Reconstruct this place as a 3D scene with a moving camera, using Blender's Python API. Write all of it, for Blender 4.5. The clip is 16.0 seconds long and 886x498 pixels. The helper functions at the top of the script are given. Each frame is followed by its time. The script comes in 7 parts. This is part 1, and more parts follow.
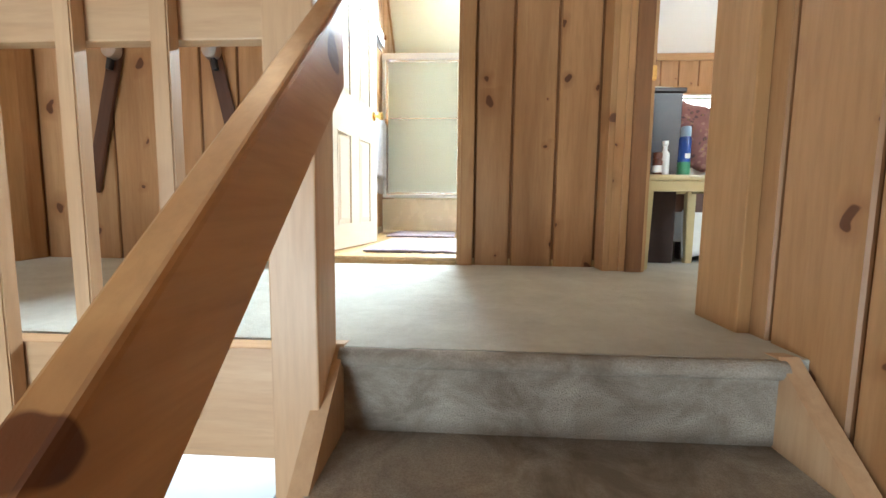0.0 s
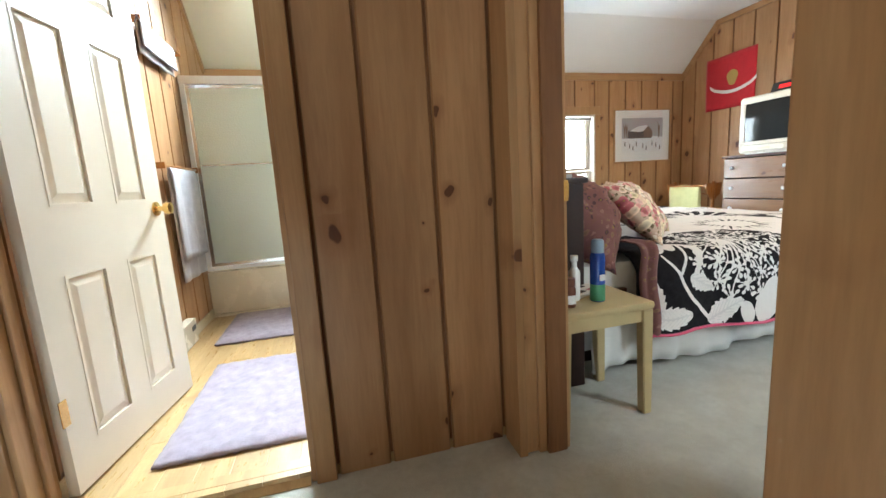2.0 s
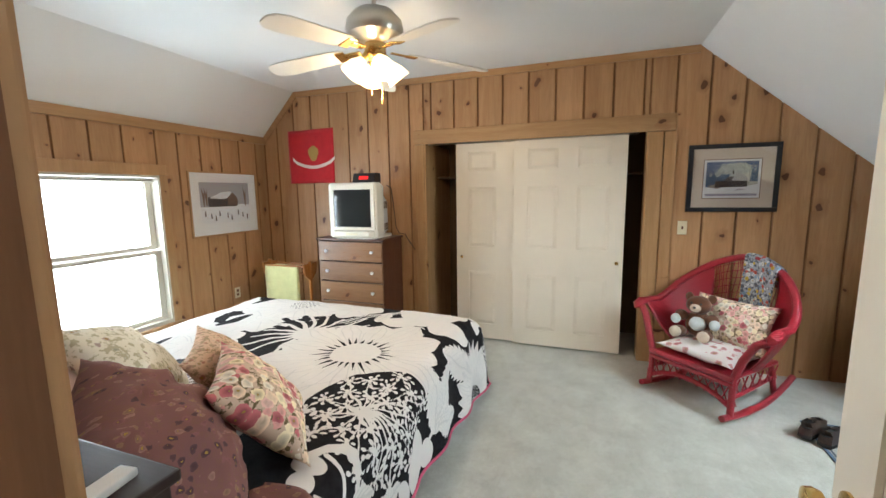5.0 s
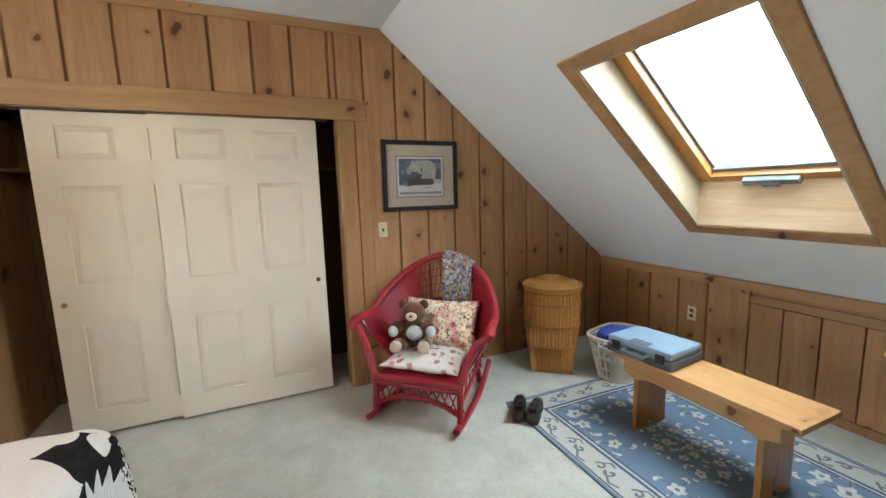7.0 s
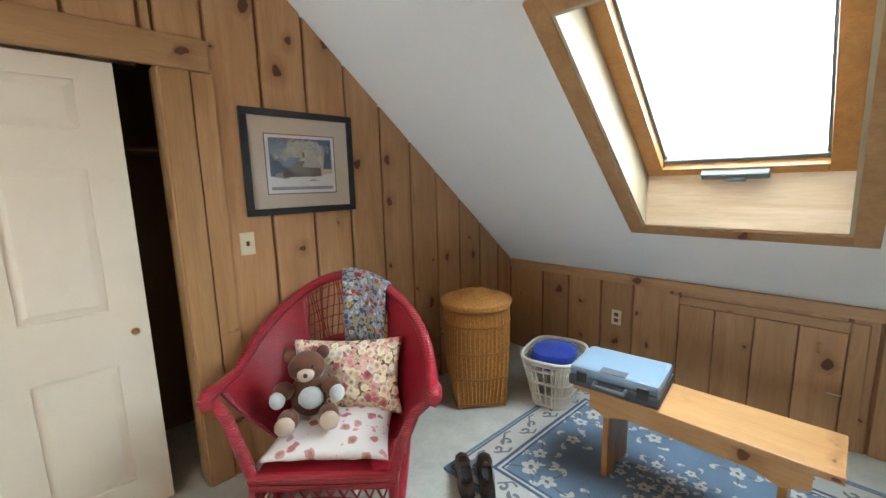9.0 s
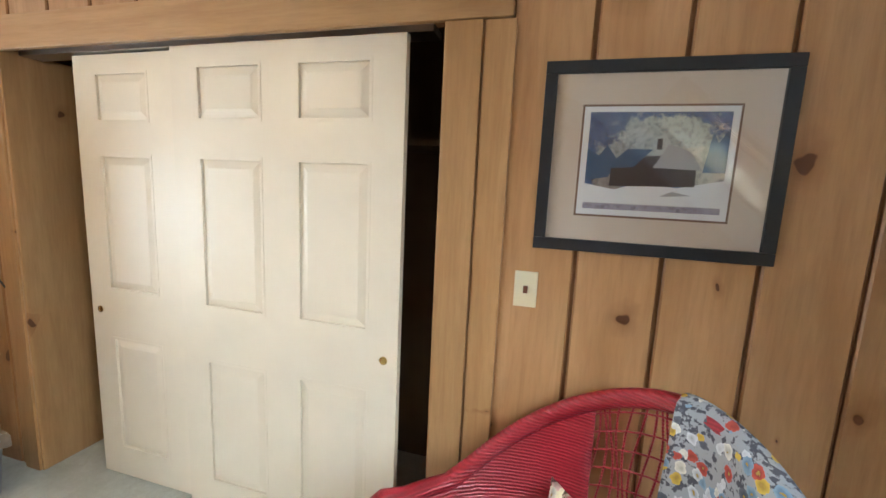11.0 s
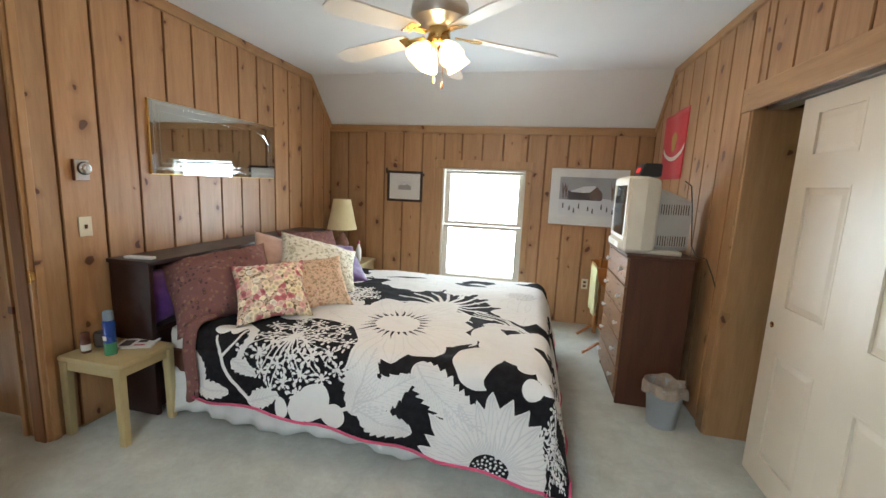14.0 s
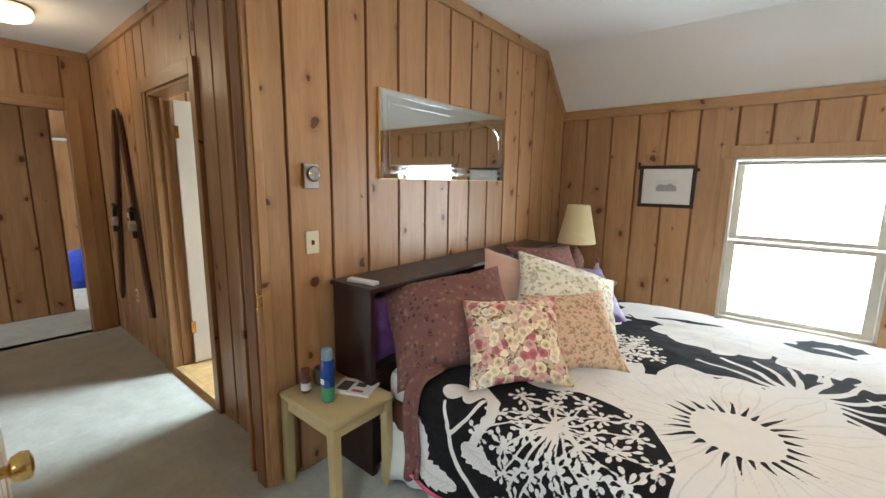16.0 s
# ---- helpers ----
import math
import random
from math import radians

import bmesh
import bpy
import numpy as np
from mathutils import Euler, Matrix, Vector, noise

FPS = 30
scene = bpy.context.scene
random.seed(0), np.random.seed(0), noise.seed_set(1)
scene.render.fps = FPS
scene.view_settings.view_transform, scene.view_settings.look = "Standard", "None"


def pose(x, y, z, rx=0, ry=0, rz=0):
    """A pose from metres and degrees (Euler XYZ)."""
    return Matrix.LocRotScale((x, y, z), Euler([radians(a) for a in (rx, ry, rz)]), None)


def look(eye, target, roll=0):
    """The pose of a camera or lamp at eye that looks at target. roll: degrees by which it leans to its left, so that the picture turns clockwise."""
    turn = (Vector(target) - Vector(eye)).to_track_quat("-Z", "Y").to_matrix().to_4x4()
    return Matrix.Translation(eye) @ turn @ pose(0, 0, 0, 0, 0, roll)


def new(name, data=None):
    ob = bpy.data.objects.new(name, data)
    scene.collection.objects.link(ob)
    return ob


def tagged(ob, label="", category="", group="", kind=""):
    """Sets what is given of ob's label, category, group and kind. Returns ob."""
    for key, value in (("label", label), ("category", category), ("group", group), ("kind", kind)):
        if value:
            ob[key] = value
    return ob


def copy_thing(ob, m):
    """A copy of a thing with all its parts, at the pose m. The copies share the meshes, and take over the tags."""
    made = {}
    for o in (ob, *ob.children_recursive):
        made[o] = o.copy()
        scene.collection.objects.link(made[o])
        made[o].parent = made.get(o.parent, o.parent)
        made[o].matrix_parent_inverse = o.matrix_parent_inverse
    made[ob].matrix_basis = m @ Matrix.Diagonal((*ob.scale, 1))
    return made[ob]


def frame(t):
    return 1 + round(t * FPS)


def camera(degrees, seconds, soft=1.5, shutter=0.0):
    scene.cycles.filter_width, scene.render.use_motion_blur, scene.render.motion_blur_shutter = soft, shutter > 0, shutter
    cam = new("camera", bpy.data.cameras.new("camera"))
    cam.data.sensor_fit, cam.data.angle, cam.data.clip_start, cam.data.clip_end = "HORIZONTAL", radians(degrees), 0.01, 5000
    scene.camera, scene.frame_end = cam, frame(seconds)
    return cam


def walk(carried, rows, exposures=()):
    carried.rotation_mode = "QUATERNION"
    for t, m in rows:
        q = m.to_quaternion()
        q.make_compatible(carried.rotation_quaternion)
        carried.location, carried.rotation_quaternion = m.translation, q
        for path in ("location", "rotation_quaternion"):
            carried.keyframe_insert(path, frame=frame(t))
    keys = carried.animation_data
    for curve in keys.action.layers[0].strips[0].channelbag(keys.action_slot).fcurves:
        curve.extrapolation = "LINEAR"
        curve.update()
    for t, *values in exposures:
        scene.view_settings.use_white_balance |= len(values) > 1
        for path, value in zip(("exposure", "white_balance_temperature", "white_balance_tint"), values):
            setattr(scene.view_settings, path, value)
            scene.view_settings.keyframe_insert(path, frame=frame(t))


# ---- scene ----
cam = camera(94.9, 16.0)
METRES, EYE, TILT, LEAN, TURN = 7.15, 0.305, 0.0, 0.0, 3.1
ROWS = [
    (0.0, 0.0, 0.0, 0.0, 0.07, -5.68, -0.66),
    (0.5, -0.0056, 0.0273, 0.0226, -0.52, -5.26, 0.26),
    (1.0, 0.0011, 0.0571, 0.0503, -3.51, -6.19, 1.77),
    (1.5, 0.0058, 0.086, 0.0729, -9.45, -7.49, 3.32),
    (2.0, 0.0225, 0.1143, 0.0982, -18.46, -9.02, 3.55),
    (2.5, 0.0282, 0.1449, 0.1224, -27.16, -9.65, 2.79),
    (3.0, 0.042, 0.1694, 0.1458, -36.39, -9.32, 1.92),
    (3.5, 0.0618, 0.1904, 0.1699, -46.18, -8.92, 1.36),
    (4.0, 0.0769, 0.2067, 0.1742, -56.35, -8.15, 0.87),
    (6.5, 0.1942, 0.238, 0.1714, -103.15, -8.42, 1.27),
    (7.0, 0.2347, 0.2381, 0.1672, -117.57, -7.99, 1.61),
    (7.5, 0.2742, 0.2398, 0.1716, -131.68, -8.52, 1.66),
    (8.0, 0.2948, 0.24, 0.1694, -141.2, -9.66, 0.68),
    (10.5, 0.4566, 0.1176, 0.1675, -102.57, -7.93, -0.62),
    (11.0, 0.4749, 0.0919, 0.1711, -77.26, -8.53, -2.63),
    (11.5, 0.491, 0.0816, 0.1715, -54.84, -7.88, -2.12),
    (12.0, 0.4984, 0.0715, 0.1735, -32.11, -8.02, -1.47),
    (12.5, 0.5095, 0.0542, 0.1729, -12.8, -8.47, -2.17),
    (13.0, 0.5117, 0.0423, 0.1729, -0.9, -8.9, -2.73),
    (13.5, 0.506, 0.0358, 0.1731, 5.7, -8.9, -2.84),
    (14.0, 0.487, 0.0437, 0.1719, 9.73, -8.97, -2.51),
    (14.5, 0.4575, 0.0631, 0.1727, 14.04, -9.28, -2.09),
    (15.0, 0.436, 0.0801, 0.1712, 19.93, -9.48, -1.81),
    (15.5, 0.4115, 0.1156, 0.1684, 27.69, -9.49, -1.3),
    (16.0, 0.3828, 0.1493, 0.1684, 36.29, -9.39, -0.82),
]
EXPOSURES = [(0.0, 1.06), (0.5, 0.98), (1.0, 0.56), (1.5, 0.4), (2.5, 0.3), (3.5, 0.35), (4.2, 0.25), (6.3, 0.1), (8.2, 0.1), (10.3, 0.45), (11.0, 0.55), (11.5, 0.42), (12.0, 0.16), (13.0, -0.08), (14.5, -0.06), (16.0, 0.04)]
walk(cam, [(t, pose(0, 0, EYE, TILT, LEAN, TURN) @ pose(METRES * x, METRES * y, METRES * z, 90 + pitch, roll, yaw)) for t, x, y, z, yaw, pitch, roll in ROWS], EXPOSURES)

# ---- numbers of the house ----
XE, XW, YN, YS, ZC = 4.65, 0.89, 5.32, -1.35, 2.69
KN, KS = 1.0, 0.845            # rise of the north and the south roof slope
YN_TOP, YS_TOP = 4.85, 0.87    # where the flat ceiling ends
Z_N = ZC - (YN - YN_TOP) * KN
Z_S = ZC - (YS_TOP - YS) * KS
HALL_Y, HALL_W, HALL_C = 2.21, -2.4, 2.62
BATH_Z, BATH_W = 0.035, -0.93

# ---- world, lights ----
world = bpy.data.worlds.new("sky")
scene.world = world
world.use_nodes = True
wn = world.node_tree
sky = wn.nodes.new("ShaderNodeTexSky")
sky.sky_type, sky.sun_disc = "NISHITA", False
sky.sun_elevation, sky.sun_rotation = radians(48), radians(205)
wn.nodes["Background"].inputs[1].default_value = 0.12
wn.links.new(sky.outputs[0], wn.nodes["Background"].inputs[0])


def lamp(name, kind, m, power, color, size=0.1, size_y=0.0):
    data = bpy.data.lights.new(name, kind)
    data.energy, data.color = power, color
    if kind == "AREA":
        data.shape, data.size, data.size_y = "RECTANGLE", size, size_y or size
    elif kind == "POINT":
        data.shadow_soft_size = size
    else:
        data.angle = size
    ob = new(name, data)
    ob.matrix_world = m
    return ob


DAY = (0.75, 0.91, 1.0)
WARM = (1.0, 0.72, 0.42)
lamp("sun", "SUN", look((0, 0, 8), (-0.55, 3.2, 4.2)), 2.5, (1.0, 0.95, 0.88), radians(0.5))
lamp("window_daylight", "AREA", look((2.86, 5.50, 1.1), (2.86, 3.0, 0.7)), 58, DAY, 0.98, 1.28)
lamp("skylight_daylight", "AREA", look((2.9, -0.66, 2.06), (3.25, 0.45, 0.0)), 54, DAY, 0.8, 1.2)
lamp("bath_daylight", "AREA", look((0.1, 4.72, 2.66), (-0.45, 2.0, 0.2)), 98, DAY, 1.1, 0.5).data.spread = radians(95)
# Added fill behind the start of the walk, for a guessed, unseen window.
lamp("stair_fill", "AREA", look((-1.3, -2.2, -0.3), (-0.6, 0.8, -0.1)), 62, DAY, 1.2, 1.2)
# Two added fills brighten the far wall and the partition; no window is built.
lamp("far_room_fill", "AREA", look((-4.5, -0.33, 1.5), (-4.9, 2.6, 1.2)), 130, DAY, 0.9, 1.0)
lamp("far_partition_fill", "AREA", look((-2.8, -0.32, 1.5), (-3.3, 1.2, 1.1)), 42, DAY, 0.9, 1.0)
# Added fill over the white table below; its window is only assumed.
lamp("lower_room_fill", "AREA", look((-2.1, 4.1, -1.0), (-2.1, 2.9, -1.9)), 30, DAY, 0.8, 0.8)
lamp("fan_bulbs", "POINT", pose(2.87, 2.84, 2.13), 22, WARM, 0.07)
lamp("hall_bulb", "POINT", pose(-1.39, 1.6, 2.42), 6.5, (1.0, 0.79, 0.55), 0.1)

# ---- materials ----


def mat(name, color=(0.5, 0.5, 0.5), rough=0.6, metal=0.0):
    m = bpy.data.materials.new(name)
    m.use_nodes = True
    b = m.node_tree.nodes["Principled BSDF"]
    b.inputs["Base Color"].default_value = (*color, 1)
    b.inputs["Roughness"].default_value = rough
    b.inputs["Metallic"].default_value = metal
    return m


class Nodes:
    """Short names for the nodes of one material."""

    def __init__(self, m):
        self.t = m.node_tree
        self.b = self.t.nodes["Principled BSDF"]

    def add(self, kind, **values):
        n = self.t.nodes.new("ShaderNode" + kind)
        for k, v in values.items():
            if k == "op":
                n.operation = v
            elif k == "blend":
                n.data_type, n.blend_type = "RGBA", v
            elif k == "feature":
                n.feature = v
        return n

    def link(self, a, b):
        self.t.links.new(a, b)

    def put(self, socket, v):
        if isinstance(v, (int, float)):
            socket.default_value = v
        elif isinstance(v, tuple):
            socket.default_value = (*v, 1) if len(v) == 3 and socket.type == "RGBA" else v
        else:
            self.link(v, socket)

    def coords(self, scale, kind="Object", shift=False):
        c = self.add("TexCoord").outputs[kind]
        if shift:
            r = self.add("ObjectInfo").outputs["Random"]
            mul = self.add("VectorMath", op="SCALE")
            mul.inputs[0].default_value = (31.7, 11.3, 47.9)
            self.link(r, mul.inputs["Scale"])
            plus = self.add("VectorMath", op="ADD")
            self.link(c, plus.inputs[0])
            self.link(mul.outputs[0], plus.inputs[1])
            c = plus.outputs[0]
        mp = self.add("Mapping")
        mp.inputs["Scale"].default_value = scale
        self.link(c, mp.inputs[0])
        return mp.outputs[0]

    def noise(self, vec, scale, detail=4.0, rough=0.55, distort=0.0):
        n = self.add("TexNoise")
        self.link(vec, n.inputs["Vector"])
        n.inputs["Scale"].default_value, n.inputs["Detail"].default_value = scale, detail
        n.inputs["Roughness"].default_value, n.inputs["Distortion"].default_value = rough, distort
        return n.outputs["Fac"]

    def voronoi(self, vec, scale, feature="F1"):
        n = self.add("TexVoronoi", feature=feature)
        self.link(vec, n.inputs["Vector"])
        n.inputs["Scale"].default_value = scale
        return n

    def ramp(self, fac, *stops):
        n = self.add("ValToRGB")
        self.link(fac, n.inputs[0])
        el = n.color_ramp.elements
        while len(el) < len(stops):
            el.new(0.5)
        for e, (p, c) in zip(el, stops):
            e.position = p
            e.color = (c, c, c, 1) if isinstance(c, (int, float)) else (*c, 1)
        return n.outputs[0]

    def math(self, op, a, b=0.0, clamp=False):
        n = self.add("Math", op=op)
        n.use_clamp = clamp
        self.put(n.inputs[0], a), self.put(n.inputs[1], b)
        return n.outputs[0]

    def mix(self, fac, a, b, blend="MIX"):
        n = self.add("Mix", blend=blend)
        self.put(n.inputs[0], fac), self.put(n.inputs[6], a), self.put(n.inputs[7], b)
        return n.outputs[2]

    def color(self, c):
        self.put(self.b.inputs["Base Color"], c)

    def rough(self, r):
        self.put(self.b.inputs["Roughness"], r)

    def bump(self, height, strength=0.3, distance=0.01):
        n = self.add("Bump")
        n.inputs["Strength"].default_value, n.inputs["Distance"].default_value = strength, distance
        self.link(height, n.inputs["Height"])
        self.link(n.outputs[0], self.b.inputs["Normal"])


n_dist = 0.9


def pine(name, light, dark, knot=(0.085, 0.022, 0.006), knots=0.46, vary=0.5, axis="z", rough=0.42, knot_scale=1.0):
    """Knotty pine whose grain runs along one local axis."""
    m = mat(name)
    n = Nodes(m)
    along = {"z": (1, 1, 0.09), "x": (0.09, 1, 1), "y": (1, 0.09, 1)}[axis]
    v = n.coords((1, 1, 1), shift=True)
    stretch = n.add("VectorMath", op="MULTIPLY")
    n.link(v, stretch.inputs[0])
    stretch.inputs[1].default_value = along
    kv = n.add("VectorMath", op="MULTIPLY")
    n.link(v, kv.inputs[0])
    kv.inputs[1].default_value = {"z": (1, 1, 0.78), "x": (0.78, 1, 1), "y": (1, 0.78, 1)}[axis]
    wob = n.noise(v, 9.0, 2.0)
    kadd = n.add("VectorMath", op="ADD")
    n.link(kv.outputs[0], kadd.inputs[0])
    wv = n.add("VectorMath", op="SCALE")
    n.link(wob, wv.inputs["Scale"])
    wv.inputs[0].default_value = (0.09, 0.09, 0.09)
    n.link(wv.outputs[0], kadd.inputs[1])
    flat = n.add("SeparateXYZ")
    n.link(kadd.outputs[0], flat.inputs[0])
    pair = n.add("CombineXYZ")
    one, two = {"z": (0, 2), "x": (0, 2), "y": (1, 2)}[axis]
    n.link(flat.outputs[one], pair.inputs[0])
    n.link(flat.outputs[two], pair.inputs[1])
    vor = n.voronoi(pair.outputs[0], 4.6 * knot_scale)
    vor.voronoi_dimensions = "2D"
    sep = n.add("SeparateColor")
    n.link(vor.outputs["Color"], sep.inputs[0])
    pick = n.math("GREATER_THAN", sep.outputs[0], 1.0 - knots)
    size = n.math("MULTIPLY_ADD", sep.outputs[1], 0.13)
    size.node.inputs[2].default_value = 0.02
    core = n.math("MULTIPLY", n.math("SUBTRACT", 1.0, n.math("DIVIDE", vor.outputs["Distance"], size), clamp=True), pick)
    halo = n.math("MULTIPLY", n.math("SUBTRACT", 1.0, n.math("DIVIDE", vor.outputs["Distance"], n.math("MULTIPLY", size, 2.6)), clamp=True), pick)
    fine = n.noise(stretch.outputs[0], 75, 5, 0.62, 0.2)
    broad = n.noise(stretch.outputs[0], 11, 4, 0.55, n_dist)
    base = n.mix(n.ramp(broad, (0.3, 0.0), (0.72, 1.0)), light, dark)
    base = n.mix(n.math("MULTIPLY", n.ramp(fine, (0.42, 0.0), (0.75, 1.0)), 0.32), base, tuple(c * 0.62 for c in dark))
    tone = n.ramp(n.add("ObjectInfo").outputs["Random"], (0.0, 1.0 - 0.44 * vary), (1.0, 1.0 + 0.0 * vary))
    base = n.mix(1.0, base, tone, "MULTIPLY")
    blotch = n.ramp(n.noise(v, 1.7, 3), (0.35, 0.0), (0.7, 0.16))
    base = n.mix(blotch, base, tuple(c * 0.6 for c in dark))
    base = n.mix(n.math("MULTIPLY", halo, 0.75), base, (0.23, 0.085, 0.028))
    base = n.mix(n.ramp(core, (0.12, 0.0), (0.3, 0.92)), base, knot)
    n.color(base)
    n.rough(n.math("MULTIPLY_ADD", fine, 0.2))
    n.b.inputs["Roughness"].links[0].from_node.inputs[2].default_value = rough - 0.1
    n.bump(n.mix(0.35, fine, core), 0.18, 0.004)
    return m



M = {}
M["pine"] = pine("knotty_pine_panelling", (0.54, 0.306, 0.148), (0.41, 0.202, 0.084))
M["pine_trim"] = pine("pine_trim", (0.50, 0.29, 0.135), (0.39, 0.20, 0.08), knots=0.45, vary=0.35)
M["pine_trim_x"] = pine("pine_trim_level", (0.50, 0.29, 0.135), (0.39, 0.20, 0.08), knots=0.35, vary=0.35, axis="x")
M["pine_jamb"] = pine("pine_jamb", (0.54, 0.31, 0.145), (0.44, 0.23, 0.095), knots=0.3, vary=0.05)
M["pine_rail"] = pine("pale_pine_rail", (0.60, 0.40, 0.24), (0.50, 0.30, 0.16), knots=0.3, vary=0.25)
M["pine_rail_x"] = pine("pale_pine_rail_level", (0.60, 0.40, 0.24), (0.50, 0.30, 0.16), knots=0.3, vary=0.25, axis="x")
M["handrail"] = pine("varnished_handrail", (0.52, 0.28, 0.115), (0.41, 0.20, 0.075), knots=0.5, vary=0.1, axis="y", rough=0.35, knot_scale=0.7)
M["grey_latch"] = mat("grey_latch_metal", (0.15, 0.17, 0.17), 0.5)
M["bench_pine"] = pine("varnished_bench_pine", (0.54, 0.30, 0.125), (0.43, 0.215, 0.075), knots=0.22, vary=0.1, axis="x", rough=0.35)
M["sash"] = pine("orange_varnished_sash", (0.50, 0.24, 0.07), (0.38, 0.16, 0.04), knots=0.1, vary=0.1, rough=0.3)
M["sill_wash"] = pine("whitewashed_sill_pine", (0.66, 0.50, 0.34), (0.52, 0.34, 0.19), knots=0.3, vary=0.1, axis="x", rough=0.4)
# Plank bevels are a darker brown than the plank faces.
M["groove_edge"] = pine("brown_plank_edge", (0.38, 0.19, 0.075), (0.28, 0.13, 0.045), knots=0.0, vary=0.2, rough=0.5)
M["groove"] = pine("brown_groove_backing", (0.30, 0.135, 0.05), (0.20, 0.08, 0.03), knots=0.0, vary=0.2, rough=0.6)

m = M["carpet"] = mat("grey_green_carpet", rough=0.97)
n = Nodes(m)
v = n.coords((1, 1, 1), "Object")
pile = n.noise(v, 260, 3, 0.7)
tuft = n.noise(v, 42, 4, 0.65)
wear = n.noise(v, 4.6, 7, 0.7, 0.15)
c = n.mix(n.ramp(wear, (0.33, 0.0), (0.67, 1.0)), (0.43, 0.43, 0.375), (0.62, 0.63, 0.565))
c = n.mix(n.math("MULTIPLY", n.ramp(tuft, (0.3, 1.0), (0.6, 0.0)), 0.3), c, (0.34, 0.32, 0.265))
c = n.mix(n.math("MULTIPLY", n.ramp(pile, (0.35, 1.0), (0.6, 0.0)), 0.45), c, (0.33, 0.31, 0.26))
n.color(c)
n.bump(n.mix(0.4, pile, tuft), 0.7, 0.012)
m.node_tree.nodes["Principled BSDF"].inputs["Sheen Weight"].default_value = 0.25


m = M["stair_carpet"] = mat("soiled_stair_carpet", rough=0.97)
n = Nodes(m)
v = n.coords((1, 1, 1), "Object")
pile = n.noise(v, 240, 3, 0.7)
dirt = n.noise(n.coords((1, 1, 1.6)), 5.5, 5, 0.65, 0.5)
c = n.mix(n.ramp(dirt, (0.36, 0.0), (0.66, 1.0)), (0.21, 0.175, 0.14), (0.50, 0.46, 0.40))
c = n.mix(n.math("MULTIPLY", n.ramp(pile, (0.35, 1.0), (0.6, 0.0)), 0.5), c, (0.22, 0.19, 0.15))
n.color(c)
n.bump(n.mix(0.4, pile, dirt), 0.8, 0.014)


def plaster(name, color, depth=0.06):
    m = mat(name, color, 0.85)
    n = Nodes(m)
    v = n.coords((1, 1, 1))
    s = n.noise(v, 1.1, 4)
    n.color(n.mix(n.ramp(s, (0.3, 0.0), (0.7, 1.0)), tuple(c * 0.94 for c in color), color))
    n.bump(n.noise(v, 90, 4, 0.7), depth, 0.004)
    return m


M["ceiling"] = plaster("white_ceiling_paint", (0.80, 0.80, 0.79))
M["bathwall"] = plaster("cream_plaster", (0.80, 0.74, 0.58))


def paint(name, color, rough=0.4, amount=0.08, scale=6.0, bump=0.05):
    """Painted or plastic surface with slight stains."""
    m = mat(name, color, rough)
    n = Nodes(m)
    v = n.coords((1, 1, 1), shift=True)
    s = n.noise(v, scale, 5, 0.6)
    n.color(n.mix(n.ramp(s, (0.32, 0.0), (0.72, 1.0)), tuple(c * (1 - 2 * amount) for c in color), color))
    n.rough(n.math("MULTIPLY_ADD", s, 0.22))
    n.b.inputs["Roughness"].links[0].from_node.inputs[2].default_value = max(rough - 0.1, 0.03)
    if bump:
        n.bump(n.noise(v, scale * 22, 3), bump, 0.003)
    return m


M["door"] = paint("cream_door_paint", (0.79, 0.70, 0.575), 0.38, 0.05, 2.0)
M["white"] = paint("white_paint", (0.78, 0.77, 0.73), 0.4, 0.05)
# Tan rather than white, so the backlit frame reads darker.
M["sash_paint"] = paint("tan_window_paint", (0.55, 0.50, 0.42), 0.45, 0.06)
M["lining"] = paint("cream_shaft_paint", (0.43, 0.36, 0.245), 0.5, 0.06)
M["glow"] = mat("overcast_sky_glow", (0, 0, 0), 1)
for nn in [Nodes(M["glow"])]:
    nn.b.inputs["Emission Color"].default_value = (0.93, 0.97, 1.0, 1)
    nn.b.inputs["Emission Strength"].default_value = 2.0
M["glass"] = mat("window_glass", (1, 1, 1), 0.02)
Nodes(M["glass"]).b.inputs["Transmission Weight"].default_value = 1.0
Nodes(M["glass"]).b.inputs["IOR"].default_value = 1.1
M["picture_glass"] = mat("picture_glass", (1, 1, 1), 0.02)
Nodes(M["picture_glass"]).b.inputs["Transmission Weight"].default_value = 1.0
Nodes(M["picture_glass"]).b.inputs["IOR"].default_value = 1.45
M["black"] = paint("black_plastic", (0.02, 0.02, 0.022), 0.4, 0.1)
M["brass"] = mat("polished_brass", (0.72, 0.48, 0.18), 0.22, 1.0)
M["steel"] = mat("brushed_nickel", (0.55, 0.52, 0.48), 0.3, 1.0)
M["ivory"] = paint("ivory_plastic", (0.72, 0.64, 0.46), 0.35, 0.03)
# Shade inside the closet and the vent slots, put into a dark brown.
M["dark"] = mat("recess_shade_brown", (0.12, 0.075, 0.04), 0.9)

def cloth(name, color, amount=0.12, weave=420, rough=0.95):
    m = mat(name, color, rough)
    n = Nodes(m)
    v = n.coords((1, 1, 1))
    n.color(n.mix(n.ramp(n.noise(v, 14, 5, 0.6), (0.3, 0.0), (0.7, 1.0)), tuple(c * (1 - 2 * amount) for c in color), color))
    n.bump(n.mix(0.5, n.noise(v, weave, 2), n.noise(v, 22, 3)), 0.35, 0.006)
    n.b.inputs["Sheen Weight"].default_value = 0.2
    return m


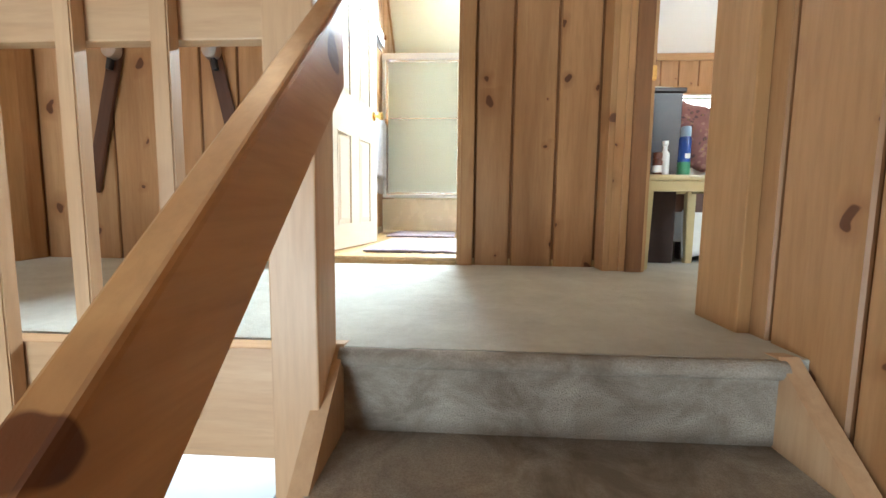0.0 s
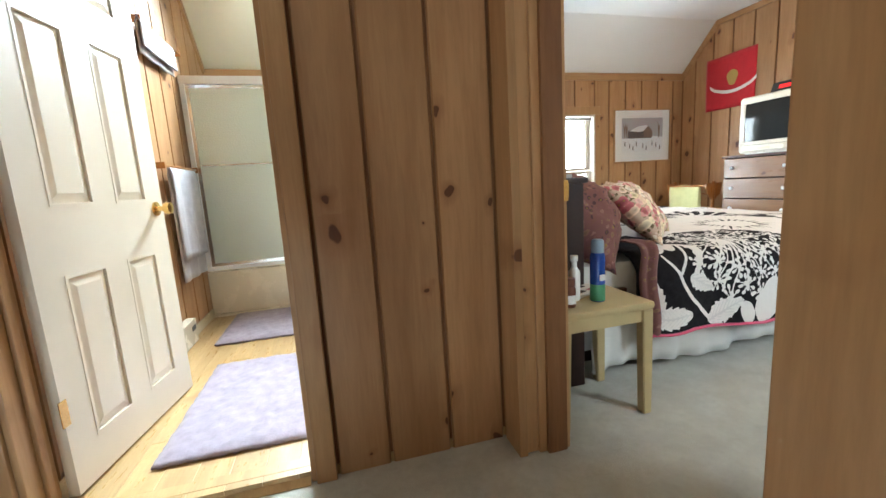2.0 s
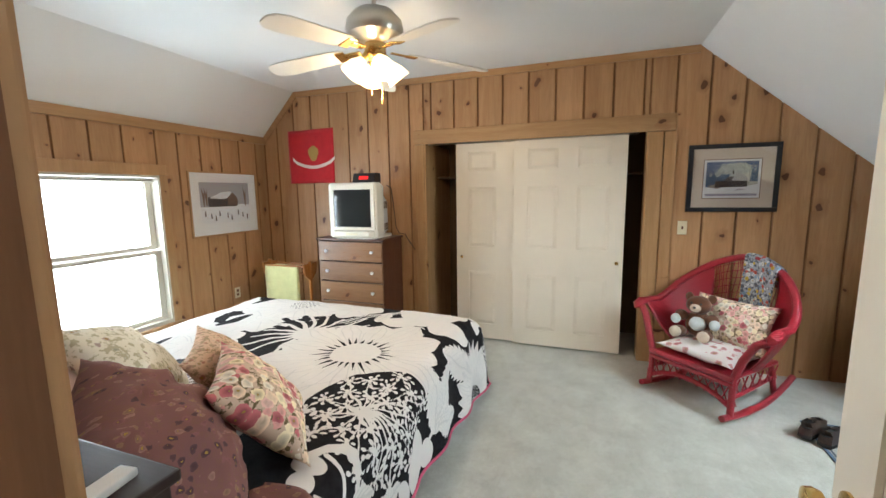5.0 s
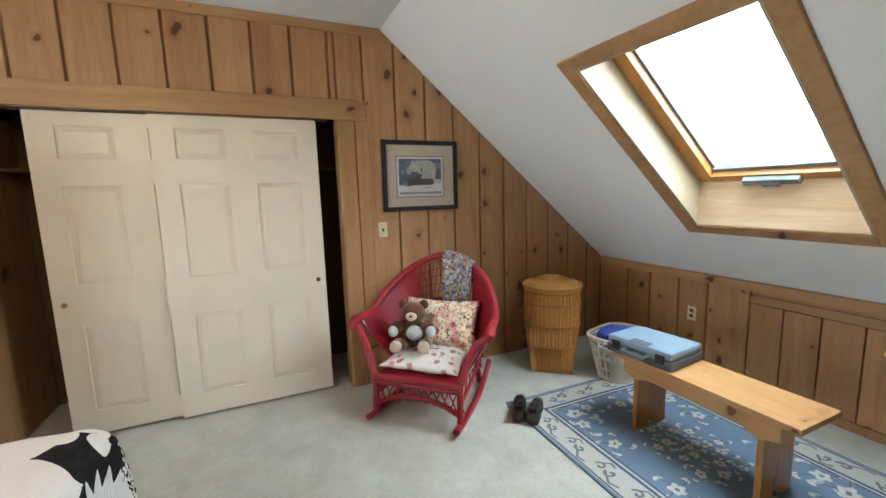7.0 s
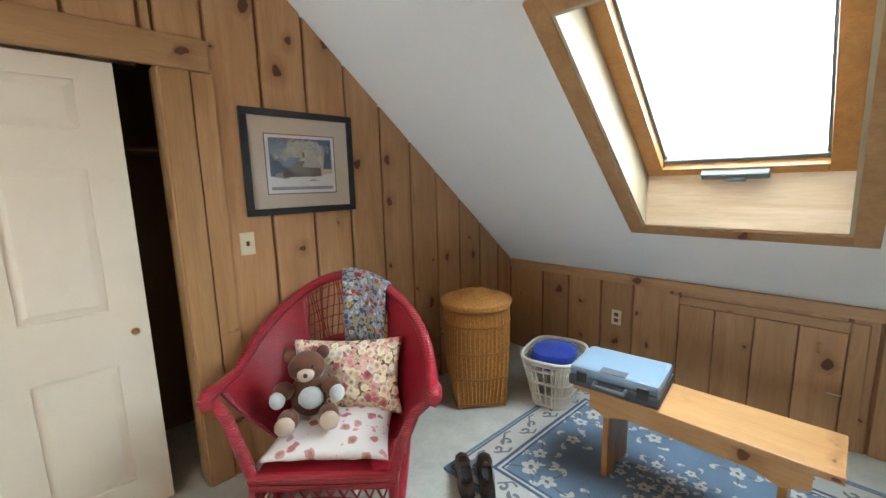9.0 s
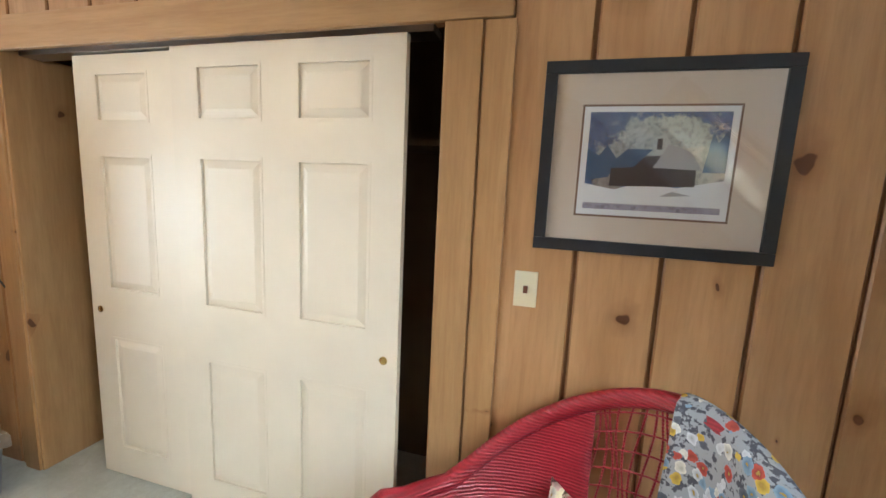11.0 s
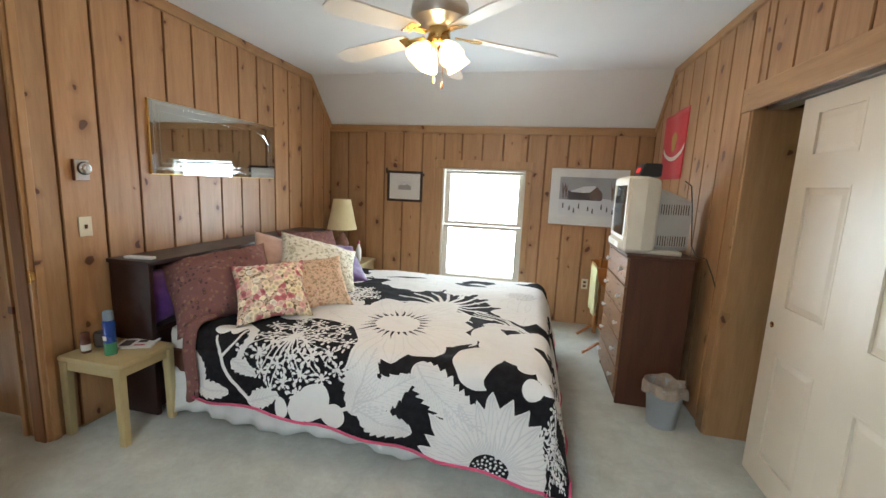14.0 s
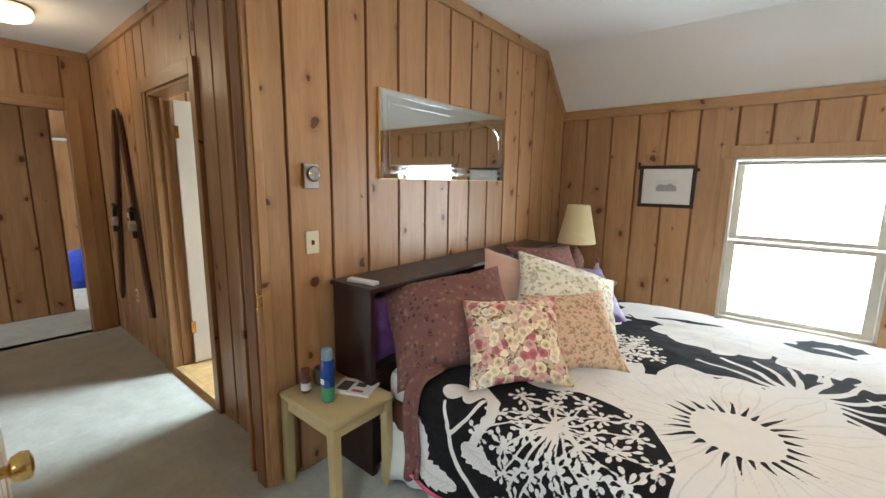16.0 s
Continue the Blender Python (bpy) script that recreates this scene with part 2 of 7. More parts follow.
def floral(name, ground, colors, scale, rough=0.95, leaf=(0.16, 0.17, 0.07), cover=0.62):
    """Printed cloth: blossoms with centres, in several colours, over a ground with leaves."""
    m = mat(name, ground, rough)
    n = Nodes(m)
    v = n.coords((1, 1, 1), "UV")
    wob = n.add("VectorMath", op="ADD")
    nz = n.add("TexNoise")
    n.link(v, nz.inputs["Vector"])
    nz.inputs["Scale"].default_value = scale * 2.2
    sc = n.add("VectorMath", op="SCALE")
    n.link(nz.outputs["Color"], sc.inputs[0])
    sc.inputs["Scale"].default_value = 0.5 / scale
    n.link(v, wob.inputs[0]), n.link(sc.outputs[0], wob.inputs[1])
    leaves = n.ramp(n.noise(wob.outputs[0], scale * 1.9, 3), (0.53, 0.0), (0.57, 1.0))
    c = n.mix(leaves, ground, leaf)
    vo = n.voronoi(wob.outputs[0], scale)
    sep = n.add("SeparateColor")
    n.link(vo.outputs["Color"], sep.inputs[0])
    stops = [((k + 0.0) / len(colors), col) for k, col in enumerate(colors)]
    rp = n.add("ValToRGB")
    rp.color_ramp.interpolation = "CONSTANT"
    while len(rp.color_ramp.elements) < len(stops):
        rp.color_ramp.elements.new(0.5)
    for e, (p, col) in zip(rp.color_ramp.elements, stops):
        e.position, e.color = p, (*col, 1)
    n.link(sep.outputs[0], rp.inputs[0])
    petal = n.math("LESS_THAN", vo.outputs["Distance"], cover * 0.72)
    inner = n.ramp(vo.outputs["Distance"], (0.10, 0.55), (0.5, 1.15))
    c = n.mix(petal, c, n.mix(1.0, rp.outputs[0], inner, "MULTIPLY"))
    c = n.mix(n.math("LESS_THAN", vo.outputs["Distance"], 0.12), c, (0.35, 0.22, 0.05))
    n.color(c)
    n.bump(n.noise(v, 300, 2), 0.25, 0.003)
    return m


M["wood_dark"] = pine("dark_stained_wood", (0.032, 0.0105, 0.008), (0.018, 0.006, 0.005), knots=0.0, vary=0.1, rough=0.36, axis="y")
M["dresser_side"] = pine("red_brown_stained_pine", (0.105, 0.032, 0.013), (0.062, 0.019, 0.008), knots=0.3, vary=0.1, rough=0.45)
M["dresser_front"] = pine("brown_stained_drawer_front", (0.30, 0.155, 0.075), (0.21, 0.10, 0.045), knots=0.4, vary=0.3, rough=0.3, axis="x")
M["tan"] = paint("tan_painted_table", (0.50, 0.39, 0.20), 0.35, 0.06, 8)
M["ruffle"] = cloth("white_bed_skirt", (0.72, 0.72, 0.70), 0.04)
M["pink"] = cloth("hot_pink_piping", (0.72, 0.10, 0.20), 0.05)
M["mattress"] = cloth("white_mattress", (0.7, 0.68, 0.64), 0.05)
M["purple"] = cloth("purple_satin", (0.13, 0.035, 0.22), 0.2, rough=0.5)
M["rose"] = cloth("pale_pink_cotton", (0.68, 0.45, 0.36), 0.06)
M["sham"] = floral("brown_paisley_print", (0.20, 0.085, 0.078), [(0.36, 0.19, 0.16), (0.12, 0.055, 0.065), (0.27, 0.11, 0.11), (0.31, 0.17, 0.11)], 36, leaf=(0.20, 0.09, 0.07), cover=0.5)
M["blossom"] = floral("cream_and_pink_flower_print", (0.62, 0.46, 0.34), [(0.78, 0.66, 0.42), (0.68, 0.34, 0.30), (0.80, 0.70, 0.50), (0.50, 0.14, 0.15), (0.78, 0.60, 0.44), (0.76, 0.68, 0.56), (0.72, 0.46, 0.40)], 25, leaf=(0.15, 0.11, 0.05), cover=0.82)
M["sprig"] = floral("peach_sprig_print", (0.66, 0.46, 0.32), [(0.60, 0.30, 0.22), (0.70, 0.52, 0.38), (0.55, 0.33, 0.24)], 34, leaf=(0.36, 0.27, 0.16), cover=0.42)
M["cream_print"] = floral("cream_flower_print", (0.80, 0.77, 0.66), [(0.78, 0.74, 0.6), (0.66, 0.52, 0.46), (0.78, 0.75, 0.63), (0.56, 0.57, 0.43)], 22, leaf=(0.5, 0.47, 0.33), cover=0.36)
M["dots"] = floral("white_cloth_with_pink_dots", (0.74, 0.69, 0.66), [(0.62, 0.22, 0.24), (0.68, 0.36, 0.36)], 16, leaf=(0.74, 0.69, 0.66), cover=0.5)
M["scarf"] = floral("grey_patterned_scarf", (0.30, 0.31, 0.34), [(0.55, 0.56, 0.6), (0.10, 0.11, 0.14), (0.62, 0.6, 0.55), (0.55, 0.36, 0.06), (0.20, 0.30, 0.42), (0.45, 0.07, 0.05)], 30, leaf=(0.07, 0.07, 0.09), cover=0.62)
M["tv"] = paint("yellowed_beige_plastic", (0.74, 0.70, 0.60), 0.4, 0.04)
M["tv_back"] = paint("greyed_tv_plastic", (0.50, 0.49, 0.46), 0.5, 0.05)
M["screen"] = mat("dark_tv_screen", (0.018, 0.022, 0.024), 0.08)
M["shade_cloth"] = cloth("cream_lamp_shade", (0.74, 0.62, 0.36), 0.04)
M["ceramic"] = paint("rose_brown_ceramic", (0.38, 0.20, 0.15), 0.25, 0.15, 20)
M["mirror"] = mat("mirror", (0.70, 0.76, 0.80), 0.03, 1.0)
M["mirror_edge"] = mat("bevelled_mirror_edge", (0.80, 0.86, 0.87), 0.10, 1.0)
M["gold"] = mat("gold_frame", (0.75, 0.5, 0.16), 0.3, 1.0)
M["blue_can"] = paint("blue_spray_can", (0.012, 0.06, 0.30), 0.25, 0.1)
M["green_can"] = paint("green_can_band", (0.05, 0.26, 0.12), 0.3, 0.1)
M["paper"] = paint("paper", (0.76, 0.76, 0.74), 0.7, 0.03)
M["brown"] = paint("brown_plastic", (0.16, 0.05, 0.025), 0.35, 0.1)
M["pinkcap"] = paint("dark_pink_plastic", (0.4, 0.06, 0.12), 0.4)
M["red_wicker"] = mat("red_painted_wicker", (0.33, 0.012, 0.025), 0.35)
n = Nodes(M["red_wicker"])
v = n.coords((1, 1, 1))
wv = n.add("TexWave")
wv.bands_direction = "Z"
n.link(v, wv.inputs["Vector"])
wv.inputs["Scale"].default_value, wv.inputs["Distortion"].default_value = 32, 1.5
weave = n.mix(0.5, wv.outputs["Color"], n.noise(v, 120, 2))
n.color(n.mix(weave, (0.18, 0.006, 0.012), (0.42, 0.018, 0.035)))
n.bump(weave, 0.6, 0.006)
M["hamper"] = mat("golden_wicker", (0.4, 0.2, 0.06), 0.45)
n = Nodes(M["hamper"])
v = n.coords((1, 1, 1))
c = n.noise(v, 60, 4, 0.6)
n.color(n.mix(n.ramp(c, (0.3, 0.0), (0.7, 1.0)), (0.36, 0.155, 0.036), (0.56, 0.27, 0.07)))
n.bump(n.noise(v, 150, 2), 0.4, 0.004)
M["hamper_dark"] = paint("brown_wicker_binding", (0.36, 0.16, 0.042), 0.35, 0.15, 30)
M["shoe"] = paint("dark_brown_leather", (0.045, 0.022, 0.016), 0.45, 0.2, 30)
M["sole"] = mat("black_rubber", (0.015, 0.014, 0.014), 0.8)
M["case_top"] = paint("grey_blue_plastic", (0.19, 0.27, 0.35), 0.45, 0.04)
M["case_side"] = paint("dark_grey_plastic", (0.075, 0.085, 0.10), 0.5, 0.06)
M["lattice"] = paint("cream_plastic_basket", (0.62, 0.58, 0.48), 0.5, 0.05)
M["blue_cloth"] = cloth("royal_blue_cloth", (0.012, 0.05, 0.42), 0.2)
M["red_flag"] = cloth("red_flag_cloth", (0.52, 0.012, 0.022), 0.08)
M["flag_gold"] = mat("dull_gold_print", (0.42, 0.30, 0.08), 0.8)
M["flag_white"] = mat("white_print", (0.75, 0.7, 0.66), 0.8)
M["bin"] = paint("grey_plastic_bin", (0.34, 0.36, 0.38), 0.5, 0.05)
M["bag"] = paint("tan_plastic_bag", (0.38, 0.30, 0.24), 0.4, 0.15, 25)
M["orange_wood"] = pine("orange_varnished_wood", (0.46, 0.19, 0.05), (0.36, 0.13, 0.03), knots=0.0, vary=0.1, rough=0.3)
M["yellow_cloth"] = cloth("yellow_green_cloth", (0.62, 0.60, 0.30), 0.06)
M["blade"] = paint("white_fan_blade", (0.72, 0.70, 0.66), 0.35, 0.03)
M["ski"] = pine("dark_old_ski_wood", (0.10, 0.04, 0.022), (0.055, 0.02, 0.011), knots=0.0, vary=0.2, rough=0.4)
M["frame_dark"] = paint("dark_brown_frame", (0.035, 0.018, 0.012), 0.35, 0.2)
M["frame_blue"] = paint("blue_black_frame", (0.018, 0.022, 0.032), 0.35, 0.2)
M["matboard"] = paint("pinkish_mat_board", (0.56, 0.48, 0.42), 0.85, 0.02)
M["white_mat"] = paint("white_mat_board", (0.74, 0.75, 0.76), 0.8, 0.02)
M["ink"] = mat("dark_print_ink", (0.06, 0.05, 0.055), 0.8)
M["ink_grey"] = mat("grey_print_ink", (0.34, 0.34, 0.37), 0.8)
M["ink_brown"] = mat("brown_print_ink", (0.16, 0.10, 0.08), 0.8)
M["ink_blue"] = mat("blue_print_ink", (0.06, 0.11, 0.20), 0.8)
M["snow"] = mat("snow_print", (0.66, 0.68, 0.72), 0.8)
M["lamp_glass"] = mat("lit_frosted_glass", (0.8, 0.7, 0.5), 0.4)
Nodes(M["lamp_glass"]).b.inputs["Emission Color"].default_value = (1.0, 0.74, 0.40, 1)
Nodes(M["lamp_glass"]).b.inputs["Emission Strength"].default_value = 2.6
M["led"] = mat("red_display", (0.1, 0, 0), 0.4)
Nodes(M["led"]).b.inputs["Emission Color"].default_value = (1, 0.02, 0.02, 1)
Nodes(M["led"]).b.inputs["Emission Strength"].default_value = 1.2
M["mat_pile"] = cloth("mauve_bath_mat", (0.36, 0.30, 0.36), 0.15, 120)
M["towel"] = cloth("grey_towel", (0.46, 0.44, 0.47), 0.12, 160)
M["tub"] = paint("cream_tub_enamel", (0.76, 0.68, 0.54), 0.25, 0.02)
M["frost"] = mat("frosted_shower_glass", (0.72, 0.80, 0.74), 0.35)
n = Nodes(M["frost"])
n.b.inputs["Transmission Weight"].default_value = 0.35
n.bump(n.voronoi(n.coords((1, 1, 1)), 90).outputs["Distance"], 0.3, 0.004)
M["chrome"] = mat("satin_chrome", (0.7, 0.71, 0.7), 0.25, 1.0)
M["bath_plank"] = pine("pale_wood_floor", (0.62, 0.42, 0.20), (0.50, 0.31, 0.13), knots=0.15, vary=0.5, axis="y", rough=0.3)
M["jar"] = mat("smoky_glass", (0.10, 0.09, 0.09), 0.08)

# comforter print: the mesh carries how far each spot lies inside the white shapes and inside the grey vein lines
m = M["comforter"] = mat("black_and_white_flower_print", rough=0.9)
n = Nodes(m)
uv = n.coords((1, 1, 1), "UV")


def carried(name):
    a = n.add("Attribute")
    a.attribute_name = name
    return a.outputs["Fac"]


ragged = n.math("MULTIPLY", n.math("SUBTRACT", n.noise(uv, 60, 3), 0.5), 0.004)
inside = n.ramp(n.math("MULTIPLY_ADD", n.math("ADD", carried("print"), ragged), 250, clamp=True), (0.35, 0.0), (0.65, 1.0))
inside.node.inputs[0].links[0].from_node.inputs[2].default_value = 0.5
vein = n.ramp(n.math("MULTIPLY_ADD", carried("vein"), 250, clamp=True), (0.3, 0.0), (0.8, 1.0))
vein.node.inputs[0].links[0].from_node.inputs[2].default_value = 0.5
soft = n.ramp(n.noise(uv, 26, 4, 0.6), (0.35, 0.0), (0.7, 1.0))
white = n.mix(n.math("MULTIPLY", soft, 0.3), (0.76, 0.73, 0.70), (0.66, 0.64, 0.63))
white = n.mix(n.math("MULTIPLY", vein, 0.3), white, (0.36, 0.36, 0.39))
black = n.mix(soft, (0.010, 0.009, 0.011), (0.018, 0.017, 0.02))
n.color(n.mix(inside, black, white))
n.bump(n.mix(0.3, n.noise(uv, 380, 2), n.noise(uv, 12, 3)), 0.25, 0.01)
n.b.inputs["Specular IOR Level"].default_value = 0.15

# printed picture: a dark farmhouse among frosted trees under a blue sky
m = M["winter_print"] = mat("winter_print", rough=0.6)
n = Nodes(m)
v = n.coords((1, 1, 1))
sp = n.add("SeparateXYZ")
n.link(v, sp.inputs[0])
px, pz = sp.outputs[0], sp.outputs[2]


def blot(cx, cz, rx, rz, rag=0.9):
    """A ragged oval patch of ink."""
    a = n.math("DIVIDE", n.math("SUBTRACT", px, cx), rx)
    b = n.math("DIVIDE", n.math("SUBTRACT", pz, cz), rz)
    d = n.math("ADD", n.math("MULTIPLY", a, a), n.math("MULTIPLY", b, b))
    edge = n.math("ADD", d, n.math("MULTIPLY", n.math("SUBTRACT", n.noise(v, 45, 4, 0.65), 0.5), 2 * rag))
    return n.ramp(n.math("MULTIPLY", edge, 0.5, clamp=True), (0.4, 1.0), (0.55, 0.0))


c = n.mix(n.ramp(n.noise(v, 14, 4), (0.35, 0.0), (0.7, 1.0)), (0.055, 0.10, 0.24), (0.11, 0.16, 0.30))
c = n.mix(blot(0.02, 0.05, 0.14, 0.075), c, (0.40, 0.44, 0.45))
c = n.mix(blot(-0.09, 0.0, 0.08, 0.05), c, (0.34, 0.36, 0.37))
c = n.mix(blot(0.10, -0.02, 0.09, 0.06), c, (0.50, 0.50, 0.46))
c = n.mix(blot(-0.02, -0.04, 0.10, 0.04), c, (0.10, 0.10, 0.11))
c = n.mix(blot(-0.14, -0.03, 0.035, 0.04), c, (0.04, 0.04, 0.05))
c = n.mix(blot(-0.12, -0.07, 0.04, 0.035), c, (0.30, 0.26, 0.25))
c = n.mix(n.math("LESS_THAN", n.math("ADD", pz, n.math("MULTIPLY", n.noise(v, 20, 3), 0.05)), -0.07), c, (0.42, 0.42, 0.48))
c = n.mix(blot(0.05, -0.10, 0.06, 0.015), c, (0.07, 0.06, 0.06))
c = n.mix(n.math("LESS_THAN", n.math("ABSOLUTE", n.math("ADD", pz, 0.135)), 0.008), c, (0.30, 0.28, 0.38))
c = n.mix(n.ramp(n.noise(v, 70, 5, 0.7), (0.46, 0.0), (0.66, 0.55)), c, (0.05, 0.055, 0.075))
c = n.mix(n.ramp(n.noise(v, 38, 5, 0.7), (0.55, 0.0), (0.72, 0.6)), c, (0.52, 0.52, 0.50))
n.color(c)

# rug: blue field, cream border with scrolls
m = M["rug"] = mat("blue_oriental_rug", rough=0.95)
n = Nodes(m)
uv = n.coords((1, 1, 1), "UV")
sp = n.add("SeparateXYZ")
n.link(uv, sp.inputs[0])
RW, RL = 1.77, 1.35
dx = n.math("SUBTRACT", RW / 2, n.math("ABSOLUTE", sp.outputs[0]))
dy = n.math("SUBTRACT", RL / 2, n.math("ABSOLUTE", sp.outputs[1]))
dist = n.math("MINIMUM", dx, dy)


def edge(name):
    out = n.ramp(n.math("MULTIPLY_ADD", carried(name), 220, clamp=True), (0.3, 0.0), (0.7, 1.0))
    out.node.inputs[0].links[0].from_node.inputs[2].default_value = 0.5
    return out


c = n.mix(n.ramp(n.noise(uv, 5, 4), (0.3, 0.0), (0.7, 1.0)), (0.12, 0.185, 0.265), (0.16, 0.235, 0.325))
c = n.mix(n.math("LESS_THAN", dist, 0.185), c, (0.46, 0.445, 0.40))
c = n.mix(edge("print"), c, n.mix(n.ramp(n.noise(uv, 40, 3), (0.35, 0.0), (0.65, 1.0)), (0.60, 0.58, 0.52), (0.46, 0.46, 0.44)))
c = n.mix(n.math("MULTIPLY", edge("vein"), 0.85), c, (0.085, 0.10, 0.125))
for at, wide, col in ((0.19, 0.009, (0.06, 0.09, 0.15)), (0.207, 0.006, (0.50, 0.49, 0.45)), (0.222, 0.006, (0.06, 0.09, 0.15)), (0.028, 0.006, (0.09, 0.11, 0.14))):
    c = n.mix(n.math("LESS_THAN", n.math("ABSOLUTE", n.math("SUBTRACT", dist, at)), wide), c, col)
c = n.mix(n.math("LESS_THAN", dist, 0.018), c, (0.13, 0.20, 0.29))
pile = n.noise(uv, 190, 3, 0.7)
c = n.mix(n.math("MULTIPLY", n.ramp(pile, (0.35, 1.0), (0.6, 0.0)), 0.3), c, (0.05, 0.06, 0.07))
n.color(c)
n.bump(pile, 0.6, 0.008)

# ---- mesh helpers ----


def box(bm, lo, hi, bevel=0.0, m=None):
    """A box from corner to corner, with eased edges."""
    made = bmesh.ops.create_cube(bm, size=1.0)["verts"]
    lo, hi = Vector(lo), Vector(hi)
    mid, dim = (lo + hi) / 2, hi - lo
    for vert in made:
        vert.co = Vector(a * b for a, b in zip(vert.co, dim)) + mid
    if bevel:
        edges = {e for vert in made for e in vert.link_edges}
        out = bmesh.ops.bevel(bm, geom=list(edges), offset=bevel, segments=2, affect="EDGES", profile=0.6, clamp_overlap=True)
        made = list({vert for f in out["faces"] for vert in f.verts} | {vert for vert in made if vert.is_valid})
    if m:
        bmesh.ops.transform(bm, matrix=m, verts=made)
    return bm


def boxes(*args, bevel=0.0):
    bm = bmesh.new()
    for lo, hi in args:
        box(bm, lo, hi, bevel)
    return bm


def lathe(profile, steps=24, bm=None, m=None, ends=True):
    """A turned body from rows of (radius, height)."""
    bm = bm or bmesh.new()
    rings = []
    for r, z in profile:
        rings.append([bm.verts.new((r * math.cos(a), r * math.sin(a), z)) for a in [2 * math.pi * k / steps for k in range(steps)]])
    for a, b in zip(rings, rings[1:]):
        for k in range(steps):
            bm.faces.new((a[k], a[(k + 1) % steps], b[(k + 1) % steps], b[k]))
    if ends:
        bm.faces.new(rings[0][::-1]), bm.faces.new(rings[-1])
    if m:
        bmesh.ops.transform(bm, matrix=m, verts=[x for ring in rings for x in ring])
    return bm


def tube(points, radius, sides=8, bm=None, closed=False):
    """A round rod along points; radius may be a list."""
    bm = bm or bmesh.new()
    pts = [Vector(p) for p in points]
    rings, last = [], None
    for i, p in enumerate(pts):
        a = pts[i - 1] if i or closed else p
        b = pts[(i + 1) % len(pts)] if i + 1 < len(pts) or closed else p
        d = (b - a).normalized()
        if last is None:
            side = d.orthogonal().normalized()
        else:
            side = (last - d * last.dot(d)).normalized()
        last = side
        up = d.cross(side)
        r = radius[i] if isinstance(radius, (list, tuple)) else radius
        rings.append([bm.verts.new(p + side * r * math.cos(2 * math.pi * k / sides) + up * r * math.sin(2 * math.pi * k / sides)) for k in range(sides)])
    pairs = list(zip(rings, rings[1:])) + ([(rings[-1], rings[0])] if closed else [])
    for a, b in pairs:
        for k in range(sides):
            bm.faces.new((a[k], a[(k + 1) % sides], b[(k + 1) % sides], b[k]))
    if not closed:
        bm.faces.new(rings[0][::-1]), bm.faces.new(rings[-1])
    return bm


def prism(outline, lo, hi, bm=None, axis=1, bevel=0.0):
    """A flat outline (two numbers a point) drawn out along an axis."""
    bm = bm or bmesh.new()

    def put(a, b, d):
        return {0: (d, a, b), 1: (a, d, b), 2: (a, b, d)}[axis]

    one = [bm.verts.new(put(a, b, lo)) for a, b in outline]
    two = [bm.verts.new(put(a, b, hi)) for a, b in outline]
    faces = [bm.faces.new(one), bm.faces.new(two[::-1])]
    for k in range(len(one)):
        faces.append(bm.faces.new((one[k], two[k], two[(k + 1) % len(two)], one[(k + 1) % len(one)])))
    bmesh.ops.recalc_face_normals(bm, faces=faces)
    if bevel:
        bmesh.ops.bevel(bm, geom=list({e for f in faces for e in f.edges}), offset=bevel, segments=2, affect="EDGES", clamp_overlap=True)
    return bm


def mesh(name, bm, material, smooth=False):
    data = bpy.data.meshes.new(name)
    bmesh.ops.recalc_face_normals(bm, faces=bm.faces[:])
    if smooth:
        for f in bm.faces:
            f.smooth = True
    bm.to_mesh(data)
    bm.free()
    data.materials.append(material)
    if smooth:
        data.set_sharp_from_angle(angle=radians(40))
    return data


def part(name, bm, material, parent, label="", smooth=False, m=None):
    """One mesh object under a thing or under a part."""
    ob = new(name, mesh(name, bm, material, smooth))
    ob.parent = parent
    if m:
        ob.matrix_basis = m
    return tagged(ob, label)


def thing(name, m, label, category, group="", kind=""):
    """An empty at a thing's base that carries its parts."""
    ob = new(name)
    ob.empty_display_size = 0.1
    ob.matrix_basis = m
    return tagged(ob, label, category, group, kind)


def solid(name, bm, material, label, category, m=None, group="", kind="", smooth=False):
    """A thing that is one mesh."""
    ob = new(name, mesh(name, bm, material, smooth))
    if m:
        ob.matrix_basis = m
    return tagged(ob, label, category, group, kind)


def facing(x, y, z, nx, ny):
    """A pose whose local x runs right along a wall seen from the room, local y into the wall."""
    n = Vector((nx, ny, 0)).normalized()
    u = Vector((0, 0, 1)).cross(n)
    return Matrix(((u.x, -n.x, 0, x), (u.y, -n.y, 0, y), (0, 0, 1, z), (0, 0, 0, 1)))


# ---- panelled walls ----


def columns(length, cuts, openings):
    marks = [0.0, length]
    for o in openings:
        marks += [min(max(o[0], 0), length), min(max(o[1], 0), length)]
    hard = sorted(set(marks))
    for c in cuts:
        if 0.03 < c < length - 0.03 and min(abs(c - h) for h in hard) > 0.035:
            marks.append(c)
    return sorted(set(round(x, 4) for x in marks))


def spans(a, b, openings, z0, z1):
    out = [(z0, z1)]
    mid = (a + b) / 2
    for o in openings:
        if o[0] < mid < o[1]:
            out = [q for p in out for q in ((p[0], min(p[1], o[2])), (max(p[0], o[3]), p[1])) if q[1] - q[0] > 0.01]
    return out


